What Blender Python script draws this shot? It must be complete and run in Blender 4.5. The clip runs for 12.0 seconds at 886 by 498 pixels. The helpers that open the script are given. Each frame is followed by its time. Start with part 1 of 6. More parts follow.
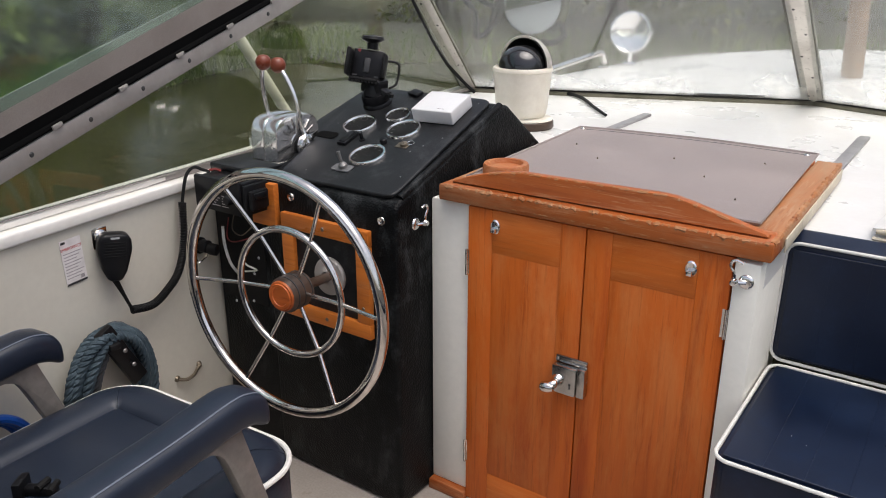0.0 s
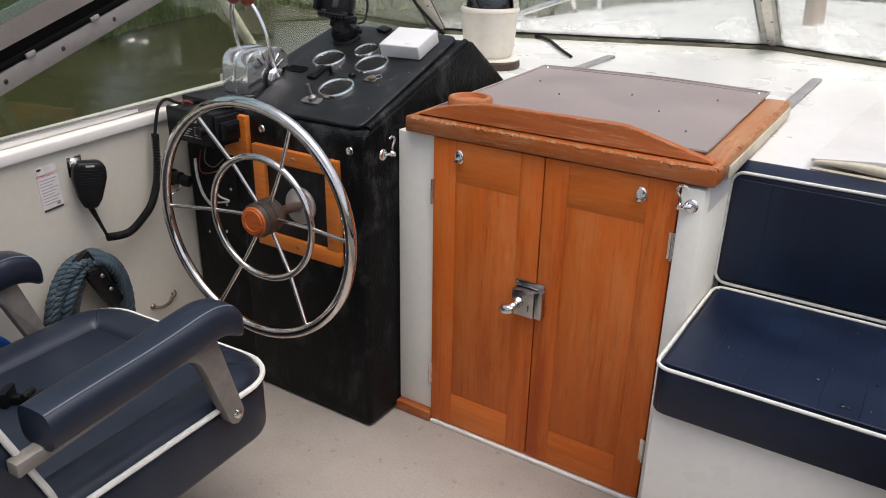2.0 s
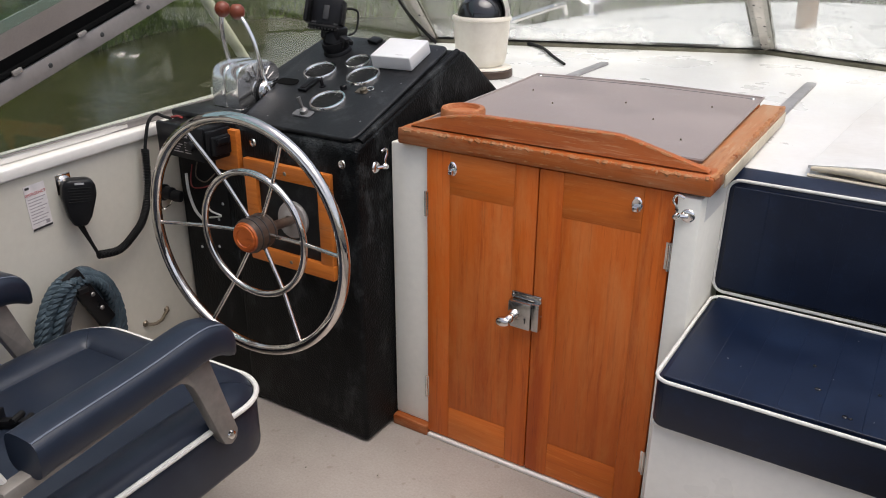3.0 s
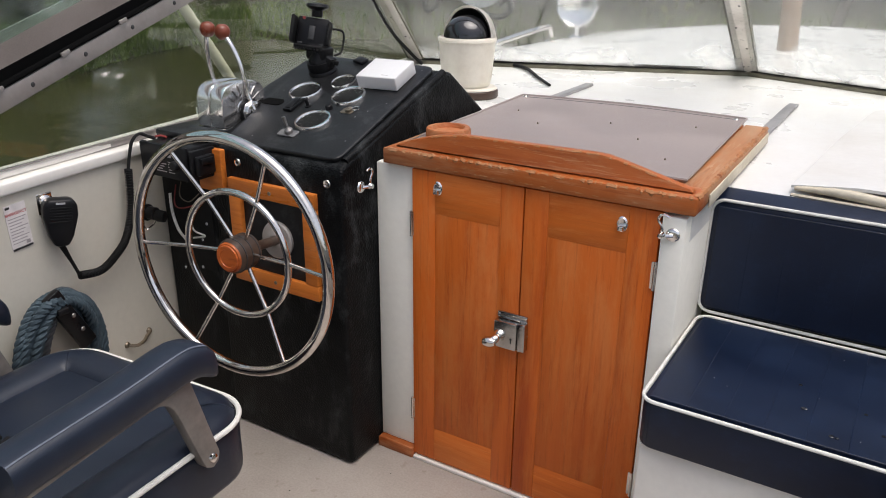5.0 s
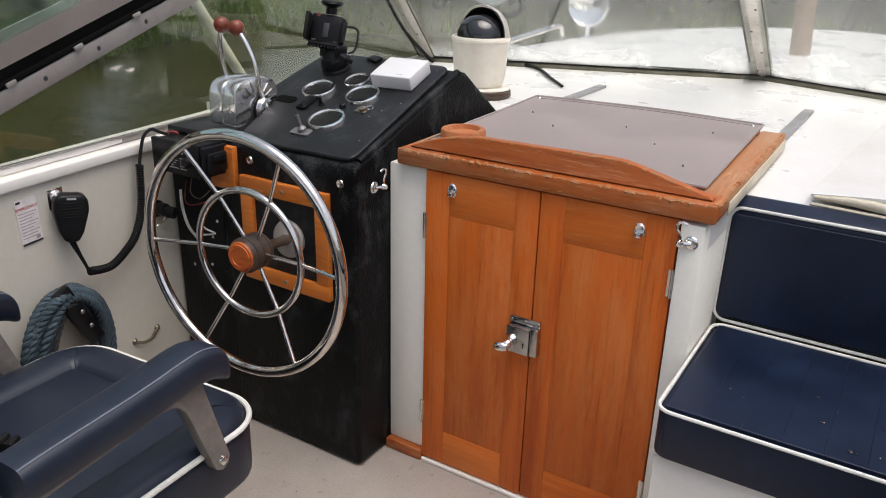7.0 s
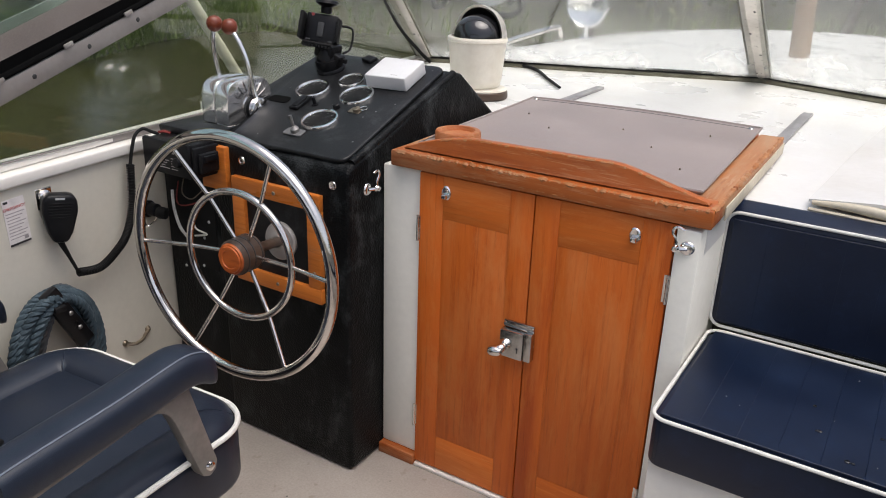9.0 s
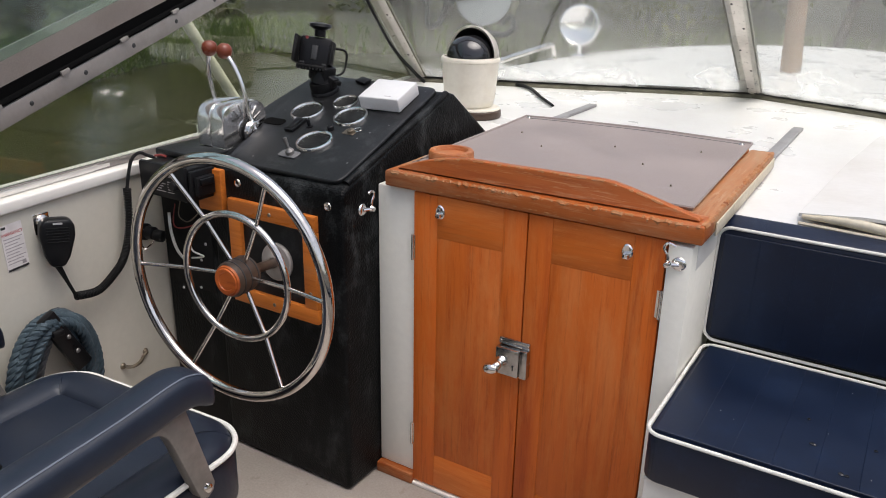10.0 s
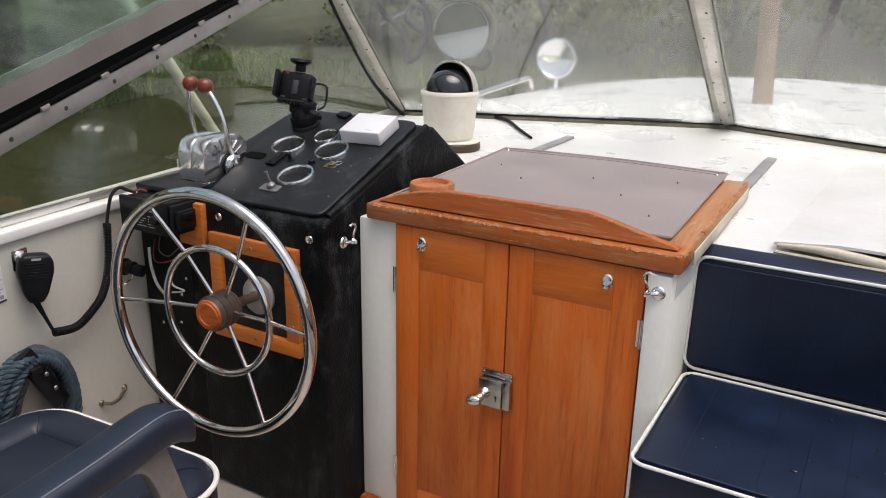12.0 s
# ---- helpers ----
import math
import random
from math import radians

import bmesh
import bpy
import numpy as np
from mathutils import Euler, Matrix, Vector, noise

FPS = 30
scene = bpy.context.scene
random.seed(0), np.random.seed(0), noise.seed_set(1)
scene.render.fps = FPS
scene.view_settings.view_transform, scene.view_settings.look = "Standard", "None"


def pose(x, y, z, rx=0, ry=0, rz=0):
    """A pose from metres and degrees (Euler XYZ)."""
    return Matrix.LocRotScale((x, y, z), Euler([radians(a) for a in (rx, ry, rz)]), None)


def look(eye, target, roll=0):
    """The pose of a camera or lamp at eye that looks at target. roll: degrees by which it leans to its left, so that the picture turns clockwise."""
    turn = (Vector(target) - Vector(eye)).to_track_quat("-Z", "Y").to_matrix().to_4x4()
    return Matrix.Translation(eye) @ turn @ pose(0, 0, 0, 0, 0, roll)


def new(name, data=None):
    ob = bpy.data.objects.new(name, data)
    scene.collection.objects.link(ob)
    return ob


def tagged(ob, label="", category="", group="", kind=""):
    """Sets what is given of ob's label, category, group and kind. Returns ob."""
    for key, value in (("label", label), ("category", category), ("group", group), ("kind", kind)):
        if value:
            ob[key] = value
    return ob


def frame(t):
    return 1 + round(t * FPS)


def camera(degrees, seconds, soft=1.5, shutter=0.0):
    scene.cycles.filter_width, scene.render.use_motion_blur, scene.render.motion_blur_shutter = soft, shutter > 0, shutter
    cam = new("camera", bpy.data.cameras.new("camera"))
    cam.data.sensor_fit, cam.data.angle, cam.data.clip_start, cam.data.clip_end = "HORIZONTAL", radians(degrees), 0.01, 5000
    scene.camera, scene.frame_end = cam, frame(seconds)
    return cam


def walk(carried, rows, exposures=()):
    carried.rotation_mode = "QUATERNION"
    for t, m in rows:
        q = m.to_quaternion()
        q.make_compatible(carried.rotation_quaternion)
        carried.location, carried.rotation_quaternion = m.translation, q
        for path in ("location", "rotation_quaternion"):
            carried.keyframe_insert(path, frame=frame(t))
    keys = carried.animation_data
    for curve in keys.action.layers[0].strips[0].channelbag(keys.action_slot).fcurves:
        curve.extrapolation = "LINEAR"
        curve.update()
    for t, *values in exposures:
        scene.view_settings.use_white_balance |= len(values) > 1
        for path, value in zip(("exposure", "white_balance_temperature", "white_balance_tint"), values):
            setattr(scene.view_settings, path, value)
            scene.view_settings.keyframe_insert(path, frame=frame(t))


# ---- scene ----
cam = camera(59.0, 12.0, soft=1.0)
PATH = [
    (0, (0.047, 0.079, 1.206), (-1.027, 1.623, 0.526), -0.0),
    (0.5, (0.054, 0.023, 1.213), (-1.099, 1.491, 0.496), 2.1),
    (1, (0.089, 0.016, 1.185), (-0.973, 1.502, 0.371), 3.3),
    (1.5, (0.113, 0.018, 1.175), (-0.861, 1.548, 0.335), 2.4),
    (2, (0.111, 0.013, 1.186), (-0.88, 1.559, 0.394), 1.0),
    (2.5, (0.104, 0.024, 1.188), (-0.892, 1.575, 0.412), 0.5),
    (3, (0.102, 0.034, 1.192), (-0.885, 1.59, 0.414), 0.2),
    (3.2, (0.105, 0.034, 1.196), (-0.892, 1.603, 0.456), 0.2),
    (4.8, (0.107, 0.041, 1.19), (-0.868, 1.634, 0.474), 0.3),
    (5, (0.102, 0.041, 1.187), (-0.868, 1.631, 0.459), 0.5),
    (5.5, (0.099, 0.045, 1.191), (-0.87, 1.632, 0.455), 0.6),
    (6, (0.087, 0.04, 1.193), (-0.884, 1.626, 0.457), 0.7),
    (6.5, (0.075, 0.039, 1.194), (-0.898, 1.623, 0.457), 0.7),
    (7, (0.071, 0.045, 1.194), (-0.901, 1.63, 0.456), 1.5),
    (9, (0.069, 0.069, 1.193), (-0.9, 1.655, 0.455), 1.9),
    (9.5, (0.077, 0.063, 1.2), (-0.897, 1.657, 0.485), 1.5),
    (10, (0.082, 0.064, 1.201), (-0.894, 1.665, 0.504), 1.1),
    (10.5, (0.089, 0.068, 1.202), (-0.871, 1.696, 0.548), -0.5),
    (11, (0.1, 0.073, 1.207), (-0.788, 1.758, 0.596), -0.1),
    (11.5, (0.095, 0.065, 1.204), (-0.793, 1.745, 0.58), 0.3),
    (12, (0.083, 0.056, 1.205), (-0.864, 1.705, 0.584), 1.0),
]
EXPOSURES = [(0.0, 0.5, 6420, 13.0), (12.0, 0.5, 6420, 13.0)]
walk(cam, [(t, look(eye, target, roll)) for t, eye, target, roll in PATH], exposures=EXPOSURES)

# ---- sky and daylight: overcast, soft from above and aft ----
world = bpy.data.worlds.new("overcast")
scene.world = world
world.use_nodes = True
wn = world.node_tree.nodes
sky = wn.new("ShaderNodeTexSky")
sky.sky_type = "NISHITA"
sky.sun_disc = False
sky.sun_elevation, sky.sun_rotation = radians(73), radians(105)
sky.air_density, sky.dust_density = 1.0, 4.0
wn["Background"].inputs["Strength"].default_value = 0.13
cloud = wn.new("ShaderNodeHueSaturation")
cloud.inputs["Saturation"].default_value = 0.6
world.node_tree.links.new(sky.outputs["Color"], cloud.inputs["Color"])
world.node_tree.links.new(cloud.outputs["Color"], wn["Background"].inputs["Color"])
sun = new("sun", bpy.data.lights.new("sun", "SUN"))
sun.data.energy, sun.data.angle, sun.data.color = 1.3, radians(50), (1.0, 0.955, 0.88)
sun.matrix_world = look((1.75, -0.45, 6.0), (0, 0, 0))


# ---- materials ----
def nodes_of(name):
    m = bpy.data.materials.new(name)
    m.use_nodes = True
    return m, m.node_tree.nodes, m.node_tree.links, m.node_tree.nodes["Principled BSDF"]


def ramp(n, stops):
    r = n.new("ShaderNodeValToRGB")
    e = r.color_ramp.elements
    while len(e) < len(stops):
        e.new(0.5)
    for k, (p, c) in zip(e, stops):
        k.position, k.color = p, (*c, 1)
    return r


def noise_tex(n, l, scale, detail=4, rough=0.6, stretch=(1, 1, 1), distort=0.0):
    tc, mp, nz = n.new("ShaderNodeTexCoord"), n.new("ShaderNodeMapping"), n.new("ShaderNodeTexNoise")
    mp.inputs["Scale"].default_value = stretch
    nz.inputs["Scale"].default_value, nz.inputs["Detail"].default_value = scale, detail
    nz.inputs["Roughness"].default_value, nz.inputs["Distortion"].default_value = rough, distort
    l.new(tc.outputs["Object"], mp.inputs["Vector"])
    l.new(mp.outputs["Vector"], nz.inputs["Vector"])
    return nz


def mixed(n, l, a, b, fac, mode="MIX"):
    mx = n.new("ShaderNodeMix")
    mx.data_type, mx.blend_type = "RGBA", mode
    for sock, v in ((mx.inputs[6], a), (mx.inputs[7], b)):
        if isinstance(v, tuple):
            sock.default_value = (*v, 1)
        else:
            l.new(v, sock)
    if isinstance(fac, float):
        mx.inputs[0].default_value = fac
    else:
        l.new(fac, mx.inputs[0])
    return mx.outputs[2]


def bumped(n, l, p, height, strength, distance):
    b = n.new("ShaderNodeBump")
    b.inputs["Strength"].default_value, b.inputs["Distance"].default_value = strength, distance
    l.new(height, b.inputs["Height"])
    l.new(b.outputs["Normal"], p.inputs["Normal"])


def paint(name, base, dirt, rough=0.4, metal=0.0, big=3.0, fine=60.0, amount=0.35, bump=0.15, depth=0.001, coat=0.0, spots=0.0, grain=0.86, spec=0.5):
    """A plain surface with stains at one scale, grain at another, and fine relief."""
    m, n, l, p = nodes_of(name)
    a, b = noise_tex(n, l, big, 5), noise_tex(n, l, fine, 4)
    ra = ramp(n, [(0.42, (0, 0, 0)), (0.75, (amount,) * 3)])
    l.new(a.outputs["Fac"], ra.inputs["Fac"])
    c = mixed(n, l, base, dirt, ra.outputs["Color"])
    rb = ramp(n, [(0.3, (grain,) * 3), (0.7, (1 + (1 - grain) * 0.4,) * 3)])
    l.new(b.outputs["Fac"], rb.inputs["Fac"])
    c = mixed(n, l, c, rb.outputs["Color"], 1.0, "MULTIPLY")
    if spots:
        s = noise_tex(n, l, spots, 2, 0.5)
        rs = ramp(n, [(0.66, (0, 0, 0)), (0.72, (0.85, 0.85, 0.85))])
        l.new(s.outputs["Fac"], rs.inputs["Fac"])
        c = mixed(n, l, c, dirt, rs.outputs["Color"])
    l.new(c, p.inputs["Base Color"])
    rr = ramp(n, [(0.3, (rough * 0.8,) * 3), (0.75, (min(1, rough * 1.3),) * 3)])
    l.new(a.outputs["Fac"], rr.inputs["Fac"])
    l.new(rr.outputs["Color"], p.inputs["Roughness"])
    p.inputs["Metallic"].default_value = metal
    p.inputs["Coat Weight"].default_value = coat
    p.inputs["Specular IOR Level"].default_value = spec
    if bump:
        bumped(n, l, p, b.outputs["Fac"], bump, depth)
    return m


def timber(name, grain, light=(0.54, 0.142, 0.018), dark=(0.35, 0.085, 0.011), pale=(0.52, 0.30, 0.15), wear=0.55, rough=0.33, worn=0.58, figure=0.75, scratch=0.0, spec=0.3):
    """Varnished hardwood: long grain along one axis, knots of colour, and scuffed places where the varnish has gone."""
    m, n, l, p = nodes_of(name)
    st = [14, 14, 14]
    st["xyz".index(grain)] = 0.9
    st2 = [60, 60, 60]
    st2["xyz".index(grain)] = 2.5
    a = noise_tex(n, l, 1.6, 6, 0.62, tuple(st), 0.5)
    b = noise_tex(n, l, 2.2, 5, 0.7, tuple(st2), 0.2)
    w = noise_tex(n, l, 6.0, 7, 0.75, tuple(2.2 if s > 10 else 0.5 for s in st), 0.4)
    ra = ramp(n, [(0.33, dark), (0.50, light), (0.8, tuple(min(1, 1.18 * v) for v in light))])
    l.new(a.outputs["Fac"], ra.inputs["Fac"])
    rb = ramp(n, [(0.30, (0.66, 0.58, 0.52)), (0.46, (1, 1, 1))])
    l.new(b.outputs["Fac"], rb.inputs["Fac"])
    c = mixed(n, l, ra.outputs["Color"], rb.outputs["Color"], figure, "MULTIPLY")
    rw = ramp(n, [(worn, (0, 0, 0)), (worn + 0.18, (wear,) * 3)])
    l.new(w.outputs["Fac"], rw.inputs["Fac"])
    c = mixed(n, l, c, pale, rw.outputs["Color"])
    if scratch:
        st3 = [110, 110, 110]
        st3["xyz".index(grain)] = 7
        q = noise_tex(n, l, 1.3, 4, 0.7, tuple(st3), 0.6)
        rq = ramp(n, [(0.55, (0, 0, 0)), (0.64, (scratch,) * 3)])
        l.new(q.outputs["Fac"], rq.inputs["Fac"])
        patches = noise_tex(n, l, 9, 4, 0.6)
        rp = ramp(n, [(0.40, (0.08, 0.08, 0.08)), (0.60, (1, 1, 1))])
        l.new(patches.outputs["Fac"], rp.inputs["Fac"])
        c = mixed(n, l, c, tuple(min(1, 1.12 * v) for v in pale), mixed(n, l, rq.outputs["Color"], rp.outputs["Color"], 1.0, "MULTIPLY"))
    oi = n.new("ShaderNodeObjectInfo")
    ro = ramp(n, [(0.0, (0.975, 0.975, 0.975)), (1.0, (1.02, 1.02, 1.02))])
    l.new(oi.outputs["Random"], ro.inputs["Fac"])
    l.new(mixed(n, l, c, ro.outputs["Color"], 1.0, "MULTIPLY"), p.inputs["Base Color"])
    rr = ramp(n, [(0.35, (rough * 0.8,) * 3), (0.8, (min(1, rough * 1.9),) * 3)])
    l.new(w.outputs["Fac"], rr.inputs["Fac"])
    l.new(rr.outputs["Color"], p.inputs["Roughness"])
    p.inputs["Coat Weight"].default_value, p.inputs["Coat Roughness"].default_value = 0.3 * spec, 0.25
    p.inputs["Specular IOR Level"].default_value = spec
    bumped(n, l, p, b.outputs["Fac"], 0.25, 0.0008)
    return m


def leatherette(name, base, tint, rough, cell, depth, strength=0.5, scuff=(0.25, 0.25, 0.25), wear=0.0, spec=0.5, streak=(1, 1, 1)):
    """Pebbled vinyl: a cell relief, patchy tone and scuffs."""
    m, n, l, p = nodes_of(name)
    tc, vo = n.new("ShaderNodeTexCoord"), n.new("ShaderNodeTexVoronoi")
    vo.inputs["Scale"].default_value = cell
    l.new(tc.outputs["Object"], vo.inputs["Vector"])
    a, s = noise_tex(n, l, 6, 5), noise_tex(n, l, 15, 9, 0.8, streak)
    p.inputs["Specular IOR Level"].default_value = spec
    ra = ramp(n, [(0.35, base), (0.7, tint)])
    l.new(a.outputs["Fac"], ra.inputs["Fac"])
    rs = ramp(n, [(0.52, (0, 0, 0)), (0.70, (wear,) * 3)])
    l.new(s.outputs["Fac"], rs.inputs["Fac"])
    l.new(mixed(n, l, ra.outputs["Color"], scuff, rs.outputs["Color"]), p.inputs["Base Color"])
    rr = ramp(n, [(0.3, (rough * 0.85,) * 3), (0.75, (min(1, rough * 1.3),) * 3)])
    l.new(a.outputs["Fac"], rr.inputs["Fac"])
    l.new(rr.outputs["Color"], p.inputs["Roughness"])
    bumped(n, l, p, vo.outputs["Distance"], strength, depth)
    return m


def wet_glass(name, tint, rough_lo, rough_hi, film, film_lo, film_hi, scale=2.0, drops=True, spray_haze=0.0, foot=0.0, high=1.0):
    """Glass with a wet, dusty film in patches, and drops as fine relief. White haze can be painted in, denser towards
    the foot.
    """
    m, n, l, p = nodes_of(name)
    out = n["Material Output"]
    p.inputs["Base Color"].default_value = (*tint, 1)
    p.inputs["Transmission Weight"].default_value = 1.0
    p.inputs["IOR"].default_value = 1.45
    a = noise_tex(n, l, scale, 5, 0.65, (1, 1, 0.6))
    rr = ramp(n, [(0.35, (rough_lo,) * 3), (0.7, (rough_hi,) * 3)])
    l.new(a.outputs["Fac"], rr.inputs["Fac"])
    l.new(rr.outputs["Color"], p.inputs["Roughness"])
    d = n.new("ShaderNodeBsdfDiffuse")
    d.inputs["Color"].default_value = (*film, 1)
    mx = n.new("ShaderNodeMixShader")
    rf = ramp(n, [(0.35, (film_lo,) * 3), (0.72, (film_hi,) * 3)])
    f = noise_tex(n, l, scale * 1.7, 6, 0.7, (1, 1, 0.45))
    l.new(f.outputs["Fac"], rf.inputs["Fac"])
    fac = rf.outputs["Color"]
    if drops:
        s = noise_tex(n, l, 90, 2, 0.5)
        rs = ramp(n, [(0.72, (0, 0, 0)), (0.77, (0.16, 0.16, 0.16))])
        l.new(s.outputs["Fac"], rs.inputs["Fac"])
        fac = mixed(n, l, fac, rs.outputs["Color"], 1.0, "ADD")
        bumped(n, l, p, s.outputs["Fac"], 0.012, 0.0012)
    # spray drops plus white glare haze, painted denser towards the foot of the pane
    if spray_haze:
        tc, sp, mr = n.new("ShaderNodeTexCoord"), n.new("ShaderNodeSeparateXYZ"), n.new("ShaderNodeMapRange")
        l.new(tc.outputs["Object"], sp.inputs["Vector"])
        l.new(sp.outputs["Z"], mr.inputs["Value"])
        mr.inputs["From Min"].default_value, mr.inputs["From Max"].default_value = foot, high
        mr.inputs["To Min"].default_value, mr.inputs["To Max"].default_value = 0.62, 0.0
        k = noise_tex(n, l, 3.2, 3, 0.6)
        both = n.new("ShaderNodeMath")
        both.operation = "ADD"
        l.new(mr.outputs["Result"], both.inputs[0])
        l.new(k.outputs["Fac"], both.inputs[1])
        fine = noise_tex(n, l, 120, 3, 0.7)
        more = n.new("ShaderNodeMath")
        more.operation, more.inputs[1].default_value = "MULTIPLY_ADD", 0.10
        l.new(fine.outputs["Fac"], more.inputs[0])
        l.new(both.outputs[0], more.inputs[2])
        rk = ramp(n, [(0.70, (0, 0, 0)), (0.92, (spray_haze,) * 3)])
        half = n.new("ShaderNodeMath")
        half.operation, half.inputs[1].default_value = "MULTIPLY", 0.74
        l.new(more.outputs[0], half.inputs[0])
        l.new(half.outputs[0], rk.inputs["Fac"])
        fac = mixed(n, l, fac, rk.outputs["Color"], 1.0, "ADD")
    l.new(fac, mx.inputs[0])
    l.new(p.outputs[0], mx.inputs[1])
    tl, both_ways = n.new("ShaderNodeBsdfTranslucent"), n.new("ShaderNodeMixShader")
    tl.inputs["Color"].default_value = (*film, 1)
    both_ways.inputs[0].default_value = 0.6
    l.new(d.outputs[0], both_ways.inputs[1])
    l.new(tl.outputs[0], both_ways.inputs[2])
    l.new(both_ways.outputs[0], mx.inputs[2])
    l.new(mx.outputs[0], out.inputs["Surface"])
    return m


def foliage(name, dark, light):
    m, n, l, p = nodes_of(name)
    g = n.new("ShaderNodeNewGeometry")
    r = ramp(n, [(0.0, dark), (1.0, light)])
    l.new(g.outputs["Random Per Island"], r.inputs["Fac"])
    nz = noise_tex(n, l, 0.5, 3)
    rb = ramp(n, [(0.35, (0.55, 0.6, 0.55)), (0.65, (1.25, 1.2, 1.1))])
    l.new(nz.outputs["Fac"], rb.inputs["Fac"])
    l.new(mixed(n, l, r.outputs["Color"], rb.outputs["Color"], 1.0, "MULTIPLY"), p.inputs["Base Color"])
    p.inputs["Roughness"].default_value = 0.7
    return m


GELCOAT = paint("gelcoat", (0.83, 0.80, 0.74), (0.55, 0.50, 0.42), 0.32, big=2.2, amount=0.3, bump=0.05, grain=0.965)
DECK = paint("deck_gelcoat", (0.735, 0.73, 0.705), (0.55, 0.5, 0.42), 0.30, big=3.5, amount=0.25, bump=0.08, grain=0.965)
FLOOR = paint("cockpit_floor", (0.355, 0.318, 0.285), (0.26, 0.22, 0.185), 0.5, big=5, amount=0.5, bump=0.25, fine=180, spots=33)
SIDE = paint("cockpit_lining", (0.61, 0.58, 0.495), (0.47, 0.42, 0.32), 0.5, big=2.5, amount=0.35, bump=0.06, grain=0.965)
WHITE = paint("white_paint", (0.86, 0.84, 0.76), (0.70, 0.67, 0.59), 0.4, big=3, amount=0.3, bump=0.08, grain=0.965)
PLASTIC = paint("white_plastic", (0.66, 0.655, 0.65), (0.60, 0.60, 0.59), 0.35, big=6, amount=0.2, bump=0.03, grain=0.965)
CREAM = paint("cream_plastic", (0.80, 0.75, 0.64), (0.45, 0.36, 0.24), 0.35, big=14, amount=0.3, bump=0.05, grain=0.965)
DOOR_Z = timber("door_wood_upright", "z", (0.57, 0.124, 0.0145), (0.43, 0.075, 0.007), (0.62, 0.205, 0.055), 0.55, 0.38, 0.48, 0.9, 0.20, 0.25)
DOOR_PANEL = timber("door_wood_panel", "z", (0.550, 0.122, 0.0150), (0.455, 0.090, 0.0095), (0.62, 0.210, 0.058), 0.55, 0.40, 0.48, 0.85, 0.20, 0.25)
DOOR_X = timber("door_wood_across", "x", (0.610, 0.145, 0.0185), (0.52, 0.112, 0.0130), (0.68, 0.235, 0.066), 0.55, 0.40, 0.50, 0.4, 0.40, 0.25)
CAP_WOOD = timber("red_turned_wood", "x", (0.47, 0.108, 0.022), (0.28, 0.052, 0.012), (0.5, 0.2, 0.1), 0.3, 0.3)
WOOD_X = timber("varnished_wood_across", "x")
WOOD_Y = timber("varnished_wood_lengthways", "y", (0.38, 0.145, 0.048), (0.24, 0.070, 0.018), (0.43, 0.27, 0.16), 0.8, 0.5, 0.42, scratch=0.6)
WOOD_EDGE = timber("weathered_varnish", "x", (0.37, 0.094, 0.018), (0.22, 0.045, 0.008), (0.46, 0.24, 0.12), 0.6, 0.42, 0.48, scratch=0.55)
WOOD_BARE = timber("bare_worn_edge", "x", (0.38, 0.15, 0.052), (0.24, 0.068, 0.018), (0.43, 0.25, 0.135), 0.7, 0.6, 0.46, scratch=0.6)
WOOD_BRIGHT = timber("bright_varnish", "x", light=(0.56, 0.165, 0.026), dark=(0.38, 0.10, 0.016), wear=0.25, scratch=0.2)
WOOD_HUB = timber("turned_hub_wood", "y", light=(0.070, 0.044, 0.030), dark=(0.032, 0.020, 0.014), wear=0.2, pale=(0.25, 0.18, 0.13))
BLACK = leatherette("black_leathercloth", (0.0018, 0.0021, 0.0023), (0.0070, 0.0076, 0.0080), 0.40, 210, 0.0020, 0.55, (0.075, 0.082, 0.083), 0.5, 0.13, (1, 1, 0.6))
PANEL = leatherette("black_panel", (0.0065, 0.0068, 0.0075), (0.013, 0.0135, 0.0145), 0.37, 600, 0.0005, 0.3, (0.11, 0.11, 0.115), 0.3, 0.3)
NAVY = leatherette("navy_vinyl", (0.0085, 0.0130, 0.0245), (0.0145, 0.0215, 0.0370), 0.36, 700, 0.0005, 0.35, (0.06, 0.075, 0.10), 0.15, 0.40)
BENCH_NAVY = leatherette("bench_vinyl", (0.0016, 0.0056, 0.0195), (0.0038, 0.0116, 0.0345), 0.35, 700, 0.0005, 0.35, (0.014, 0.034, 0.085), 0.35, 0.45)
PIPING = paint("white_piping", (0.74, 0.73, 0.68), (0.45, 0.43, 0.38), 0.45, big=20, amount=0.4, bump=0.05)
CHROME = paint("chrome", (0.86, 0.84, 0.82), (0.50, 0.49, 0.47), 0.06, 1.0, big=12, amount=0.35, bump=0.02)
STEEL = paint("polished_steel", (0.78, 0.74, 0.69), (0.42, 0.38, 0.34), 0.085, 1.0, big=16, amount=0.4, bump=0.03)
ARM_METAL = paint("dull_cast_arm", (0.25, 0.228, 0.205), (0.17, 0.15, 0.13), 0.5, 0.35, big=14, amount=0.5, bump=0.08)
GREY_METAL = paint("grey_cast_metal", (0.27, 0.26, 0.25), (0.16, 0.15, 0.14), 0.42, 0.7, big=18, amount=0.5, bump=0.1)
ALU = paint("dull_aluminium", (0.345, 0.318, 0.297), (0.21, 0.18, 0.155), 0.5, 0.35, big=9, amount=0.4, bump=0.08, grain=0.94)
PILLAR = paint("speckled_aluminium", (0.74, 0.70, 0.65), (0.22, 0.19, 0.16), 0.45, 0.3, big=9, amount=0.45, bump=0.1, spots=85, grain=0.94)
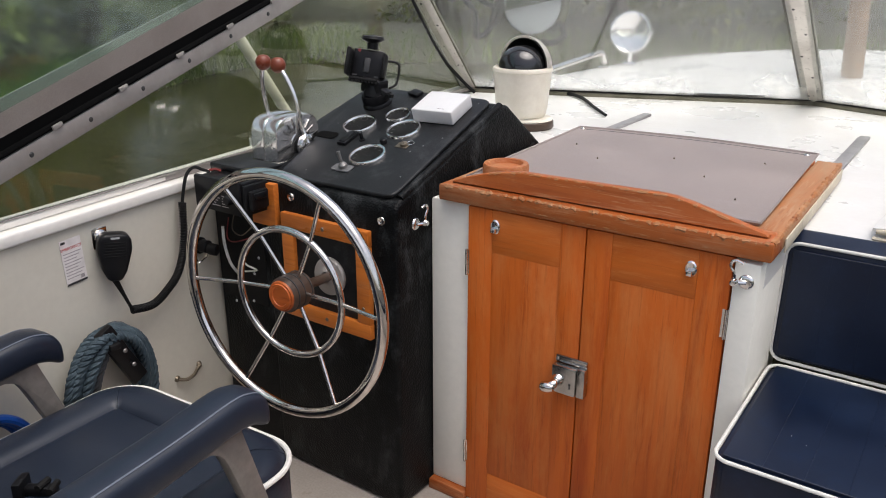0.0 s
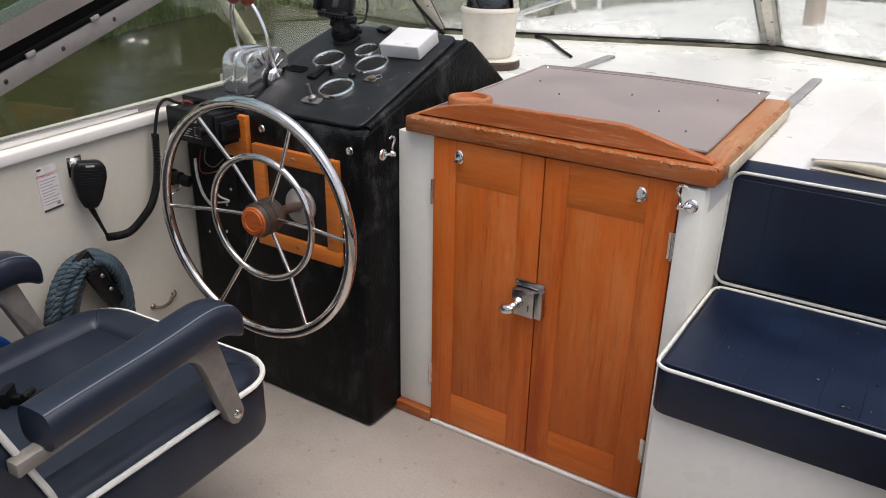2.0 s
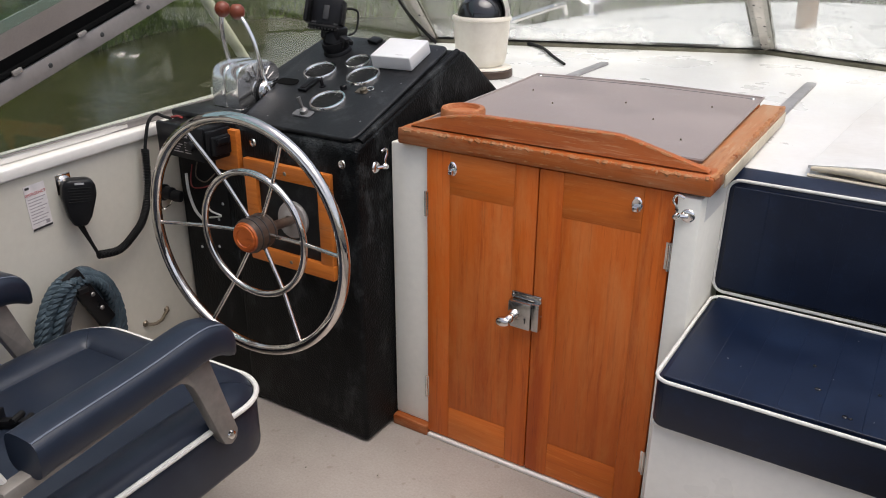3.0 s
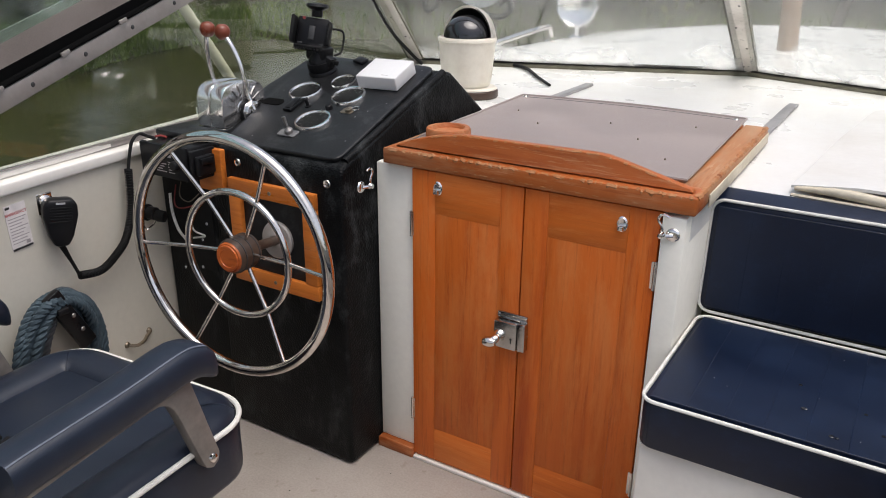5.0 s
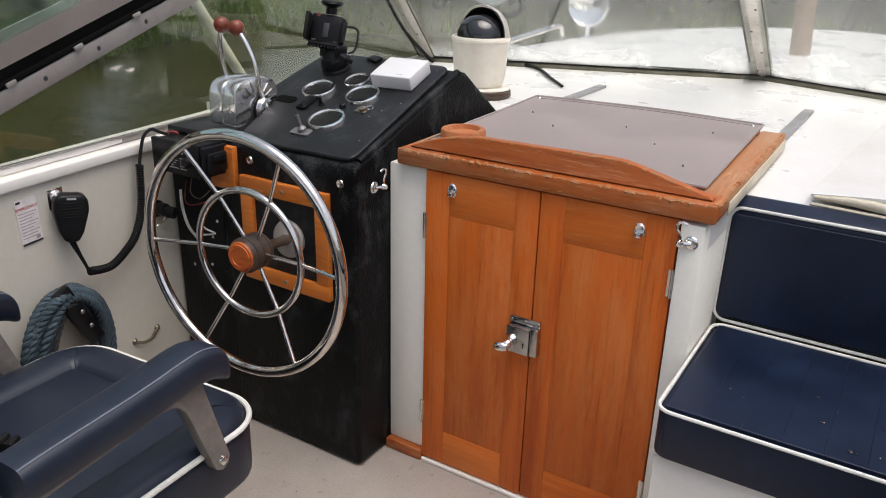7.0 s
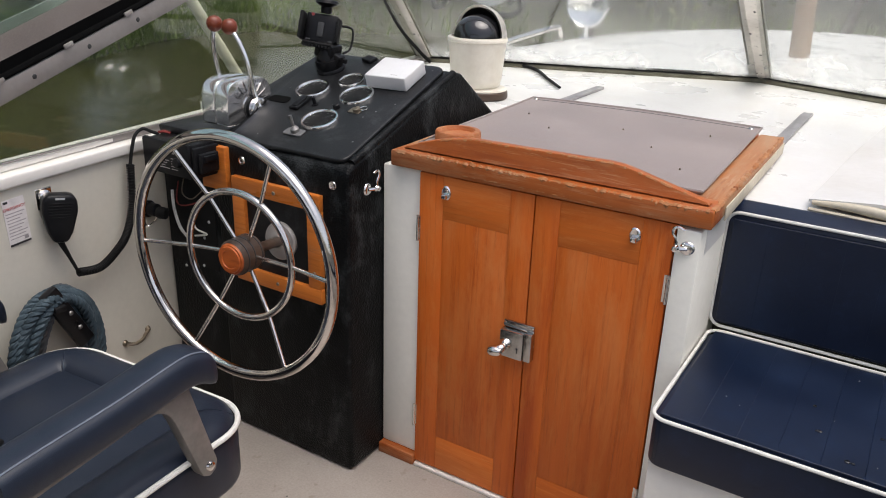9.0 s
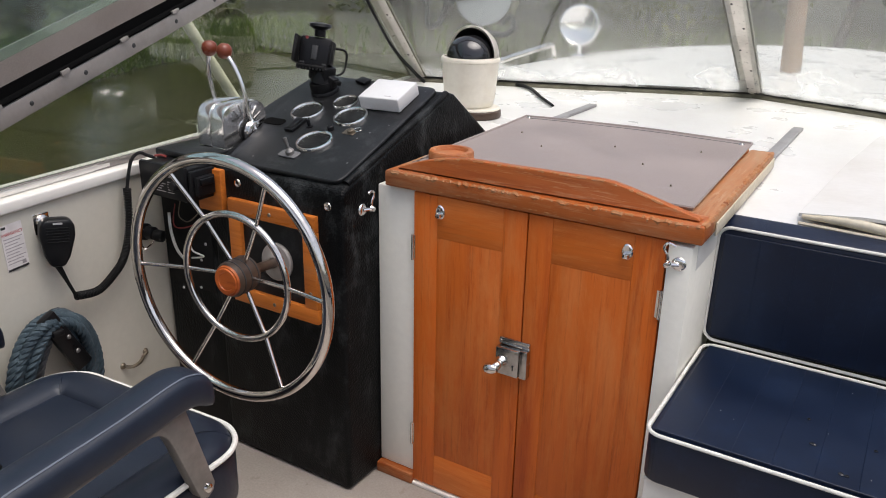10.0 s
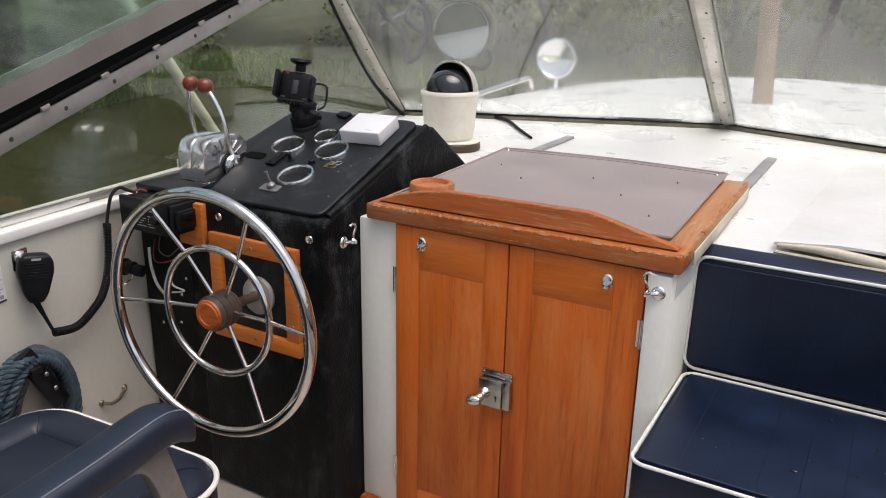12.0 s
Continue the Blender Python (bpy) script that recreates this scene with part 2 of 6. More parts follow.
ZIP = paint("black_zip", (0.004, 0.004, 0.004), (0.010, 0.010, 0.010), 0.95, big=20, amount=0.3, bump=0.3, fine=500, spec=0.05)
WORN_CHROME = paint("worn_chrome", (0.95, 0.94, 0.93), (0.55, 0.53, 0.51), 0.13, 0.93, big=40, amount=0.5, bump=0.06, fine=160)
DULL_CHROME = paint("dull_chrome", (0.50, 0.49, 0.47), (0.26, 0.25, 0.24), 0.22, 1.0, big=40, amount=0.6, bump=0.08, fine=160)
THREAD = paint("pale_thread", (0.15, 0.17, 0.21), (0.07, 0.085, 0.12), 0.7, amount=0.2, bump=0.0)
RAIL = paint("grey_rail", (0.34, 0.33, 0.33), (0.22, 0.21, 0.2), 0.5, 0.3, big=10, amount=0.4, bump=0.1)
TRACK = paint("mossy_track", (0.17, 0.155, 0.11), (0.05, 0.055, 0.03), 0.7, big=16, amount=0.8, bump=0.3)
RUBBER = paint("black_rubber", (0.007, 0.007, 0.007), (0.022, 0.022, 0.022), 0.6, big=20, amount=0.3, bump=0.1, spec=0.18)
PLASTIC_BLACK = paint("black_plastic", (0.007, 0.007, 0.008), (0.018, 0.018, 0.018), 0.33, big=16, amount=0.3, bump=0.05, spec=0.2)
CANVAS = paint("taupe_canvas", (0.28, 0.24, 0.215), (0.17, 0.14, 0.12), 0.85, big=4, amount=0.5, bump=0.35, fine=400)
SHEET = leatherette("taupe_vinyl_sheet", (0.255, 0.213, 0.198), (0.315, 0.266, 0.247), 0.46, 900, 0.0004, 0.3, (0.4, 0.36, 0.35), 0.2)
CLOTH = paint("off_white_cloth", (0.67, 0.665, 0.645), (0.48, 0.45, 0.39), 0.6, big=3.5, amount=0.45, bump=0.2, grain=0.965)
CLOTH_EDGE = paint("yellowed_cloth_edge", (0.60, 0.54, 0.42), (0.42, 0.35, 0.24), 0.7, big=9, amount=0.5, bump=0.2)
ROPE = paint("blue_grey_rope", (0.045, 0.072, 0.090), (0.02, 0.032, 0.045), 0.85, big=30, amount=0.6, bump=0.4, fine=300)
ROPE_DARK = paint("dark_rope", (0.075, 0.08, 0.085), (0.03, 0.03, 0.035), 0.85, big=30, amount=0.6, bump=0.4, fine=300)
BLUE = paint("blue_hose", (0.01, 0.10, 0.48), (0.01, 0.06, 0.3), 0.4, big=20, amount=0.3, bump=0.05)
BRASS = paint("tarnished_brass", (0.26, 0.215, 0.16), (0.12, 0.09, 0.06), 0.4, 0.8, big=30, amount=0.6, bump=0.1)
RED_KNOB = paint("red_brown_knob", (0.19, 0.042, 0.019), (0.10, 0.026, 0.013), 0.30, big=30, amount=0.4, bump=0.03)
DIAL = paint("dial_face", (0.006, 0.006, 0.0065), (0.014, 0.014, 0.014), 0.5, big=20, amount=0.3, bump=0.0, spec=0.15)
PAPER = paint("sticker_paper", (0.74, 0.70, 0.68), (0.6, 0.55, 0.5), 0.5, big=20, amount=0.3, bump=0.0)
INK_RED = paint("red_ink", (0.50, 0.07, 0.06), (0.4, 0.05, 0.05), 0.5, amount=0.2, bump=0.0)
INK_GREY = paint("grey_ink", (0.33, 0.30, 0.30), (0.25, 0.22, 0.22), 0.5, amount=0.2, bump=0.0)
INK_DARK = paint("dark_ink", (0.03, 0.03, 0.03), (0.06, 0.06, 0.06), 0.5, amount=0.2, bump=0.0)
INK_DIM = paint("dim_ink", (0.13, 0.13, 0.13), (0.09, 0.09, 0.09), 0.5, amount=0.2, bump=0.0)
INK_PALE = paint("pale_ink", (0.42, 0.42, 0.42), (0.3, 0.3, 0.3), 0.5, amount=0.2, bump=0.0)
RED = paint("red_plastic", (0.22, 0.025, 0.02), (0.15, 0.02, 0.02), 0.4, amount=0.2, bump=0.0)
POST = paint("weathered_post", (0.25, 0.155, 0.09), (0.12, 0.075, 0.045), 0.8, big=5, amount=0.6, bump=0.4)
PALE_POST = paint("pale_pole", (0.66, 0.64, 0.48), (0.45, 0.45, 0.32), 0.6, big=5, amount=0.5, bump=0.2)
BARK = paint("bark", (0.07, 0.055, 0.04), (0.03, 0.025, 0.02), 0.9, big=5, amount=0.6, bump=0.5)
MUD = paint("bank_earth", (0.075, 0.075, 0.035), (0.04, 0.05, 0.02), 0.95, big=1.5, amount=0.8, bump=0.5, fine=12, depth=0.02)
DISC_WHITE = paint("grey_white_disc", (0.36, 0.385, 0.38), (0.29, 0.30, 0.30), 0.4, big=8, amount=0.4, bump=0.05)
DISC_GREEN = paint("green_disc", (0.014, 0.024, 0.005), (0.008, 0.014, 0.004), 0.95, big=8, amount=0.5, bump=0.05, spec=0.0)
HOSE_GREEN = paint("green_hose", (0.007, 0.010, 0.005), (0.004, 0.006, 0.003), 0.8, big=8, amount=0.4, bump=0.05)
DOME = paint("smoked_dome", (0.012, 0.012, 0.014), (0.03, 0.03, 0.03), 0.06, big=14, amount=0.3, bump=0.0, coat=0.5)
SCREEN_GLASS = wet_glass("wet_windscreen", (0.93, 0.96, 0.93), 0.01, 0.06, (0.90, 0.905, 0.875), 0.012, 0.072, spray_haze=0.85, foot=0.74, high=1.03)
SIDE_GLASS = wet_glass("wet_side_glass", (0.90, 0.93, 0.84), 0.0, 0.018, (0.42, 0.44, 0.34), 0.005, 0.05, 1.5)
VINYL_CLEAR = wet_glass("hazy_clear_vinyl", (0.72, 0.94, 0.84), 0.04, 0.12, (0.4, 0.48, 0.48), 0.01, 0.08, 1.5)
GAUGE_GLASS = wet_glass("gauge_glass", (0.95, 0.95, 0.95), 0.0, 0.03, (0.5, 0.5, 0.5), 0.0, 0.01, 20, drops=False)
GAUGE_GLASS.node_tree.nodes["Principled BSDF"].inputs["IOR"].default_value = 1.06
DROP = wet_glass("rain_drop", (1, 1, 1), 0.0, 0.0, (1, 1, 1), 0.0, 0.02, drops=False)
LEAF = foliage("leaves", (0.078, 0.098, 0.026), (0.180, 0.202, 0.062))
LEAF_LIGHT = foliage("pale_leaves", (0.120, 0.138, 0.043), (0.25, 0.262, 0.098))
GRASS = foliage("grass_blades", (0.09, 0.15, 0.02), (0.27, 0.37, 0.10))


def water_material():
    m, n, l, p = nodes_of("river_water")
    a, b = noise_tex(n, l, 0.7, 4), noise_tex(n, l, 6, 4)
    r = ramp(n, [(0.35, (0.028, 0.028, 0.010)), (0.7, (0.043, 0.042, 0.015))])
    l.new(a.outputs["Fac"], r.inputs["Fac"])
    l.new(r.outputs["Color"], p.inputs["Base Color"])
    p.inputs["Roughness"].default_value = 0.22
    p.inputs["Specular IOR Level"].default_value = 0.25
    bumped(n, l, p, b.outputs["Fac"], 0.3, 0.02)
    return m


WATER = water_material()


# ---- mesh helpers ----
def finish(name, bm, material, smooth=38):
    bmesh.ops.recalc_face_normals(bm, faces=bm.faces[:])
    me = bpy.data.meshes.new(name)
    bm.to_mesh(me)
    bm.free()
    me.materials.append(material)
    if smooth:
        for f in me.polygons:
            f.use_smooth = True
        me.set_sharp_from_angle(angle=radians(smooth))
    return me


def part(name, bm, material, parent, label="", smooth=38):
    ob = new(name, finish(name, bm, material, smooth))
    ob.parent = parent
    ob.matrix_parent_inverse = parent.matrix_basis.inverted() if parent.parent is None else Matrix()
    if label:
        ob["label"] = label
    return ob


def thing(name, label, category, at=(0, 0, 0), group="", kind=""):
    """An Empty whose parts are written in world coordinates."""
    ob = new(name)
    ob.empty_display_size = 0.05
    ob.matrix_basis = Matrix.Translation(at)
    return tagged(ob, label, category, group, kind)


def solid(name, bm, material, label, category, kind="", group="", smooth=38):
    return tagged(new(name, finish(name, bm, material, smooth)), label, category, group, kind)


def box(bm, x0, x1, y0, y1, z0, z1, r=0.0, seg=2, m=None):
    g = bmesh.ops.create_cube(bm, size=1.0)
    vs = g["verts"]
    for v in vs:
        v.co = Vector(((x0 + x1) / 2 + v.co.x * (x1 - x0), (y0 + y1) / 2 + v.co.y * (y1 - y0), (z0 + z1) / 2 + v.co.z * (z1 - z0)))
    if r:
        es = list({e for v in vs for e in v.link_edges})
        g2 = bmesh.ops.bevel(bm, geom=es, offset=r, segments=seg, profile=0.5, affect="EDGES")
        vs = list({v for f in g2["faces"] for v in f.verts} | {v for v in vs if v.is_valid})
    if m is not None:
        for v in vs:
            v.co = m @ v.co
    return vs


def ring_frame(d):
    d = d.normalized()
    u = d.cross(Vector((0, 0, 1)) if abs(d.z) < 0.9 else Vector((1, 0, 0))).normalized()
    return u, d.cross(u)


def tube(bm, pts, r, seg=10, closed=False, caps=True, radii=None):
    """A round bar along a line of points."""
    pts = [Vector(p) for p in pts]
    k = len(pts)
    rings, u = [], None
    for i, p in enumerate(pts):
        a = pts[(i - 1) % k] if closed or i else p
        b = pts[(i + 1) % k] if closed or i < k - 1 else p
        d = (b - a).normalized()
        if u is None:
            u, w = ring_frame(d)
        else:
            u = (u - d * u.dot(d)).normalized()
            w = d.cross(u)
        rr = radii[i] if radii else r
        rings.append([bm.verts.new(p + rr * (math.cos(t) * u + math.sin(t) * w)) for t in (2 * math.pi * j / seg for j in range(seg))])
    for i in range(k if closed else k - 1):
        a, b = rings[i], rings[(i + 1) % k]
        off = 0
        if closed and i == k - 1:
            off = min(range(seg), key=lambda o: (a[0].co - b[o].co).length)
        for j in range(seg):
            bm.faces.new((a[j], a[(j + 1) % seg], b[(j + 1 + off) % seg], b[(j + off) % seg]))
    if caps and not closed:
        bm.faces.new(rings[0][::-1])
        bm.faces.new(rings[-1])


def lathe(bm, profile, m, seg=28):
    """Turns (radius, height) pairs round the z axis of the pose m."""
    rings = []
    for r, h in profile:
        if r < 1e-6:
            rings.append([bm.verts.new(m @ Vector((0, 0, h)))])
        else:
            rings.append([bm.verts.new(m @ Vector((r * math.cos(t), r * math.sin(t), h))) for t in (2 * math.pi * j / seg for j in range(seg))])
    for a, b in zip(rings, rings[1:]):
        for j in range(seg):
            q = [a[j % len(a)], a[(j + 1) % len(a)], b[(j + 1) % len(b)], b[j % len(b)]]
            q = [v for i, v in enumerate(q) if v not in q[:i]]
            if len(q) > 2:
                bm.faces.new(q)


def prism(bm, poly, axis, a, b, r=0.0, seg=2, m=None):
    """Extrudes a flat outline along an axis from a to b. Outline pairs are the other two axes in order."""
    def at(p, h):
        return Vector({"x": (h, *p), "y": (p[0], h, p[1]), "z": (*p, h)}[axis])
    lo, hi = [bm.verts.new(at(p, a)) for p in poly], [bm.verts.new(at(p, b)) for p in poly]
    fs = [bm.faces.new(lo[::-1]), bm.faces.new(hi)]
    k = len(poly)
    for i in range(k):
        fs.append(bm.faces.new((lo[i], lo[(i + 1) % k], hi[(i + 1) % k], hi[i])))
    bmesh.ops.recalc_face_normals(bm, faces=fs)
    vs = lo + hi
    if r:
        es = list({e for v in vs for e in v.link_edges if e.calc_face_angle(0) > 0.3})
        g = bmesh.ops.bevel(bm, geom=es, offset=r, segments=seg, profile=0.5, affect="EDGES")
        vs = list({v for f in g["faces"] for v in f.verts} | {v for v in vs if v.is_valid})
    if m is not None:
        for v in vs:
            v.co = m @ v.co


def plate(bm, corners, t, r=0.0):
    """A flat sheet of thickness t between four or more corners in space."""
    cs = [Vector(c) for c in corners]
    nrm = (cs[1] - cs[0]).cross(cs[2] - cs[0]).normalized() * t
    a, b = [bm.verts.new(c) for c in cs], [bm.verts.new(c + nrm) for c in cs]
    k = len(cs)
    fs = [bm.faces.new(a[::-1]), bm.faces.new(b)]
    for i in range(k):
        fs.append(bm.faces.new((a[i], a[(i + 1) % k], b[(i + 1) % k], b[i])))
    if r:
        bmesh.ops.bevel(bm, geom=list({e for f in fs for e in f.edges}), offset=r, segments=2, affect="EDGES")


def bar(bm, p, q, w, h, up=(0, 0, 1), r=0.0):
    """A square bar from p to q: w across, h along up."""
    p, q = Vector(p), Vector(q)
    d = (q - p)
    x = d.normalized()
    z = Vector(up)
    z = (z - x * z.dot(x)).normalized()
    m = Matrix.Translation((p + q) / 2) @ Matrix((x, z.cross(x), z)).transposed().to_4x4()
    box(bm, -d.length / 2, d.length / 2, -w / 2, w / 2, -h / 2, h / 2, r, 2, m)


def rounded(x0, x1, y0, y1, r, seg=5):
    """The outline of a rectangle with round corners."""
    out = []
    for cx, cy, s in ((x1 - r, y1 - r, 0), (x0 + r, y1 - r, 1), (x0 + r, y0 + r, 2), (x1 - r, y0 + r, 3)):
        for i in range(seg + 1):
            t = math.pi / 2 * (s + i / seg)
            out.append((cx + r * math.cos(t), cy + r * math.sin(t)))
    return out


def arc(c, r, a0, a1, k, u=(1, 0, 0), w=(0, 0, 1)):
    c, u, w = Vector(c), Vector(u), Vector(w)
    return [c + r * (math.cos(radians(a0 + (a1 - a0) * i / (k - 1))) * u + math.sin(radians(a0 + (a1 - a0) * i / (k - 1))) * w) for i in range(k)]


def bezier(pts, k=12):
    """A smooth line through points."""
    pts = [Vector(p) for p in pts]
    out = []
    for i in range(len(pts) - 1):
        p0, p1, p2, p3 = pts[max(i - 1, 0)], pts[i], pts[i + 1], pts[min(i + 2, len(pts) - 1)]
        for j in range(k):
            t = j / k
            out.append(0.5 * ((2 * p1) + (p2 - p0) * t + (2 * p0 - 5 * p1 + 4 * p2 - p3) * t * t + (3 * p1 - p0 - 3 * p2 + p3) * t ** 3))
    return out + [pts[-1]]


def facing(at, direction):
    """A pose whose z axis points along direction."""
    return Matrix.Translation(at) @ Vector(direction).to_track_quat("Z", "Y").to_matrix().to_4x4()


# ---- plan: x to starboard, y to the bow, cockpit floor at z 0 ----
DECK_Z, DOOR_Y, CON_Y, CON_X, MID = 0.730, 1.390, 1.278, -0.904, -0.478


def wall_x(y):
    """The inner face of the port cockpit side, which widens a little forward."""
    return -1.43 - 0.13 * (y - 0.85)


def side_z(y):
    """The centre line of the sloping bar over the port side window."""
    return 0.829 + 0.318 * (y - 0.697)


# ---- water, banks ----
bm = bmesh.new()
bmesh.ops.create_grid(bm, x_segments=1, y_segments=1, size=150, matrix=Matrix.Translation((0, 0, -0.55)))
solid("water", bm, WATER, "dark olive-green still river water", "water", "structure", smooth=0)


def bank_edge(t):
    """The line of the far shore: t runs from astern to port, round ahead, to starboard."""
    a = radians(200 - 200 * t)
    k = max(0.0, min(1.0, (math.pi * 0.90 - a) / 0.46))
    r = 8.5 + 5.6 * k * k * (3 - 2 * k) + 0.35 * math.sin(9 * t) + 0.22 * math.sin(23 * t + 1)
    return Vector((-0.5 + r * math.cos(a), 1.5 + r * math.sin(a), 0))


bm = bmesh.new()
rows = []
for i in range(61):
    e = bank_edge(i / 60)
    o = (e - Vector((-0.5, 1.5, 0))).normalized()
    rows.append([bm.verts.new(e + o * d + Vector((0, 0, z + 0.06 * math.sin(i * 1.7 + d)))) for d, z in ((-0.3, -0.8), (0, -0.5), (0.5, -0.22), (2, 0.1), (8, 0.6), (60, 2.0))])
for a, b in zip(rows, rows[1:]):
    for j in range(5):
        bm.faces.new((a[j], a[j + 1], b[j + 1], b[j]))
solid("ground", bm, MUD, "low earthy river bank under trees", "river bank", "structure")

rnd = random.Random(4)
verts, faces = [], []
for i in range(15000):
    t = rnd.random() if i < 5200 else rnd.uniform(0.12, 0.34)
    e = bank_edge(t)
    o = (e - Vector((-0.5, 1.5, 0))).normalized()
    p = e + o * rnd.uniform(-0.25, 2.2)
    h, lean = rnd.uniform(0.25, 0.85), Vector((rnd.gauss(0, 0.28), rnd.gauss(0, 0.28), 0)) - o * rnd.uniform(0.1, 0.55)
    side = Vector((-o.y, o.x, 0)) * rnd.uniform(0.004, 0.010)
    z0 = -0.55
    k = len(verts)
    verts += [p + side + Vector((0, 0, z0)), p - side + Vector((0, 0, z0)), p + lean * 0.4 - side * 0.7 + Vector((0, 0, z0 + h * 0.7)), p + lean * 0.4 + side * 0.7 + Vector((0, 0, z0 + h * 0.7)), p + lean + Vector((0, 0, z0 + h * 0.85))]
    faces += [(k, k + 1, k + 2, k + 3), (k + 3, k + 2, k + 4)]
me = bpy.data.meshes.new("reeds")
me.from_pydata([tuple(v) for v in verts], [], faces)
me.materials.append(GRASS)
tagged(new("reeds", me), "green grass and reeds hanging over the water's edge", "reeds", kind="stuff")


def leaf_cloud(name, clumps, material, seed, leaf, parent=None):
    """Thousands of small folded leaves spread over clumps (centre, size)."""
    r = random.Random(seed)
    vs, fs = [], []
    for c, s, count in clumps:
        c = Vector(c)
        for _ in range(count):
            d = Vector((r.gauss(0, 1), r.gauss(0, 1), r.gauss(0, 1))).normalized() * r.uniform(0.55, 1.0) ** 0.5
            p = c + Vector((d.x * s, d.y * s, d.z * s * 0.8))
            u = Vector((r.gauss(0, 1), r.gauss(0, 1), r.gauss(0, 1))).normalized() * leaf * r.uniform(0.6, 1.3)
            w = u.cross(Vector((r.gauss(0, 1), r.gauss(0, 1), r.gauss(0, 1)))).normalized() * u.length * 0.45
            k = len(vs)
            vs += [p - u, p + w, p + u, p - w]
            fs += [(k, k + 1, k + 2), (k, k + 2, k + 3)]
    me = bpy.data.meshes.new(name)
    me.from_pydata([tuple(v) for v in vs], [], fs)
    me.materials.append(material)
    ob = new(name, me)
    if parent:
        ob.parent = parent
        ob.matrix_parent_inverse = parent.matrix_basis.inverted()
    return ob


def tree(t, back, height, seed, material):
    r = random.Random(seed)
    e = bank_edge(t)
    o = (e - Vector((-0.5, 1.5, 0))).normalized()
    base = e + o * back + Vector((0, 0, -0.2))
    tr = thing("tree", "broad green riverside tree with a dark trunk", "tree", base, "trees on the bank")
    b = bmesh.new()
    top = base + Vector((r.uniform(-0.6, 0.6), r.uniform(-0.6, 0.6), height * 0.75))
    tube(b, bezier([base, base.lerp(top, 0.5) + Vector((r.uniform(-0.2, 0.2), 0, 0)), top], 5), 0.15, 8, radii=[0.19 - 0.014 * i for i in range(11)])
    clumps = []
    for i in range(13):
        s = base.lerp(top, r.uniform(0.15, 0.95))
        a = r.uniform(0, 2 * math.pi)
        ln = r.uniform(0.8, 2.1)
        q = s + Vector((math.cos(a) * ln, math.sin(a) * ln, r.uniform(-0.3, 0.9)))
        tube(b, [s, s.lerp(q, 0.5) + Vector((0, 0, 0.12)), q], 0.04, 5, radii=[0.06, 0.04, 0.015])
        clumps += [(q, r.uniform(0.6, 1.15), 330), (s.lerp(q, 0.6), r.uniform(0.4, 0.7), 140)]
    part("trunk", b, BARK, tr)
    leaf_cloud("crown", clumps, material, seed + 50, 0.10, tr)


for i in range(15):
    tree(0.04 + 0.92 * i / 14, 1.6 + (i * 37 % 10) * 0.22, 4.6 + (i * 53 % 10) * 0.28, 10 + i, LEAF if i % 3 else LEAF_LIGHT)
# taller back row added so the water mirrors foliage instead of open sky
for i in range(12):
    tree(0.06 + 0.88 * i / 11, 5.5 + (i * 29 % 7) * 0.4, 7.5 + (i * 41 % 10) * 0.3, 60 + i, LEAF)
r5 = random.Random(5)
clumps = []
for i in range(150):
    e = bank_edge(i / 149)
    o = (e - Vector((-0.5, 1.5, 0))).normalized()
    p = e + o * r5.uniform(1.2, 3.2)
    clumps.append((p + Vector((0, 0, r5.uniform(-0.1, 2.4))), r5.uniform(0.5, 1.0), 190))
tagged(leaf_cloud("bushes", clumps, LEAF_LIGHT, 6, 0.085), "tangled pale green bushes along the bank", "bushes", kind="stuff")

# ---- the boat's shell ----
bm = bmesh.new()
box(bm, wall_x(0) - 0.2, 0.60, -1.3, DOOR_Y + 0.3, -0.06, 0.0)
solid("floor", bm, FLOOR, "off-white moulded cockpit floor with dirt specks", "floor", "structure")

bm = bmesh.new()
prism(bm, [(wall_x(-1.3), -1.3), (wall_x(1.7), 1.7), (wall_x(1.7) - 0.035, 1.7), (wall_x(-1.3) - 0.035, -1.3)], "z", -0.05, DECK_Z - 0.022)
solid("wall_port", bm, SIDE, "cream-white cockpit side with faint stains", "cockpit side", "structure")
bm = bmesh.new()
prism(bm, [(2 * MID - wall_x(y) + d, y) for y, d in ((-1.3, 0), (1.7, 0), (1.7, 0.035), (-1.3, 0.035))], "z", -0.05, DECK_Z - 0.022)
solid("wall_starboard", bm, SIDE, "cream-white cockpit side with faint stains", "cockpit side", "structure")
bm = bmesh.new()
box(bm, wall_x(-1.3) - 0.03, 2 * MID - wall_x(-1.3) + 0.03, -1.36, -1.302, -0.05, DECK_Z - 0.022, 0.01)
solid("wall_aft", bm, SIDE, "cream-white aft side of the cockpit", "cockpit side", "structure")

# coaming: the rounded white lip along the top of the port side, and a raised ledge under the window
bm = bmesh.new()
prism(bm, [(wall_x(-1.3) + 0.012, -1.36), (wall_x(1.62) + 0.012, 1.62), (wall_x(1.62) - 0.085, 1.62), (wall_x(-1.3) - 0.085, -1.36)], "z", DECK_Z - 0.022, DECK_Z + 0.004, 0.005, 3)
solid("coaming_port", bm, GELCOAT, "white rounded coaming along the cockpit side", "coaming", "structure")
bm = bmesh.new()
prism(bm, [(2 * MID - wall_x(y) + d, y) for y, d in ((-1.36, -0.012), (1.62, -0.012), (1.62, 0.085), (-1.36, 0.085))], "z", DECK_Z - 0.022, DECK_Z + 0.004, 0.005, 3)
solid("coaming_starboard", bm, GELCOAT, "white rounded coaming along the cockpit side", "coaming", "structure")
bm = bmesh.new()
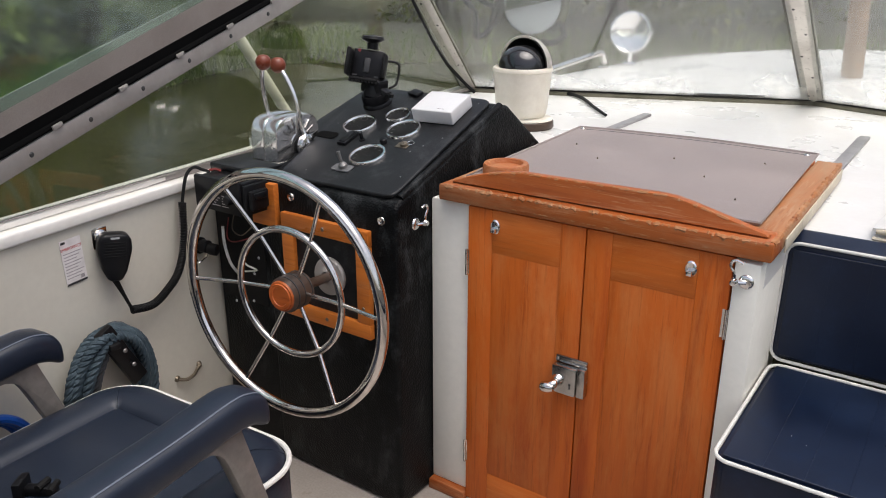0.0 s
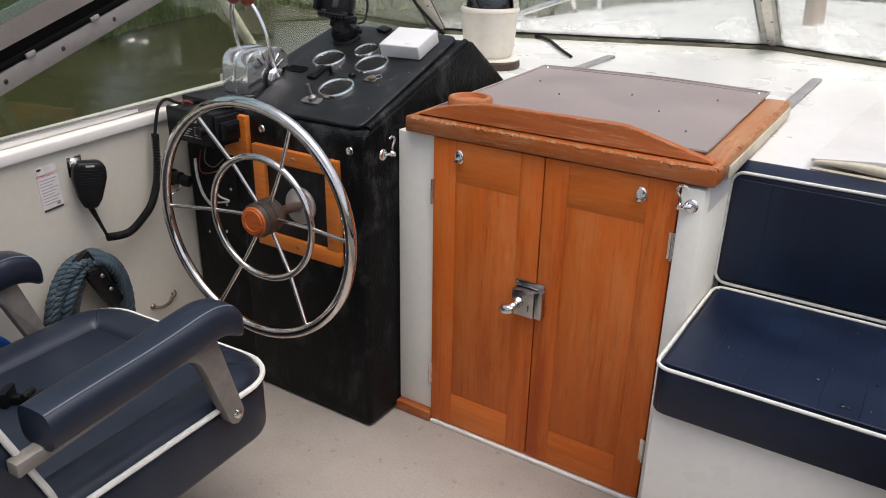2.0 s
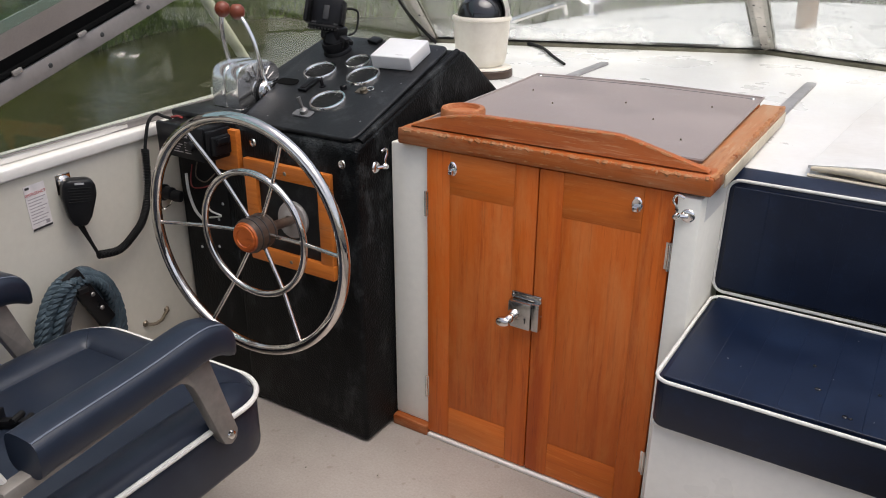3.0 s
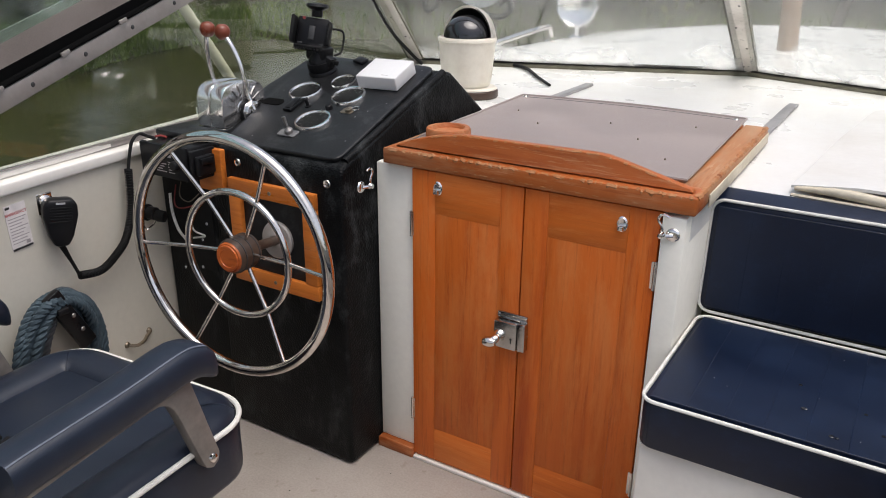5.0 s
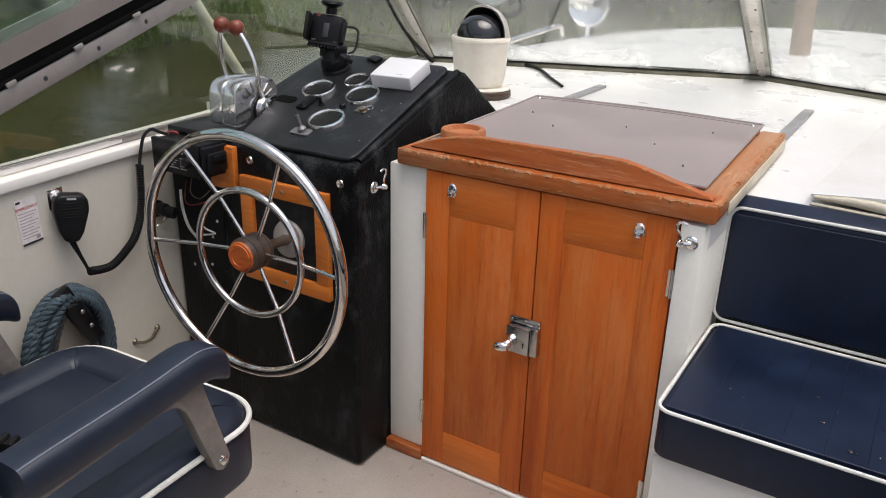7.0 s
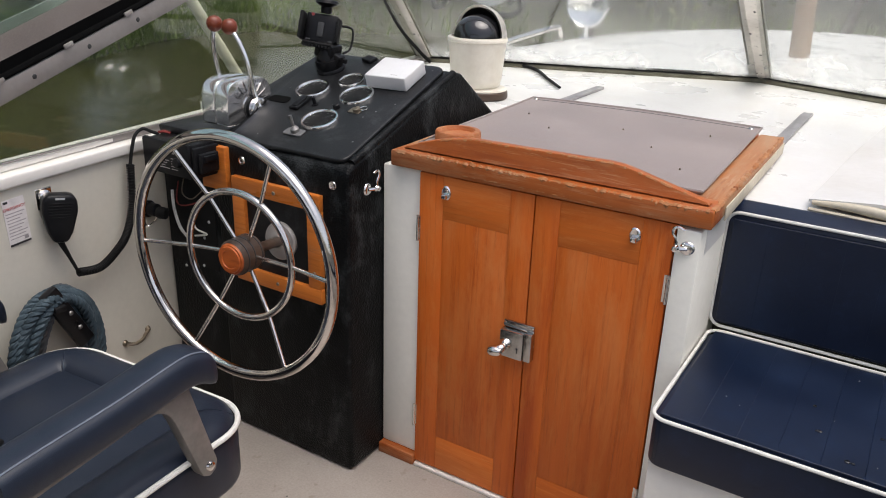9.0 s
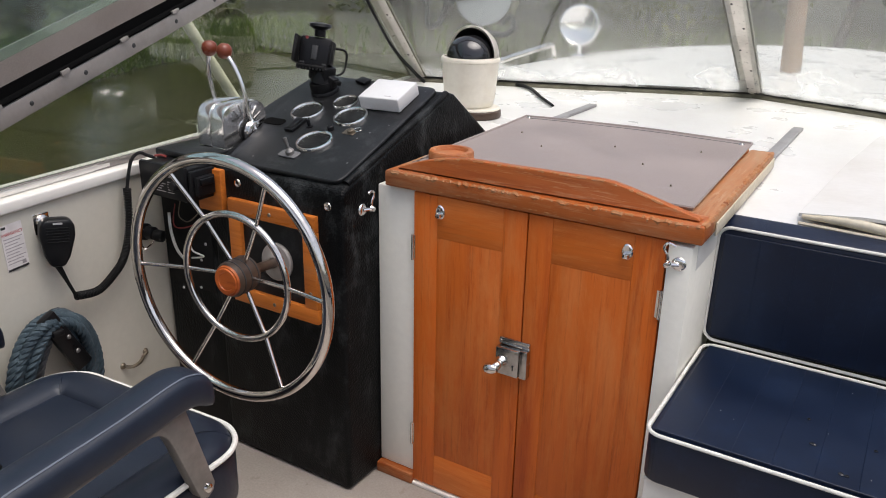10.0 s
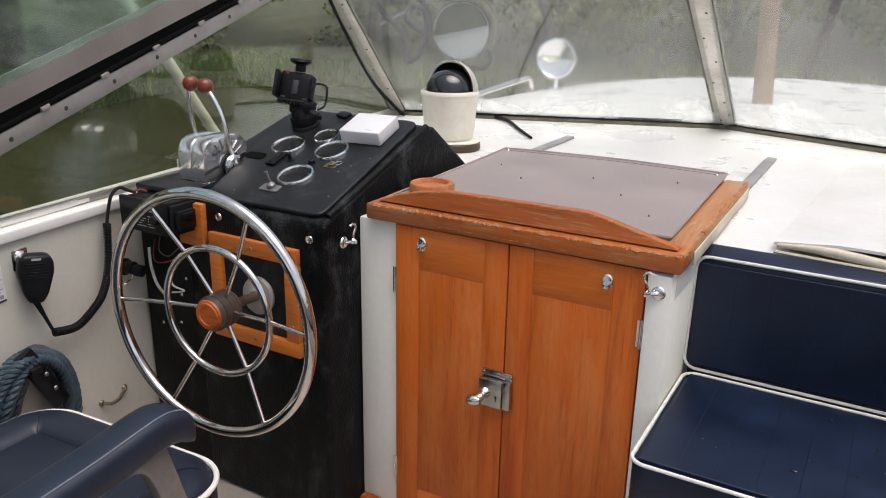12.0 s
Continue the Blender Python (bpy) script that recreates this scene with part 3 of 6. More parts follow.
prism(bm, [(wall_x(0.5) - 0.018, 0.5), (wall_x(2.76) - 0.018, 2.76), (wall_x(2.76) - 0.06, 2.76), (wall_x(0.5) - 0.06, 0.5)], "z", DECK_Z + 0.0045, DECK_Z + 0.020, 0.004, 2)
solid("trim", bm, GELCOAT, "white ledge under the side window", "trim", "structure")


bm = bmesh.new()
for sgn in (-1, 1):
    out = [(MID + sgn * (MID - wall_x(y) + d), y) for y, d in ((-1.37, 0.045), (1.63, 0.045), (1.63, 0.080), (-1.37, 0.080))]
    prism(bm, out, "z", -0.75, DECK_Z - 0.0225, 0.004)
box(bm, wall_x(-1.37) - 0.075, 2 * MID - wall_x(-1.37) + 0.075, -1.41, -1.3705, -0.75, DECK_Z - 0.0225, 0.004)
solid("hull", bm, GELCOAT, "white moulded hull of the motor boat", "hull", "structure")


def half_beam(y):
    """Half the deck's width."""
    if y < 3.9:
        return 1.245
    return 1.245 * max(0.0, 1 - ((y - 3.9) / 2.3) ** 2.2) ** 0.6


def deck_z(x, y):
    return DECK_Z - (0.04 * (max(0, abs(x - MID) - 0.5)) ** 2 + 0.02 * max(0, y - 3.3) if y > 3.05 else 0.0)


bm = bmesh.new()
grid, ny, nx = [], 60, 26
for i in range(ny + 1):
    y = 1.622 + (6.19 - 1.622) * i / ny
    grid.append([bm.verts.new((MID + half_beam(y) * (2 * j / nx - 1), y, deck_z(MID + half_beam(y) * (2 * j / nx - 1), y))) for j in range(nx + 1)])
for a, b in zip(grid, grid[1:]):
    for j in range(nx):
        bm.faces.new((a[j], a[j + 1], b[j + 1], b[j]))
ext = bmesh.ops.extrude_face_region(bm, geom=bm.faces[:])
for v in [g for g in ext["geom"] if isinstance(g, bmesh.types.BMVert)]:
    v.co.z -= 0.05
    if v.co.y > 1.63 and abs(abs(v.co.x - MID) - half_beam(v.co.y)) < 0.02:
        v.co.z -= 0.5
bmesh.ops.remove_doubles(bm, verts=bm.verts[:], dist=0.0005)
box(bm, wall_x(1.5), -0.212, DOOR_Y + 0.034, 1.6215, DECK_Z - 0.05, DECK_Z)
solid("deck", bm, DECK, "wet glossy white moulded deck over the cabin", "deck", "structure", smooth=30)

# ---- bulkhead: posts either side of the cabin doors ----
bm = bmesh.new()
box(bm, CON_X + 0.0015, -0.8025, DOOR_Y + 0.010, DOOR_Y + 0.05, 0.028, 0.737, 0.004)
solid("bulkhead_post_port", bm, WHITE, "white painted post beside the cabin doors", "bulkhead", "structure")
bm = bmesh.new()
box(bm, -0.2560, -0.2125, DOOR_Y - 0.004, 1.6215, 0.0, 0.734, 0.003)
solid("bulkhead_post_starboard", bm, WHITE, "white painted post between doors and bench", "bulkhead", "structure")
bm = bmesh.new()
box(bm, CON_X + 0.0015, -0.8005, DOOR_Y - 0.008, DOOR_Y + 0.05, 0.0, 0.0275, 0.003)
solid("plinth", bm, WOOD_EDGE, "varnished wooden plinth block under the white post", "trim", "structure")
bm = bmesh.new()
box(bm, -0.7995, -0.2085, DOOR_Y - 0.006, DOOR_Y + 0.05, 0.0, 0.009, 0.003)
solid("threshold", bm, GELCOAT, "white threshold under the cabin doors", "trim", "structure")
bm = bmesh.new()
box(bm, -0.88, -0.265, DOOR_Y + 0.06, DOOR_Y + 0.08, 0.0, 0.70)
solid("wall_cabin", bm, INK_DARK, "dark closing board behind the cabin doors", "bulkhead", "structure")


# ---- cabin doors ----
def cabin_door(x0, x1, flip, label):
    z0, z1, y0, y1 = 0.014, 0.738, DOOR_Y, DOOR_Y + 0.026
    d = thing("cabin_door", label, "door", ((x0 + x1) / 2, y0, z0), "pair of cabin doors")
    w = 0.058
    xa, xb = x0 + (w if flip else 0.052), x1 - (0.052 if flip else w)
    for a, b in ((x0, xa), (xb, x1)):
        b1 = bmesh.new()
        box(b1, a, b, y0, y1, z0, z1, 0.0010)
        part("stile", b1, DOOR_Z, d)
    for a, b in ((z0, z0 + 0.088), (z1 - 0.092, z1)):
        b1 = bmesh.new()
        box(b1, xa + 0.0002, xb - 0.0002, y0 + 0.0003, y1, a, b, 0.0007)
        part("rail", b1, DOOR_X, d)
    b1 = bmesh.new()
    box(b1, xa + 0.0002, xb - 0.0002, y0 + 0.0006, y1 - 0.004, z0 + 0.0882, z1 - 0.0922, 0.0005)
    part("panel", b1, DOOR_PANEL, d)
    hx = x0 if flip else x1
    for z in (0.115, 0.585):
        b1 = bmesh.new()
        s = 1 if flip else -1
        tube(b1, [(hx - s * 0.001, y0 - 0.004, z), (hx - s * 0.001, y0 - 0.004, z + 0.058)], 0.0030, 10)
        box(b1, min(hx, hx + s * 0.007), max(hx, hx + s * 0.004), y0 - 0.002, y0 + 0.001, z + 0.002, z + 0.056)
        part("hinge", b1, STEEL, d, "small dull steel butt hinge")
    # round pull-ring catch near the top corner
    cx, cz = (x0 + 0.066, 0.704) if flip else (x1 - 0.070, 0.702)
    b1 = bmesh.new()
    lathe(b1, [(0, 0.0), (0.0165, 0.0), (0.0165, 0.002), (0.0135, 0.0045), (0.010, 0.0035), (0, 0.0035)], facing((cx, y0, cz), (0, -1, 0)) @ Matrix.Diagonal((0.68, 0.95, 1, 1)), 20)
    box(b1, cx - 0.0055, cx + 0.0055, y0 - 0.013, y0 - 0.003, cz - 0.011, cz - 0.001, 0.002)
    part("catch", b1, CHROME, d, "oval chrome catch plate")
    return d


left_door = cabin_door(-0.8000, -0.5345, True, "varnished orange-brown wooden cabin door with a lock")
right_door = cabin_door(-0.5315, -0.2600, False, "varnished orange-brown wooden cabin door with scuffed panel")

# the rim lock straddling the joint
lock = thing("rim_lock", "chrome rim lock with lever handle on the cabin doors", "lock", (-0.56, DOOR_Y, 0.40))
bm = bmesh.new()
box(bm, -0.598, -0.545, DOOR_Y - 0.022, DOOR_Y - 0.001, 0.372, 0.4340, 0.003)
part("case", bm, DULL_CHROME, lock)
bm = bmesh.new()
box(bm, -0.598, -0.528, DOOR_Y - 0.006, DOOR_Y - 0.0004, 0.4345, 0.450, 0.0025)
for x in (-0.594, -0.562, -0.532):
    lathe(bm, [(0, 0.003), (0.0032, 0.003), (0.004, 0)], facing((x, DOOR_Y - 0.005, 0.442), (0, -1, 0)), 10)
part("flange", bm, DULL_CHROME, lock)
bm = bmesh.new()
box(bm, -0.5445, -0.527, DOOR_Y - 0.019, DOOR_Y - 0.0006, 0.372, 0.436, 0.0025)
part("keep", bm, DULL_CHROME, lock)
bm = bmesh.new()
lathe(bm, [(0, 0.012), (0.007, 0.012), (0.010, 0.006), (0.0125, 0.002), (0.0135, 0)], facing((-0.584, DOOR_Y - 0.022, 0.402), (0, -1, 0)), 18)
tube(bm, bezier([(-0.584, DOOR_Y - 0.024, 0.402), (-0.584, DOOR_Y - 0.036, 0.401), (-0.587, DOOR_Y - 0.042, 0.398), (-0.593, DOOR_Y - 0.045, 0.395)], 5), 0.0095, 12)
lathe(bm, [(0, -0.018), (0.008, -0.015), (0.0115, -0.007), (0.0120, 0.001), (0.0105, 0.010), (0.006, 0.0145), (0, 0.0155)], facing((-0.596, DOOR_Y - 0.046, 0.393), (-1, -0.1, -0.12)), 16)
part("lever", bm, STEEL, lock)
bm = bmesh.new()
lathe(bm, [(0, 0.0006), (0.0026, 0.0006), (0.0026, 0)], facing((-0.557, DOOR_Y - 0.0222, 0.398), (0, -1, 0)), 12)
box(bm, -0.5582, -0.5558, DOOR_Y - 0.0228, DOOR_Y - 0.0222, 0.388, 0.397)
part("keyhole", bm, INK_DARK, lock)


LOCK_SHIFT = Vector((0.018, 0, 0.012))
for ob in lock.children:
    ob.location += LOCK_SHIFT


def hook_stay(at, out, side):
    """A chrome hook-and-eye door stay: a rosette, a ball and a bent hook."""
    at, out, side = Vector(at), Vector(out).normalized(), Vector(side).normalized()
    s = thing("door_stay", "small chrome hook and rosette for holding a door open", "door stay", at, "door stays")
    b1 = bmesh.new()
    lathe(b1, [(0, 0.004), (0.009, 0.004), (0.0125, 0.002), (0.0135, 0)], facing(at, out), 20)
    part("rosette", b1, CHROME, s)
    b1 = bmesh.new()
    c = at + out * 0.012 + side * 0.018
    lathe(b1, [(0, -0.008), (0.005, -0.0065), (0.008, 0), (0.005, 0.0065), (0, 0.008)], facing(c, out), 14)
    tube(b1, [at + out * 0.003, c], 0.004, 8)
    tube(b1, bezier([c, c + Vector((0, 0, 0.016)), c + Vector((0, 0, 0.030)) + side * 0.008, c + Vector((0, 0, 0.040)) + side * 0.001, c + Vector((0, 0, 0.036)) - side * 0.012], 4), 0.0027, 8)
    part("hook", b1, CHROME, s)


hook_stay((CON_X, 1.345, 0.690), (1, 0, 0), (0, 1, 0))
hook_stay((-0.234, DOOR_Y - 0.004, 0.700), (0, -1, 0), (-1, 0, 0))

# ---- sliding hatch over the doors ----
hatch = thing("hatch_cover", "varnished wooden sliding hatch covered with taupe vinyl", "hatch", (-0.54, 1.75, DECK_Z))
HX0, HX1, HY0, HY1, HZ0, HZ1 = -0.871, -0.198, 1.382, 2.068, 0.7415, 0.776
bm = bmesh.new()
box(bm, HX0, HX1, HY0, HY0 + 0.075, HZ0, HZ1, 0.004)
part("front_rail", bm, WOOD_EDGE, hatch, "front rail with varnish worn to bare wood")
for a, b, c, d in ((HX0 - 0.003, HX0 + 0.055, HX0 - 0.026, HX0 + 0.030), (HX1 - 0.055, HX1, HX1 - 0.064, HX1 - 0.008)):
    bm = bmesh.new()
    prism(bm, [(a, HY0 + 0.0755), (b, HY0 + 0.0755), (d, HY1), (c, HY1)], "z", HZ0, HZ1 - 0.001, 0.005)
    part("side_rail", bm, WOOD_Y, hatch)
bm = bmesh.new()
box(bm, HX0 + 0.0335, HX1 - 0.0655, HY1 - 0.05, HY1, HZ0, HZ1 - 0.001, 0.004)
part("back_rail", bm, WOOD_X, hatch)
bm = bmesh.new()
box(bm, HX0 + 0.05, HX1 - 0.05, HY0 + 0.07, HY1 - 0.045, HZ0 + 0.006, HZ1 - 0.006)
part("board", bm, WOOD_X, hatch)
# vinyl sheet, slightly rippled, pinned by studs
bm = bmesh.new()
SHEET_AT = [Vector((-0.846, 1.455, 0)), Vector((-0.243, 1.470, 0)), Vector((-0.267, 2.108, 0)), Vector((-0.884, 2.092, 0))]


def on_sheet(u, v, h=0.0):
    """A point of the vinyl sheet: u across, v forward."""
    p = SHEET_AT[0].lerp(SHEET_AT[1], u).lerp(SHEET_AT[3].lerp(SHEET_AT[2], u), v)
    sag = 0.0016 * noise.noise(Vector((p.x * 5, p.y * 5, 0))) + 0.005 * math.sin(math.pi * u) * v * v
    return Vector((p.x, p.y, HZ1 + 0.0035 + sag + h))


rows = [[bm.verts.new(on_sheet(j / 24, i / 24, 0.0012 if min(i, j, 24 - i, 24 - j) == 0 else 0)) for j in range(25)] for i in range(25)]
for a, b in zip(rows, rows[1:]):
    for j in range(24):
        bm.faces.new((a[j], a[j + 1], b[j + 1], b[j]))
ext = bmesh.ops.extrude_face_region(bm, geom=bm.faces[:])
for v in [g for g in ext["geom"] if isinstance(g, bmesh.types.BMVert)]:
    v.co.z -= 0.004
sheet = part("cover_sheet", bm, SHEET, hatch, "taupe vinyl sheet with hemmed edges")
bm = bmesh.new()
rim_pts = [on_sheet(i / 12, 0, 0.002) for i in range(12)] + [on_sheet(1, i / 12, 0.002) for i in range(12)] + [on_sheet(1 - i / 12, 1, 0.002) for i in range(12)] + [on_sheet(0, 1 - i / 12, 0.002) for i in range(12)]
tube(bm, rim_pts, 0.0034, 6, closed=True)
part("hem", bm, SHEET, sheet)
bm = bmesh.new()
tube(bm, [on_sheet(0.03 + 0.94 * i / 16, 0.968, 0.0006) for i in range(17)], 0.0011, 5)
part("hem_stitching", bm, INK_DIM, sheet)
for u, v in ((0.025, 0.975), (0.965, 0.965), (0.13, 0.66), (0.86, 0.72), (0.72, 0.42), (0.88, 0.20), (0.30, 0.47), (0.55, 0.62)):
    bm = bmesh.new()
    rr = 0.0075 if v > 0.9 else 0.0022
    lathe(bm, [(0, 0.004), (rr * 0.7, 0.0035), (rr, 0)], Matrix.Translation(on_sheet(u, v, 0.0008)), 12)
    part("stud", bm, STEEL if v > 0.9 else BRASS, sheet)
# fiddle: a raised board along the front, tapered at both ends
bm = bmesh.new()
FIDDLE = [(-0.852, 0.0005), (-0.851, 0.004), (-0.815, 0.018), (-0.775, 0.030), (-0.735, 0.039), (-0.690, 0.045), (-0.40, 0.0480), (-0.375, 0.0465), (-0.345, 0.040), (-0.218, 0.008), (-0.212, 0.004), (-0.212, 0.0005)]
prism(bm, [(x, HZ1 + h) for x, h in FIDDLE], "y", HY0 + 0.022, HY0 + 0.042, 0.003, 2)
part("fiddle", bm, WOOD_EDGE, hatch, "raised wooden fiddle, scuffed along its top")
bm = bmesh.new()
lathe(bm, [(0.0, 0.0180), (0.034, 0.0180), (0.0355, 0.022), (0.0375, 0.027), (0.041, 0.028), (0.048, 0.0265), (0.0505, 0.022), (0.0505, 0.001), (0.0, 0.001)], facing((-0.7935, 1.528, HZ1), (0, 0, 1)), 40)
part("cup_holder", bm, WOOD_EDGE, hatch, "turned wooden cup ring")
def chipped(line, r, seed, step=0.006):
    """A worn, splintered edge: a bar of uneven thickness along a line of points."""
    q = random.Random(seed)
    b1, pts, radii = bmesh.new(), [], []
    for p0, p1 in zip(line, line[1:]):
        p0, p1 = Vector(p0), Vector(p1)
        k = max(2, int((p1 - p0).length / step))
        for i in range(k):
            pts.append(p0.lerp(p1, i / k) + Vector((0, q.gauss(0, r * 0.10), q.gauss(0, r * 0.16))))
            radii.append(r * (0.55 + 0.6 * q.random() ** 1.5))
    tube(b1, pts, r, 6, radii=radii)
    return b1


part("worn_edge", chipped([(-0.80, HY0 + 0.025, HZ1 + 0.0205), (-0.735, HY0 + 0.025, HZ1 + 0.0365), (-0.69, HY0 + 0.025, HZ1 + 0.0425), (-0.40, HY0 + 0.025, HZ1 + 0.0455), (-0.345, HY0 + 0.025, HZ1 + 0.0375), (-0.24, HY0 + 0.025, HZ1 + 0.0105)], 0.0036, 31), WOOD_BARE, hatch, "bare pale wood along the fiddle")
part("worn_edge", chipped([(HX0 + 0.010, HY0 + 0.0040, HZ1 - 0.0035), (HX1 - 0.004, HY0 + 0.0040, HZ1 - 0.0035)], 0.0056, 32, 0.004), WOOD_BARE, hatch, "bare pale wood along the front rail")
part("worn_edge", chipped([(HX0 + 0.06, HY0 + 0.0020, HZ0 + 0.0080), (HX1 - 0.08, HY0 + 0.0020, HZ0 + 0.0080)], 0.0024, 34), WOOD_BARE, hatch, "splintered lower edge of the front rail")
part("worn_edge", chipped([(HX1 - 0.004, HY0 + 0.010, HZ1 - 0.0035), (HX1 - 0.0115, HY1 - 0.004, HZ1 - 0.0040)], 0.0060, 33), WOOD_BARE, hatch, "bare pale wood along the side rail")
bm = bmesh.new()
bar(bm, (HX1 + 0.0022, HY0 + 0.085, HZ0 + 0.008), (HX1 - 0.0060, HY1 - 0.004, HZ0 + 0.008), 0.003, 0.026, (0, 0, 1), 0.001)
part("side_strip", bm, CLOTH_EDGE, hatch, "cream painted strip along the hatch side")
# the two slides that the hatch runs on
for x in (-0.892, -0.232):
    bm = bmesh.new()
    box(bm, x - 0.014, x + 0.014, HY1 + 0.004, 2.635, DECK_Z + 0.0005, DECK_Z + 0.010, 0.002)
    box(bm, x - 0.019, x - 0.0145, HY1 + 0.004, 2.630, DECK_Z + 0.0005, DECK_Z + 0.005, 0.001)
    solid("hatch_slide", bm, RAIL, "grey metal slide for the hatch on the white deck", "rail", group="hatch slides")

# ---- helm console ----
con = thing("helm_console", "black leathercloth helm console with sloping instrument panel", "helm console", (-1.18, 1.4, 0))
SLOPE = 0.348
TOP0 = (CON_Y + 0.012, 0.7500)


def top_z(y):
    return TOP0[1] + SLOPE * (y - TOP0[0])


bm = bmesh.new()
PROFILE = [(CON_Y, 0.003), (CON_Y, 0.735), (CON_Y + 0.012, 0.7495), (1.690, top_z(1.690)), (1.722, top_z(1.70)), (1.925, DECK_Z + 0.02), (1.95, DECK_Z - 0.01), (1.95, 0.003)]
prism(bm, PROFILE, "x", -1.298, CON_X, 0.012, 3)
part("body", bm, BLACK, con)
bm = bmesh.new()
prism(bm, [(1.472, 0.70), (1.472, top_z(1.472) - 0.004)] + [(y, z - 0.002) for y, z in PROFILE[3:6]] + [(1.93, 0.70)], "x", -1.342, -1.2985, 0.008, 2)
part("body_side", bm, BLACK, con)
bm = bmesh.new()
box(bm, -1.478, -1.270, CON_Y + 0.0012, 1.56, 0.003, 0.7520, 0.006)
part("side_body", bm, BLACK, con)
bm = bmesh.new()
box(bm, -1.452, -1.292, CON_Y - 0.020, 1.52, 0.7525, 0.768, 0.005)
part("control_shelf", bm, PANEL, con, "low black shelf under the engine control")
TILT_M = Matrix.Translation((0, TOP0[0], TOP0[1])) @ Matrix.Rotation(math.atan(SLOPE), 4, "X") @ Matrix.Translation((0, -TOP0[0], 0))
COS = math.cos(math.atan(SLOPE))


def on_top(x, y, h=0.0):
    """A pose on the sloping panel over the plan point x, y."""
    return TILT_M @ Matrix.Translation((x, TOP0[0] + (y - TOP0[0]) / COS, h))


bm = bmesh.new()


def softened(poly, r, k=4):
    """Rounds the corners of a flat outline."""
    out = []
    for i, q in enumerate(poly):
        p, q, n_ = Vector(poly[i - 1]), Vector(q), Vector(poly[(i + 1) % len(poly)])
        a_, b_ = q + (p - q).normalized() * r, q + (n_ - q).normalized() * r
        out += [tuple(a_.lerp(q, t).lerp(q.lerp(b_, t), t)) for t in (j / k for j in range(k + 1))]
    return out


FACE = softened([(-0.921, 1.293), (-0.936, 1.705), (-1.322, 1.705), (-1.345, 1.500), (-1.290, 1.474), (-1.256, 1.293)], 0.028)
prism(bm, [(x, TOP0[0] + (y - TOP0[0]) / COS) for x, y in FACE], "z", -0.002, 0.010, 0.0045, 3, TILT_M)
panel = part("instrument_panel", bm, PANEL, con, "raised black instrument panel")
bm = bmesh.new()
tube(bm, [on_top(CON_X - 0.012, y, -0.003).translation for y in (1.305, 1.40, 1.50, 1.60, 1.70)], 0.010, 10)
part("edge_roll", bm, BLACK, con, "padded roll along the panel edge")
# wooden frame round the steering gear
fx0, fx1, fz0, fz1, fw = -1.229, -0.971, 0.428, 0.681, 0.036
for a, b, c, d in ((fx0, fx1, fz1 - fw, fz1), (fx0, fx1, fz0, fz0 + fw), (fx0, fx0 + fw, fz0 + fw + 0.0005, fz1 - fw - 0.0005), (fx1 - fw, fx1, fz0 + fw + 0.0005, fz1 - fw - 0.0005)):
    bm = bmesh.new()
    box(bm, a, b, CON_Y - 0.014, CON_Y + 0.001, c, d, 0.002)
    part("wooden_trim", bm, WOOD_BRIGHT, con, "bright varnished wooden surround")
bm = bmesh.new()
box(bm, fx0 + fw, fx1 - fw, CON_Y - 0.003, CON_Y + 0.002, fz0 + fw, fz1 - fw)
part("recess_plate", bm, PANEL, con)
for x, z in ((-1.10, fz1 - 0.018), (-1.10, fz0 + 0.018), (fx1 - 0.018, 0.50), (fx0 + 0.018, 0.53)):
    bm = bmesh.new()
    lathe(bm, [(0, 0.001), (0.004, 0.0015), (0.005, 0)], facing((x, CON_Y - 0.014, z), (0, -1, 0)), 10)
    part("wood_screw", bm, BRASS, con)
bm = bmesh.new()
box(bm, -1.320, -1.243, CON_Y - 0.016, CON_Y + 0.001, 0.640, 0.742, 0.002)
part("wooden_strip", bm, WOOD_BRIGHT, con, "bright varnished upright strip")
for x, z in ((-0.944, 0.707), (-1.205, 0.716)):
    bm = bmesh.new()
    lathe(bm, [(0, 0.0015), (0.004, 0.001), (0.0055, 0.0025), (0.009, 0.0015), (0.0098, 0)], facing((x, CON_Y, z), (0, -1, 0)), 14)
    part("cover_screw", bm, STEEL, con)


def gauge(x, y, r):
    m = on_top(x, y, 0.009)
    b1 = bmesh.new()
    lathe(b1, [(0, 0.002), (r * 0.9, 0.002), (r * 0.9, 0.0005)], m, 28)
    g = part("gauge", b1, DIAL, con, "round black-faced gauge with chrome rim")
    b1 = bmesh.new()
    lathe(b1, [(r * 0.82, 0.002), (r * 0.83, 0.0055), (r * 0.88, 0.0085), (r * 0.96, 0.0085), (r * 1.01, 0.005), (r * 1.01, 0.0)], m, 36)
    part("bezel", b1, CHROME, g)
    b1 = bmesh.new()
    lathe(b1, [(0, 0.0058), (r * 0.6, 0.0056), (r * 0.865, 0.005)], m, 28)
    ob = part("glass", b1, GAUGE_GLASS, g)
    ob.visible_shadow = False
    b1 = bmesh.new()
    for i in range(9):
        a = radians(-40 + 260 * i / 8)
        c, s = math.cos(a), math.sin(a)
        plate(b1, [m @ Vector((c * r * q - s * k, s * r * q + c * k, 0.0026)) for q, k in ((0.62, 0.0006), (0.62, -0.0006), (0.78, -0.0006), (0.78, 0.0006))], 0.0003)
    part("scale_marks", b1, INK_DIM, g)


gauge(-1.202, 1.524, 0.0430)
gauge(-1.130, 1.584, 0.0325)
gauge(-1.070, 1.527, 0.0430)
gauge(-1.085, 1.411, 0.0440)
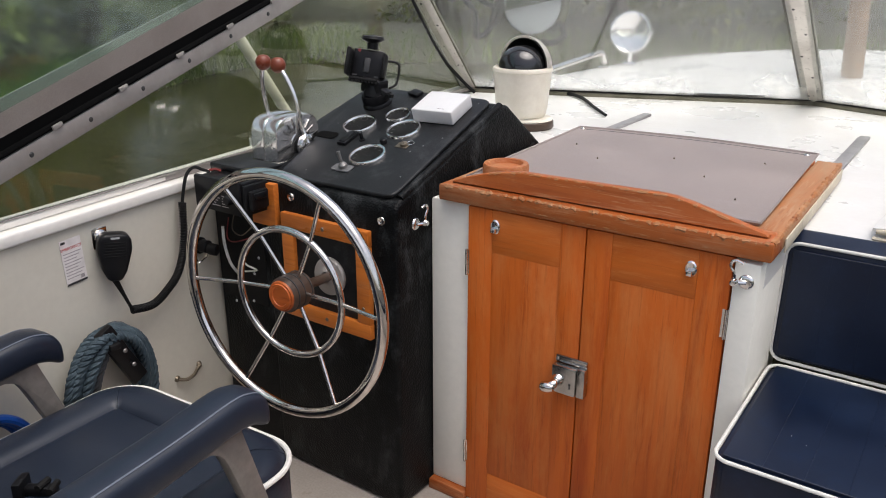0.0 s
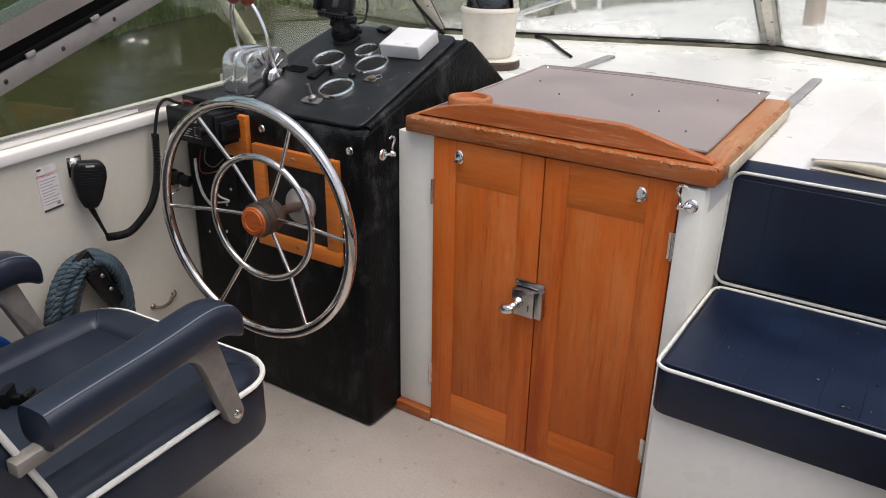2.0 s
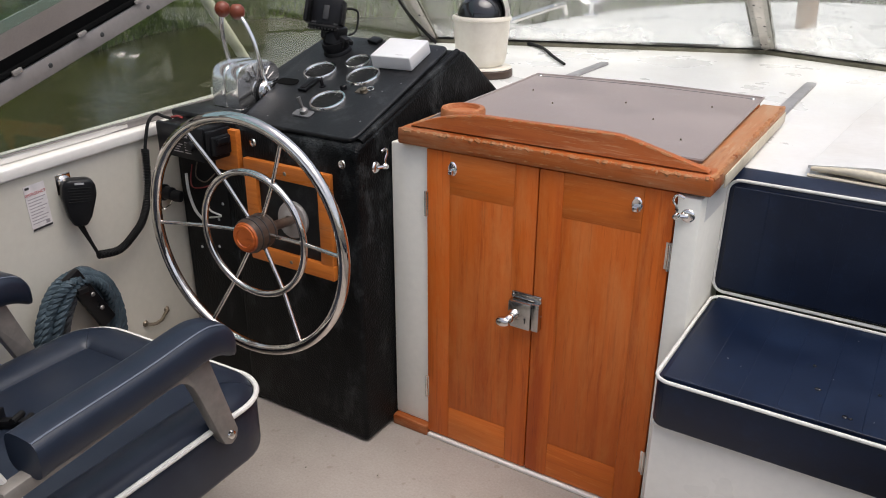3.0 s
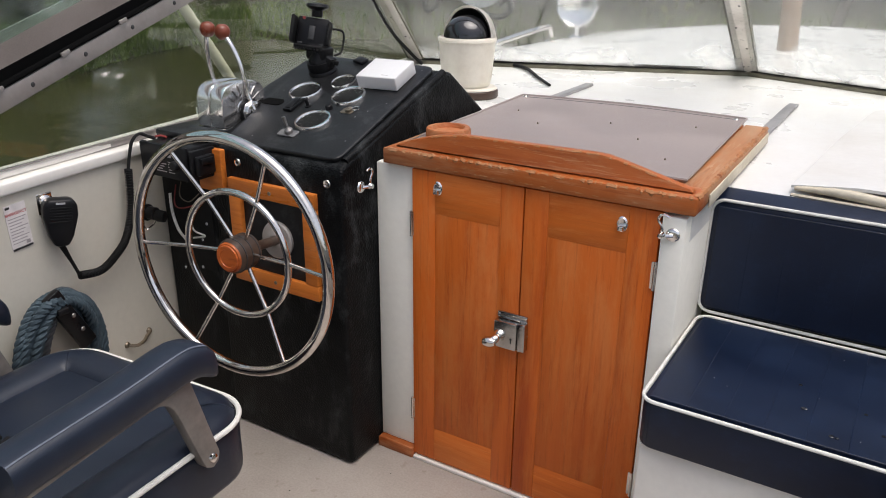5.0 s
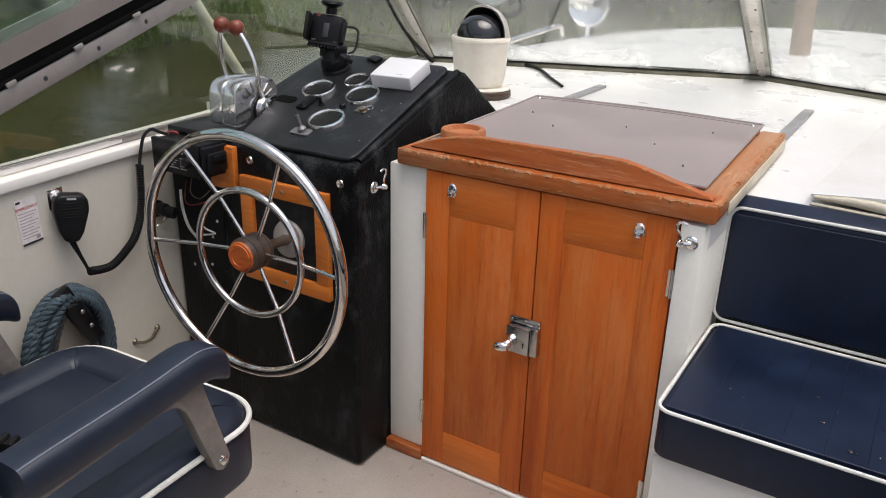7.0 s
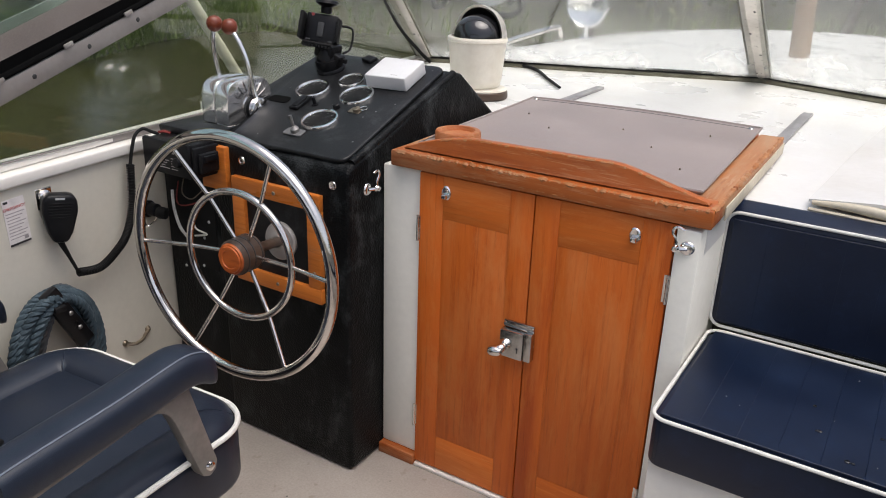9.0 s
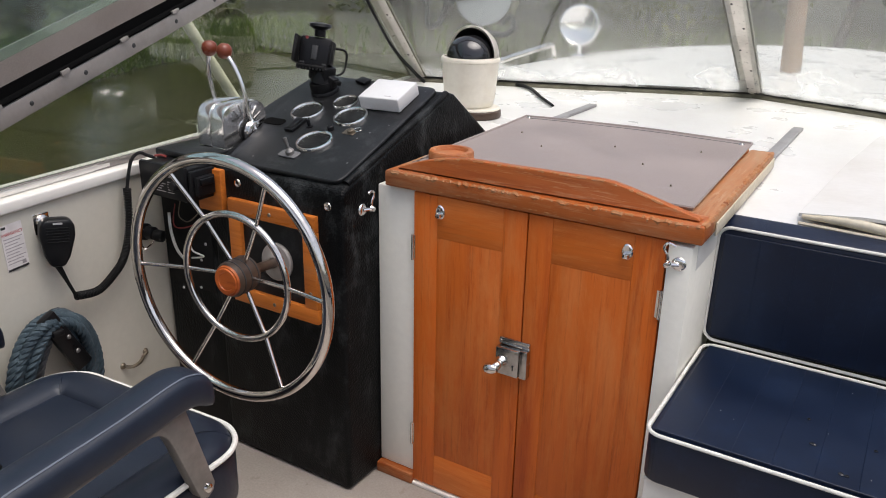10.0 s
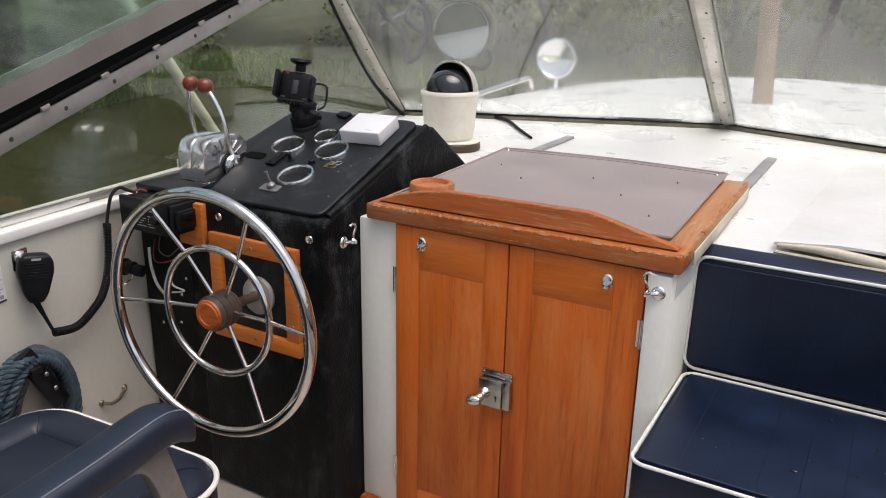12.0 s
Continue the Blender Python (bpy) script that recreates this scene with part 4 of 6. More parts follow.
# switches, key and knobs on the panel
m = on_top(-1.105, 1.352, 0.010)
bm = bmesh.new()
prism(bm, rounded(-0.030, 0.022, -0.013, 0.013, 0.006), "z", 0.0, 0.004, 0.001, 1, m)
sw = part("toggle_switch", bm, INK_DIM, con, "metal toggle lever on a plate")
bm = bmesh.new()
lathe(bm, [(0.010, 0), (0.010, 0.008), (0.006, 0.012), (0.004, 0.014), (0, 0.014)], m @ Matrix.Translation((0, 0, 0.004)), 14)
tube(bm, [m @ Vector((0, 0, 0.014)), m @ Vector((-0.004, 0.002, 0.030)), m @ Vector((-0.006, 0.003, 0.042))], 0.003, 8, radii=[0.0028, 0.004, 0.0045])
part("toggle_lever", bm, GREY_METAL, sw)
m = on_top(-1.184, 1.460, 0.010)
bm = bmesh.new()
box(bm, -0.013, 0.013, -0.028, 0.028, 0, 0.008, 0.002, 2, m)
rk = part("rocker_switch", bm, PLASTIC_BLACK, con, "black rocker switch")
bm = bmesh.new()
box(bm, -0.009, 0.009, -0.022, 0.022, 0.008, 0.012, 0.002, 2, m @ Matrix.Rotation(radians(5), 4, "X"))
part("rocker", bm, PLASTIC_BLACK, rk)
for x, y, h, r in ((-1.148, 1.468, 0.018, 0.0045), (-1.084, 1.469, 0.010, 0.0085)):
    m = on_top(x, y, 0.009)
    bm = bmesh.new()
    lathe(bm, [(0.009, 0), (0.009, 0.003), (r, 0.004), (r, h), (r * 0.7, h + 0.002), (0, h + 0.002)], m, 14)
    part("knob", bm, PLASTIC_BLACK, con)
m = on_top(-1.025, 1.469, 0.010)
bm = bmesh.new()
box(bm, -0.020, 0.012, -0.010, 0.010, 0, 0.002, 0.0005, 1, m)
lathe(bm, [(0.009, 0.002), (0.009, 0.008), (0.006, 0.009), (0, 0.009)], m, 14)
key = part("ignition_lock", bm, BRASS, con, "brass ignition lock with key ring")
bm = bmesh.new()
box(bm, -0.001, 0.001, -0.006, 0.006, 0.009, 0.022, 0.0005, 1, m @ Matrix.Rotation(radians(40), 4, "Z"))
tube(bm, [m @ Vector((0.012 + 0.009 * math.cos(a), 0.010 + 0.009 * math.sin(a), 0.004)) for a in (2 * math.pi * i / 12 for i in range(12))], 0.001, 6, closed=True)
part("key", bm, STEEL, key)
for x, y in ((-0.952, 1.36), (-0.955, 1.52), (-0.960, 1.68), (-0.995, 1.452), (-0.980, 1.480), (-1.195, 1.325), (-1.27, 1.52), (-1.30, 1.66)):
    bm = bmesh.new()
    lathe(bm, [(0, 0.0012), (0.002, 0.001), (0.0028, 0)], on_top(x, y, 0.009), 10)
    part("panel_screw", bm, GREY_METAL, con)

# loose wiring behind the wheel, in the dark of the console's port end
bm = bmesh.new()
box(bm, -1.470, -1.305, CON_Y - 0.002, CON_Y + 0.003, 0.42, 0.66, 0.001)
part("wiring_panel", bm, RUBBER, con)
for i, (pts, mt) in enumerate((([(-1.438, CON_Y - 0.010, 0.606), (-1.425, CON_Y - 0.02, 0.565), (-1.410, CON_Y - 0.02, 0.52), (-1.404, CON_Y - 0.004, 0.488)], PIPING), ([(-1.40, CON_Y - 0.004, 0.64), (-1.39, CON_Y - 0.02, 0.61), (-1.36, CON_Y - 0.02, 0.60), (-1.34, CON_Y - 0.004, 0.62)], BRASS), ([(-1.42, CON_Y - 0.004, 0.63), (-1.40, CON_Y - 0.03, 0.59), (-1.37, CON_Y - 0.03, 0.585), (-1.33, CON_Y - 0.004, 0.60)], RED), ([(-1.380, CON_Y - 0.004, 0.540), (-1.355, CON_Y - 0.018, 0.526), (-1.326, CON_Y - 0.012, 0.516), (-1.375, CON_Y - 0.006, 0.500)], PIPING))):
    bm = bmesh.new()
    tube(bm, bezier(pts, 6), 0.0038 if i == 0 else 0.0024 if i == 3 else 0.0016, 6)
    part("wire", bm, mt, con)
for x, z in ((-1.42, 0.41), (-1.345, 0.50), (-1.355, 0.425), (-1.325, 0.545)):
    bm = bmesh.new()
    lathe(bm, [(0, 0.0025), (0.003, 0.002), (0.004, 0)], facing((x, CON_Y - 0.003, z), (0, -1, 0)), 8)
    part("terminal_screw", bm, INK_PALE, con)

# ---- steering wheel ----
HUB = Vector((-1.0144, 1.0496, 0.5993))
ya, ti = radians(3.56), radians(0.8)
AXIS = Vector((math.sin(ya) * math.cos(ti), -math.cos(ya) * math.cos(ti), math.sin(ti)))
SPOKES = [2.2 + 60 * i for i in range(6)]
WM = Matrix.Translation(HUB) @ Matrix((Vector((0, 0, 1)).cross(AXIS).normalized(), AXIS.cross(Vector((0, 0, 1)).cross(AXIS).normalized()), AXIS)).transposed().to_4x4()
wheel = thing("steering_wheel", "polished steel double-ring steering wheel with wooden hub", "steering wheel", HUB)


def circle(r, h, k):
    return [WM @ Vector((r * math.cos(2 * math.pi * i / k), r * math.sin(2 * math.pi * i / k), h)) for i in range(k)]


bm = bmesh.new()
tube(bm, circle(0.245, 0, 72), 0.0115, 14, closed=True)
part("rim", bm, STEEL, wheel)
bm = bmesh.new()
tube(bm, circle(0.1305, -0.026, 56), 0.0072, 12, closed=True)
part("inner_ring", bm, STEEL, wheel)
for a in SPOKES:
    bm = bmesh.new()
    c, s = math.cos(radians(a)), math.sin(radians(a))
    tube(bm, [WM @ Vector((0.03 * c, 0.03 * s, -0.038)), WM @ Vector((0.1305 * c, 0.1305 * s, -0.026)), WM @ Vector((0.238 * c, 0.238 * s, 0))], 0.0042, 10)
    part("spoke", bm, STEEL, wheel)
bm = bmesh.new()
lathe(bm, [(0.024, -0.066), (0.034, -0.062), (0.037, -0.050), (0.036, -0.010), (0.0325, -0.004)], WM, 28)
hub = part("hub", bm, WOOD_HUB, wheel, "dark turned wooden hub")
for h in (-0.016, -0.034, -0.054):
    bm = bmesh.new()
    lathe(bm, [(0.0355, h - 0.0016), (0.0374, h - 0.0012), (0.0374, h + 0.0012), (0.0355, h + 0.0016)], WM, 28)
    part("hub_band", bm, INK_DARK, hub, "dark turned groove")
bm = bmesh.new()
lathe(bm, [(0, 0.001), (0.018, 0.0005), (0.019, 0.0025), (0.026, 0.0025), (0.027, 0.0), (0.030, -0.0005), (0.0322, -0.0045), (0, -0.006)], WM, 28)
part("hub_cap", bm, CAP_WOOD, hub, "red-brown wooden cap with turned rings")
bm = bmesh.new()
foot = Vector((-1.090, CON_Y - 0.004, 0.553))
tube(bm, [WM @ Vector((0, 0, -0.062)), foot], 0.0105, 14)
part("shaft", bm, WOOD_HUB, wheel)
bm = bmesh.new()
lathe(bm, [(0.013, 0.018), (0.018, 0.016), (0.024, 0.012), (0.040, 0.010), (0.044, 0.006), (0.044, 0.0), (0, 0)], facing(foot, (0.03, -1, 0.08)), 28)
part("flange", bm, ALU, wheel, "grey round steering flange")

# ---- twin-lever engine control ----
ctl = thing("engine_control", "chrome twin-lever engine control with red-brown knobs", "throttle", (-1.335, 1.405, 0.78))
CX0, CX1, CYC, CZB = -1.390, -1.302, 1.410, 0.769
bm = bmesh.new()
box(bm, CX0 - 0.001, CX1 + 0.001, CYC - 0.074, CYC + 0.074, CZB - 0.02, CZB - 0.0005, 0.003)
part("foot_plate", bm, CHROME, ctl)
prof = [(CYC - 0.072, CZB), (CYC - 0.072, CZB + 0.055)] + [(CYC - 0.072 * math.copysign(abs(math.cos(a)) ** 0.62, math.cos(a)), CZB + 0.055 + 0.050 * math.sin(a) ** 0.8) for a in (math.pi * i / 14 for i in range(1, 14))] + [(CYC + 0.072, CZB + 0.055), (CYC + 0.072, CZB)]
for a, b in ((CX0, (CX0 + CX1) / 2 - 0.001), ((CX0 + CX1) / 2 + 0.001, CX1)):
    bm = bmesh.new()
    prism(bm, prof, "x", a, b, 0.0035, 2)
    part("housing_half", bm, WORN_CHROME, ctl)
bm = bmesh.new()
for i in range(9):
    a = radians(12 + 156 * i / 8)
    p = Vector((CX1 + 0.001, CYC, CZB + 0.040))
    d = Vector((0, -math.cos(a), math.sin(a)))
    bar(bm, p + d * 0.034, p + d * 0.060, 0.0022, 0.0022, (1, 0, 0))
part("ribs", bm, DULL_CHROME, ctl)
bm = bmesh.new()
lathe(bm, [(0.029, 0), (0.029, 0.016), (0.026, 0.022), (0.020, 0.024), (0.018, 0.020), (0.010, 0.020), (0.009, 0.023), (0, 0.024)], facing((CX1, CYC + 0.014, CZB + 0.029), (1, 0, 0)), 26)
part("boss", bm, CHROME, ctl)
bm = bmesh.new()
lathe(bm, [(0.0275, 0.0005), (0.031, 0.002), (0.031, 0.008), (0.0265, 0.009)], facing((CX1, CYC + 0.014, CZB + 0.029), (1, 0, 0)), 26)
part("boss_ring", bm, RUBBER, ctl)
for x, knob_at, s in ((CX1 + 0.020, Vector((-1.350, 1.405, 0.986)), 1), (CX0 - 0.012, Vector((-1.394, 1.400, 0.990)), -1)):
    piv = Vector((x, CYC + 0.014, CZB + 0.029))
    bm = bmesh.new()
    tube(bm, bezier([piv, piv.lerp(knob_at, 0.24) + Vector((s * 0.002, -0.002, 0)), piv.lerp(knob_at, 0.56) + Vector((s * 0.014, 0.0, 0)), piv.lerp(knob_at, 0.80) + Vector((s * 0.013, 0.0, 0)), knob_at], 8), 0.0060, 10)
    lever = part("lever", bm, CHROME, ctl)
    bm = bmesh.new()
    lathe(bm, [(0, -0.019), (0.009, -0.0175), (0.0165, -0.010), (0.019, 0), (0.0165, 0.010), (0.010, 0.0165), (0, 0.0185)], facing(knob_at, (0, 0, 1)), 20)
    part("knob", bm, RED_KNOB, lever, "round red-brown knob")
# flat black plate laid on the panel, painting the shade inside a recess
bm = bmesh.new()
prism(bm, rounded(-1.288, -1.226, 1.462, 1.490, 0.012), "z", 0, 0.0012, 0, 1, Matrix.Translation((0, 0, 0)) @ TILT_M @ Matrix.Translation((0, 0, 0.0105)))
part("slot", bm, ZIP, con, "black plate painting the shade of the slot beside the engine control")

# ---- radio, microphone ----
radio = thing("marine_radio", "black marine radio set hung beside the console", "radio", (-1.345, 1.22, 0.70))
RX0, RX1, RY0, RY1, RZ0, RZ1 = -1.428, -1.283, 1.192, 1.276, 0.680, 0.7515
bm = bmesh.new()
box(bm, RX0, RX1, RY0 + 0.014, RY1, RZ0, RZ1, 0.006)
part("case", bm, PLASTIC_BLACK, radio)
bm = bmesh.new()
box(bm, RX0 - 0.004, RX1 + 0.004, RY0, RY0 + 0.0138, RZ0 - 0.004, RZ1 + 0.004, 0.006)
face = part("front_panel", bm, PLASTIC_BLACK, radio)
bm = bmesh.new()
for i in range(5):
    box(bm, RX0 + 0.040, RX0 + 0.085 - 0.007 * (i * 5 % 3), RY0 - 0.0008, RY0 + 0.0003, RZ0 + 0.012 + 0.006 * i, RZ0 + 0.0142 + 0.006 * i)
    box(bm, RX0 + 0.092, RX0 + 0.112 - 0.004 * (i * 3 % 2), RY0 - 0.0008, RY0 + 0.0003, RZ0 + 0.012 + 0.006 * i, RZ0 + 0.0138 + 0.006 * i)
box(bm, RX0 + 0.070, RX0 + 0.104, RY0 - 0.0008, RY0 + 0.0003, RZ0 + 0.048, RZ0 + 0.058)
part("lettering_bars", bm, INK_GREY, face)
bm = bmesh.new()
lathe(bm, [(0.012, 0), (0.011, 0.014), (0.009, 0.016), (0, 0.016)], facing((RX1 - 0.022, RY0, RZ0 + 0.034), (0, -1, 0)), 18)
part("knob", bm, PLASTIC_BLACK, face)
bm = bmesh.new()
lathe(bm, [(0.010, 0), (0.010, 0.010), (0.008, 0.012), (0, 0.012)], facing((RX0 + 0.09, 1.245, RZ1), (0, 0, 1)), 16)
part("bracket_knob", bm, PLASTIC_BLACK, radio)
bm = bmesh.new()
box(bm, RX1 + 0.0045, RX1 + 0.016, 1.200, 1.272, RZ0 - 0.002, RZ1 - 0.004, 0.004)
box(bm, RX1 + 0.016, RX1 + 0.030, 1.206, 1.258, RZ0 + 0.010, RZ1 - 0.016, 0.005)
box(bm, RX1 + 0.030, RX1 + 0.036, 1.212, 1.250, RZ0 + 0.036, RZ1 - 0.020, 0.003)
part("bracket", bm, PLASTIC_BLACK, radio)
bm = bmesh.new()
tube(bm, bezier([(RX0 + 0.026, 1.25, RZ1 + 0.002), (RX0 + 0.014, 1.245, RZ1 + 0.006), (RX0 + 0.002, 1.236, RZ1 + 0.004)], 5), 0.003, 6)
part("red_lead", bm, RED, radio, "red power lead")

mx, my, mz = wall_x(0.965) + 0.034, 0.957, 0.631
mic = thing("radio_microphone", "black fist microphone hung on the white side", "microphone", (mx, my, mz))
bm = bmesh.new()
mm = Matrix.Translation((mx, my, mz)) @ Matrix.Rotation(radians(-24), 4, "Z") @ Matrix.Rotation(radians(-6), 4, "X") @ Matrix.Scale(1.1, 4)
prism(bm, [(-0.012, -0.050), (0.012, -0.050), (0.022, -0.030), (0.032, 0.012), (0.030, 0.036), (0.020, 0.045), (-0.020, 0.045), (-0.030, 0.036), (-0.032, 0.012), (-0.022, -0.030)], "x", -0.016, 0.016, 0.007, 3, mm)
body = part("case", bm, PLASTIC_BLACK, mic)
bm = bmesh.new()
for i in range(6):
    box(bm, 0.0155, 0.0172, -0.020, 0.020, 0.000 + 0.0055 * i, 0.0024 + 0.0055 * i, 0.0004, 1, mm)
part("grille", bm, RUBBER, body)
bm = bmesh.new()
box(bm, 0.0155, 0.0166, -0.008, 0.008, 0.036, 0.0395, 0, 1, mm)
part("mark_bar", bm, INK_PALE, body)
bm = bmesh.new()
lathe(bm, [(0.014, 0), (0.014, 0.008), (0.009, 0.012), (0.009, 0.024), (0, 0.024)], facing((wall_x(0.95), 0.948, mz + 0.040), (1, 0.13, 0)), 18)
box(bm, wall_x(0.95) - 0.001, wall_x(0.95) + 0.004, 0.930, 0.966, mz + 0.012, mz + 0.058, 0.003)
part("hanger", bm, STEEL, mic)
end = Vector((RX0 - 0.004, RY0 + 0.02, RZ1 - 0.004))
m0 = mm @ Vector((0, 0, -0.05))
bm = bmesh.new()
low = Vector((-1.418, 0.985, 0.492))
tube(bm, [m0, m0.lerp(low, 0.5), low], 0.0038, 8, radii=[0.007, 0.0042, 0.0036])
part("tail_lead", bm, RUBBER, mic)
top_end = Vector((-1.446, 1.166, 0.690))
bm = bmesh.new()
tube(bm, bezier([top_end, Vector((-1.448, 1.176, 0.722)), Vector((-1.450, 1.190, 0.752)), Vector((-1.450, 1.212, 0.764)), Vector((-1.440, 1.228, 0.756)), Vector((-1.425, 1.236, RZ1))], 6), 0.0038, 8)
part("plain_lead", bm, RUBBER, mic)
path = bezier([low, Vector((-1.425, 1.043, 0.483)), Vector((-1.432, 1.094, 0.505)), Vector((-1.436, 1.127, 0.534)), Vector((-1.440, 1.152, 0.592)), top_end], 40)
bm = bmesh.new()
tube(bm, path, 0.0062, 8)
u, w = Vector((1, 0, 0)), Vector((0, 0, 1))
coil, turns = [], 84
for i in range(turns * 10):
    t = i / (turns * 10 - 1) * (len(path) - 1)
    k = min(int(t), len(path) - 2)
    p = path[k].lerp(path[k + 1], t - k)
    d = (path[k + 1] - path[k]).normalized()
    u = (u - d * u.dot(d)).normalized()
    w = d.cross(u)
    a = 2 * math.pi * i / 10
    coil.append(p + 0.0080 * (math.cos(a) * u + math.sin(a) * w))
tube(bm, coil, 0.0018, 5)
part("coiled_cord", bm, RUBBER, mic)

# sticker on the port side
def on_wall(y, z, h=0.0):
    """A pose on the port side: x runs aft to fore, y up, z out of the wall."""
    n = Vector((1, 0.13, 0)).normalized()
    f = Vector((-0.13, 1, 0)).normalized()
    return Matrix.Translation(Vector((wall_x(y), y, z)) + n * h) @ Matrix((f, Vector((0, 0, 1)), n)).transposed().to_4x4()


st = thing("safety_sticker", "white emergency instruction sticker on the cockpit side", "sticker", (wall_x(0.868), 0.868, 0.63))
sm = on_wall(0.879, 0.637, 0.001) @ Matrix.Rotation(radians(2), 4, "Z")
bm = bmesh.new()
box(bm, -0.025, 0.025, -0.049, 0.049, 0, 0.0006, 0, 1, sm)
part("paper", bm, PAPER, st)
bm = bmesh.new()
for i in range(9):
    box(bm, -0.021, 0.021 - 0.006 * (i * 7 % 3), 0.0185 - 0.0066 * i, 0.0200 - 0.0066 * i, 0.0006, 0.0010, 0, 1, sm)
part("text_bars", bm, INK_GREY, st)
bm = bmesh.new()
box(bm, -0.024, 0.024, -0.0485, -0.044, 0.0006, 0.0010, 0, 1, sm)
part("print_bar", bm, INK_DARK, st)
bm = bmesh.new()
box(bm, 0.010, 0.019, -0.041, -0.033, 0.0006, 0.0010, 0, 1, sm)
part("code_block", bm, INK_GREY, st)
bm = bmesh.new()
box(bm, -0.022, -0.012, 0.041, 0.046, 0.0006, 0.0010, 0, 1, sm)
part("mark", bm, INK_DARK, st)
cu = bpy.data.curves.new("heading", "FONT")
cu.body, cu.size, cu.align_x, cu.extrude = "EMERGENCY", 0.0088, "CENTER", 0.0002
txt = bpy.data.objects.new("heading", cu)
scene.collection.objects.link(txt)
bpy.context.view_layer.update()
me = bpy.data.meshes.new_from_object(txt.evaluated_get(bpy.context.evaluated_depsgraph_get()))
bpy.data.objects.remove(txt)
me.transform(sm @ Matrix.Translation((0, 0.0265, 0.0010)))
me.materials.clear()
me.materials.append(INK_RED)
hd = new("heading", me)
hd.parent = st
hd.matrix_parent_inverse = st.matrix_basis.inverted()

# coil of rope on a black hook
def strand(bm, path, r, lay=0.05, seg=6):
    """A laid rope: three strands twisted round the line."""
    length = sum((a - b).length for a, b in zip(path, path[1:]))
    turns = length / lay
    for s in range(3):
        u = Vector((0.3, 0.5, 0.8))
        pts = []
        k = len(path)
        for i in range(k):
            d = (path[min(i + 1, k - 1)] - path[max(i - 1, 0)]).normalized()
            u = (u - d * u.dot(d)).normalized()
            w = d.cross(u)
            a = 2 * math.pi * (s / 3 + turns * i / (k - 1))
            pts.append(path[i] + 0.52 * r * (math.cos(a) * u + math.sin(a) * w))
        tube(bm, pts, r * 0.56, seg)


rope = thing("rope_coil", "coil of blue-grey rope hanging on the cockpit side", "rope", (wall_x(0.92) + 0.03, 0.92, 0.46))
for i, (rx, top, out, off, mt) in enumerate(((0.080, 0.483, 0.040, -0.014, ROPE), (0.074, 0.478, 0.026, 0.006, ROPE), (0.062, 0.480, 0.056, -0.022, ROPE), (0.070, 0.474, 0.020, 0.016, ROPE_DARK), (0.056, 0.468, 0.046, 0.018, ROPE_DARK), (0.068, 0.470, 0.062, 0.000, ROPE), (0.084, 0.478, 0.048, -0.004, ROPE), (0.078, 0.466, 0.034, 0.020, ROPE))):
    bm = bmesh.new()
    pts = []
    for j in range(120):
        a = 2 * math.pi * j / 119
        y = 0.906 + off + 1.20 * rx * math.sin(a) * (1 - 0.15 * math.cos(a))
        z = top - 0.125 + 0.125 * math.cos(a) * (1.35 if math.cos(a) < 0 else 1)
        pts.append(Vector((wall_x(y) + 0.008 + out * (0.55 + 0.45 * math.cos(a)) + 0.004 * math.sin(3 * a + i), y, z)))
    strand(bm, pts, 0.0116, 0.046)
    part("loop", bm, mt, rope)
hook = thing("rope_hook", "black plastic rope hook screwed to the cockpit side", "hook", (wall_x(0.93), 0.93, 0.44))
bm = bmesh.new()
bar(bm, (wall_x(0.90) + 0.066, 0.880, 0.496), (wall_x(0.95) + 0.068, 0.952, 0.352), 0.040, 0.018, (1, 0, 0), 0.005)
bar(bm, (wall_x(0.90) + 0.001, 0.895, 0.462), (wall_x(0.90) + 0.085, 0.895, 0.455), 0.026, 0.014, (0, 0, 1), 0.004)
part("bracket", bm, PLASTIC_BLACK, hook)
for y, z in ((0.913, 0.436), (0.930, 0.396)):
    bm = bmesh.new()
    lathe(bm, [(0, 0.003), (0.004, 0.0025), (0.0055, 0)], facing((wall_x(y) + 0.0775, y + 0.006, z), (1, 0.13, 0)), 10)
    part("screw", bm, GREY_METAL, hook)

# small brass hook and the black socket
bh = thing("brass_hook", "small tarnished brass hook on the cockpit side", "hook", (wall_x(1.14), 1.14, 0.25))
bm = bmesh.new()
tube(bm, bezier([on_wall(1.104, 0.250, 0.006).translation, on_wall(1.120, 0.245, 0.016).translation, on_wall(1.142, 0.247, 0.018).translation, on_wall(1.160, 0.250, 0.010).translation, on_wall(1.178, 0.256, 0.006).translation], 5), 0.0044, 8)
for y, z, r in ((1.104, 0.250, 0.0085), (1.178, 0.256, 0.0085)):
    lathe(bm, [(0, 0.006), (r * 0.6, 0.0055), (r * 0.9, 0.003), (r, 0)], facing((wall_x(y), y, z), (1, 0.13, 0)), 12)
part("arm", bm, BRASS, bh)
so = thing("power_socket", "black socket with its plug on the cockpit side", "socket", (wall_x(1.225), 1.225, 0.56))
bm = bmesh.new()
lathe(bm, [(0.021, 0), (0.021, 0.006), (0.016, 0.010), (0.016, 0.030), (0.012, 0.033), (0, 0.033)], facing((wall_x(1.223), 1.223, 0.562), (1, 0.13, 0)), 20)
part("body", bm, PLASTIC_BLACK, so)
bm = bmesh.new()
lathe(bm, [(0.012, 0), (0.015, 0.008), (0.014, 0.024), (0.006, 0.028), (0, 0.028)], facing(Vector((wall_x(1.22) + 0.034, 1.223, 0.560)), (0.9, 0.35, -0.1)), 18)
part("plug", bm, RUBBER, so)
bm = bmesh.new()
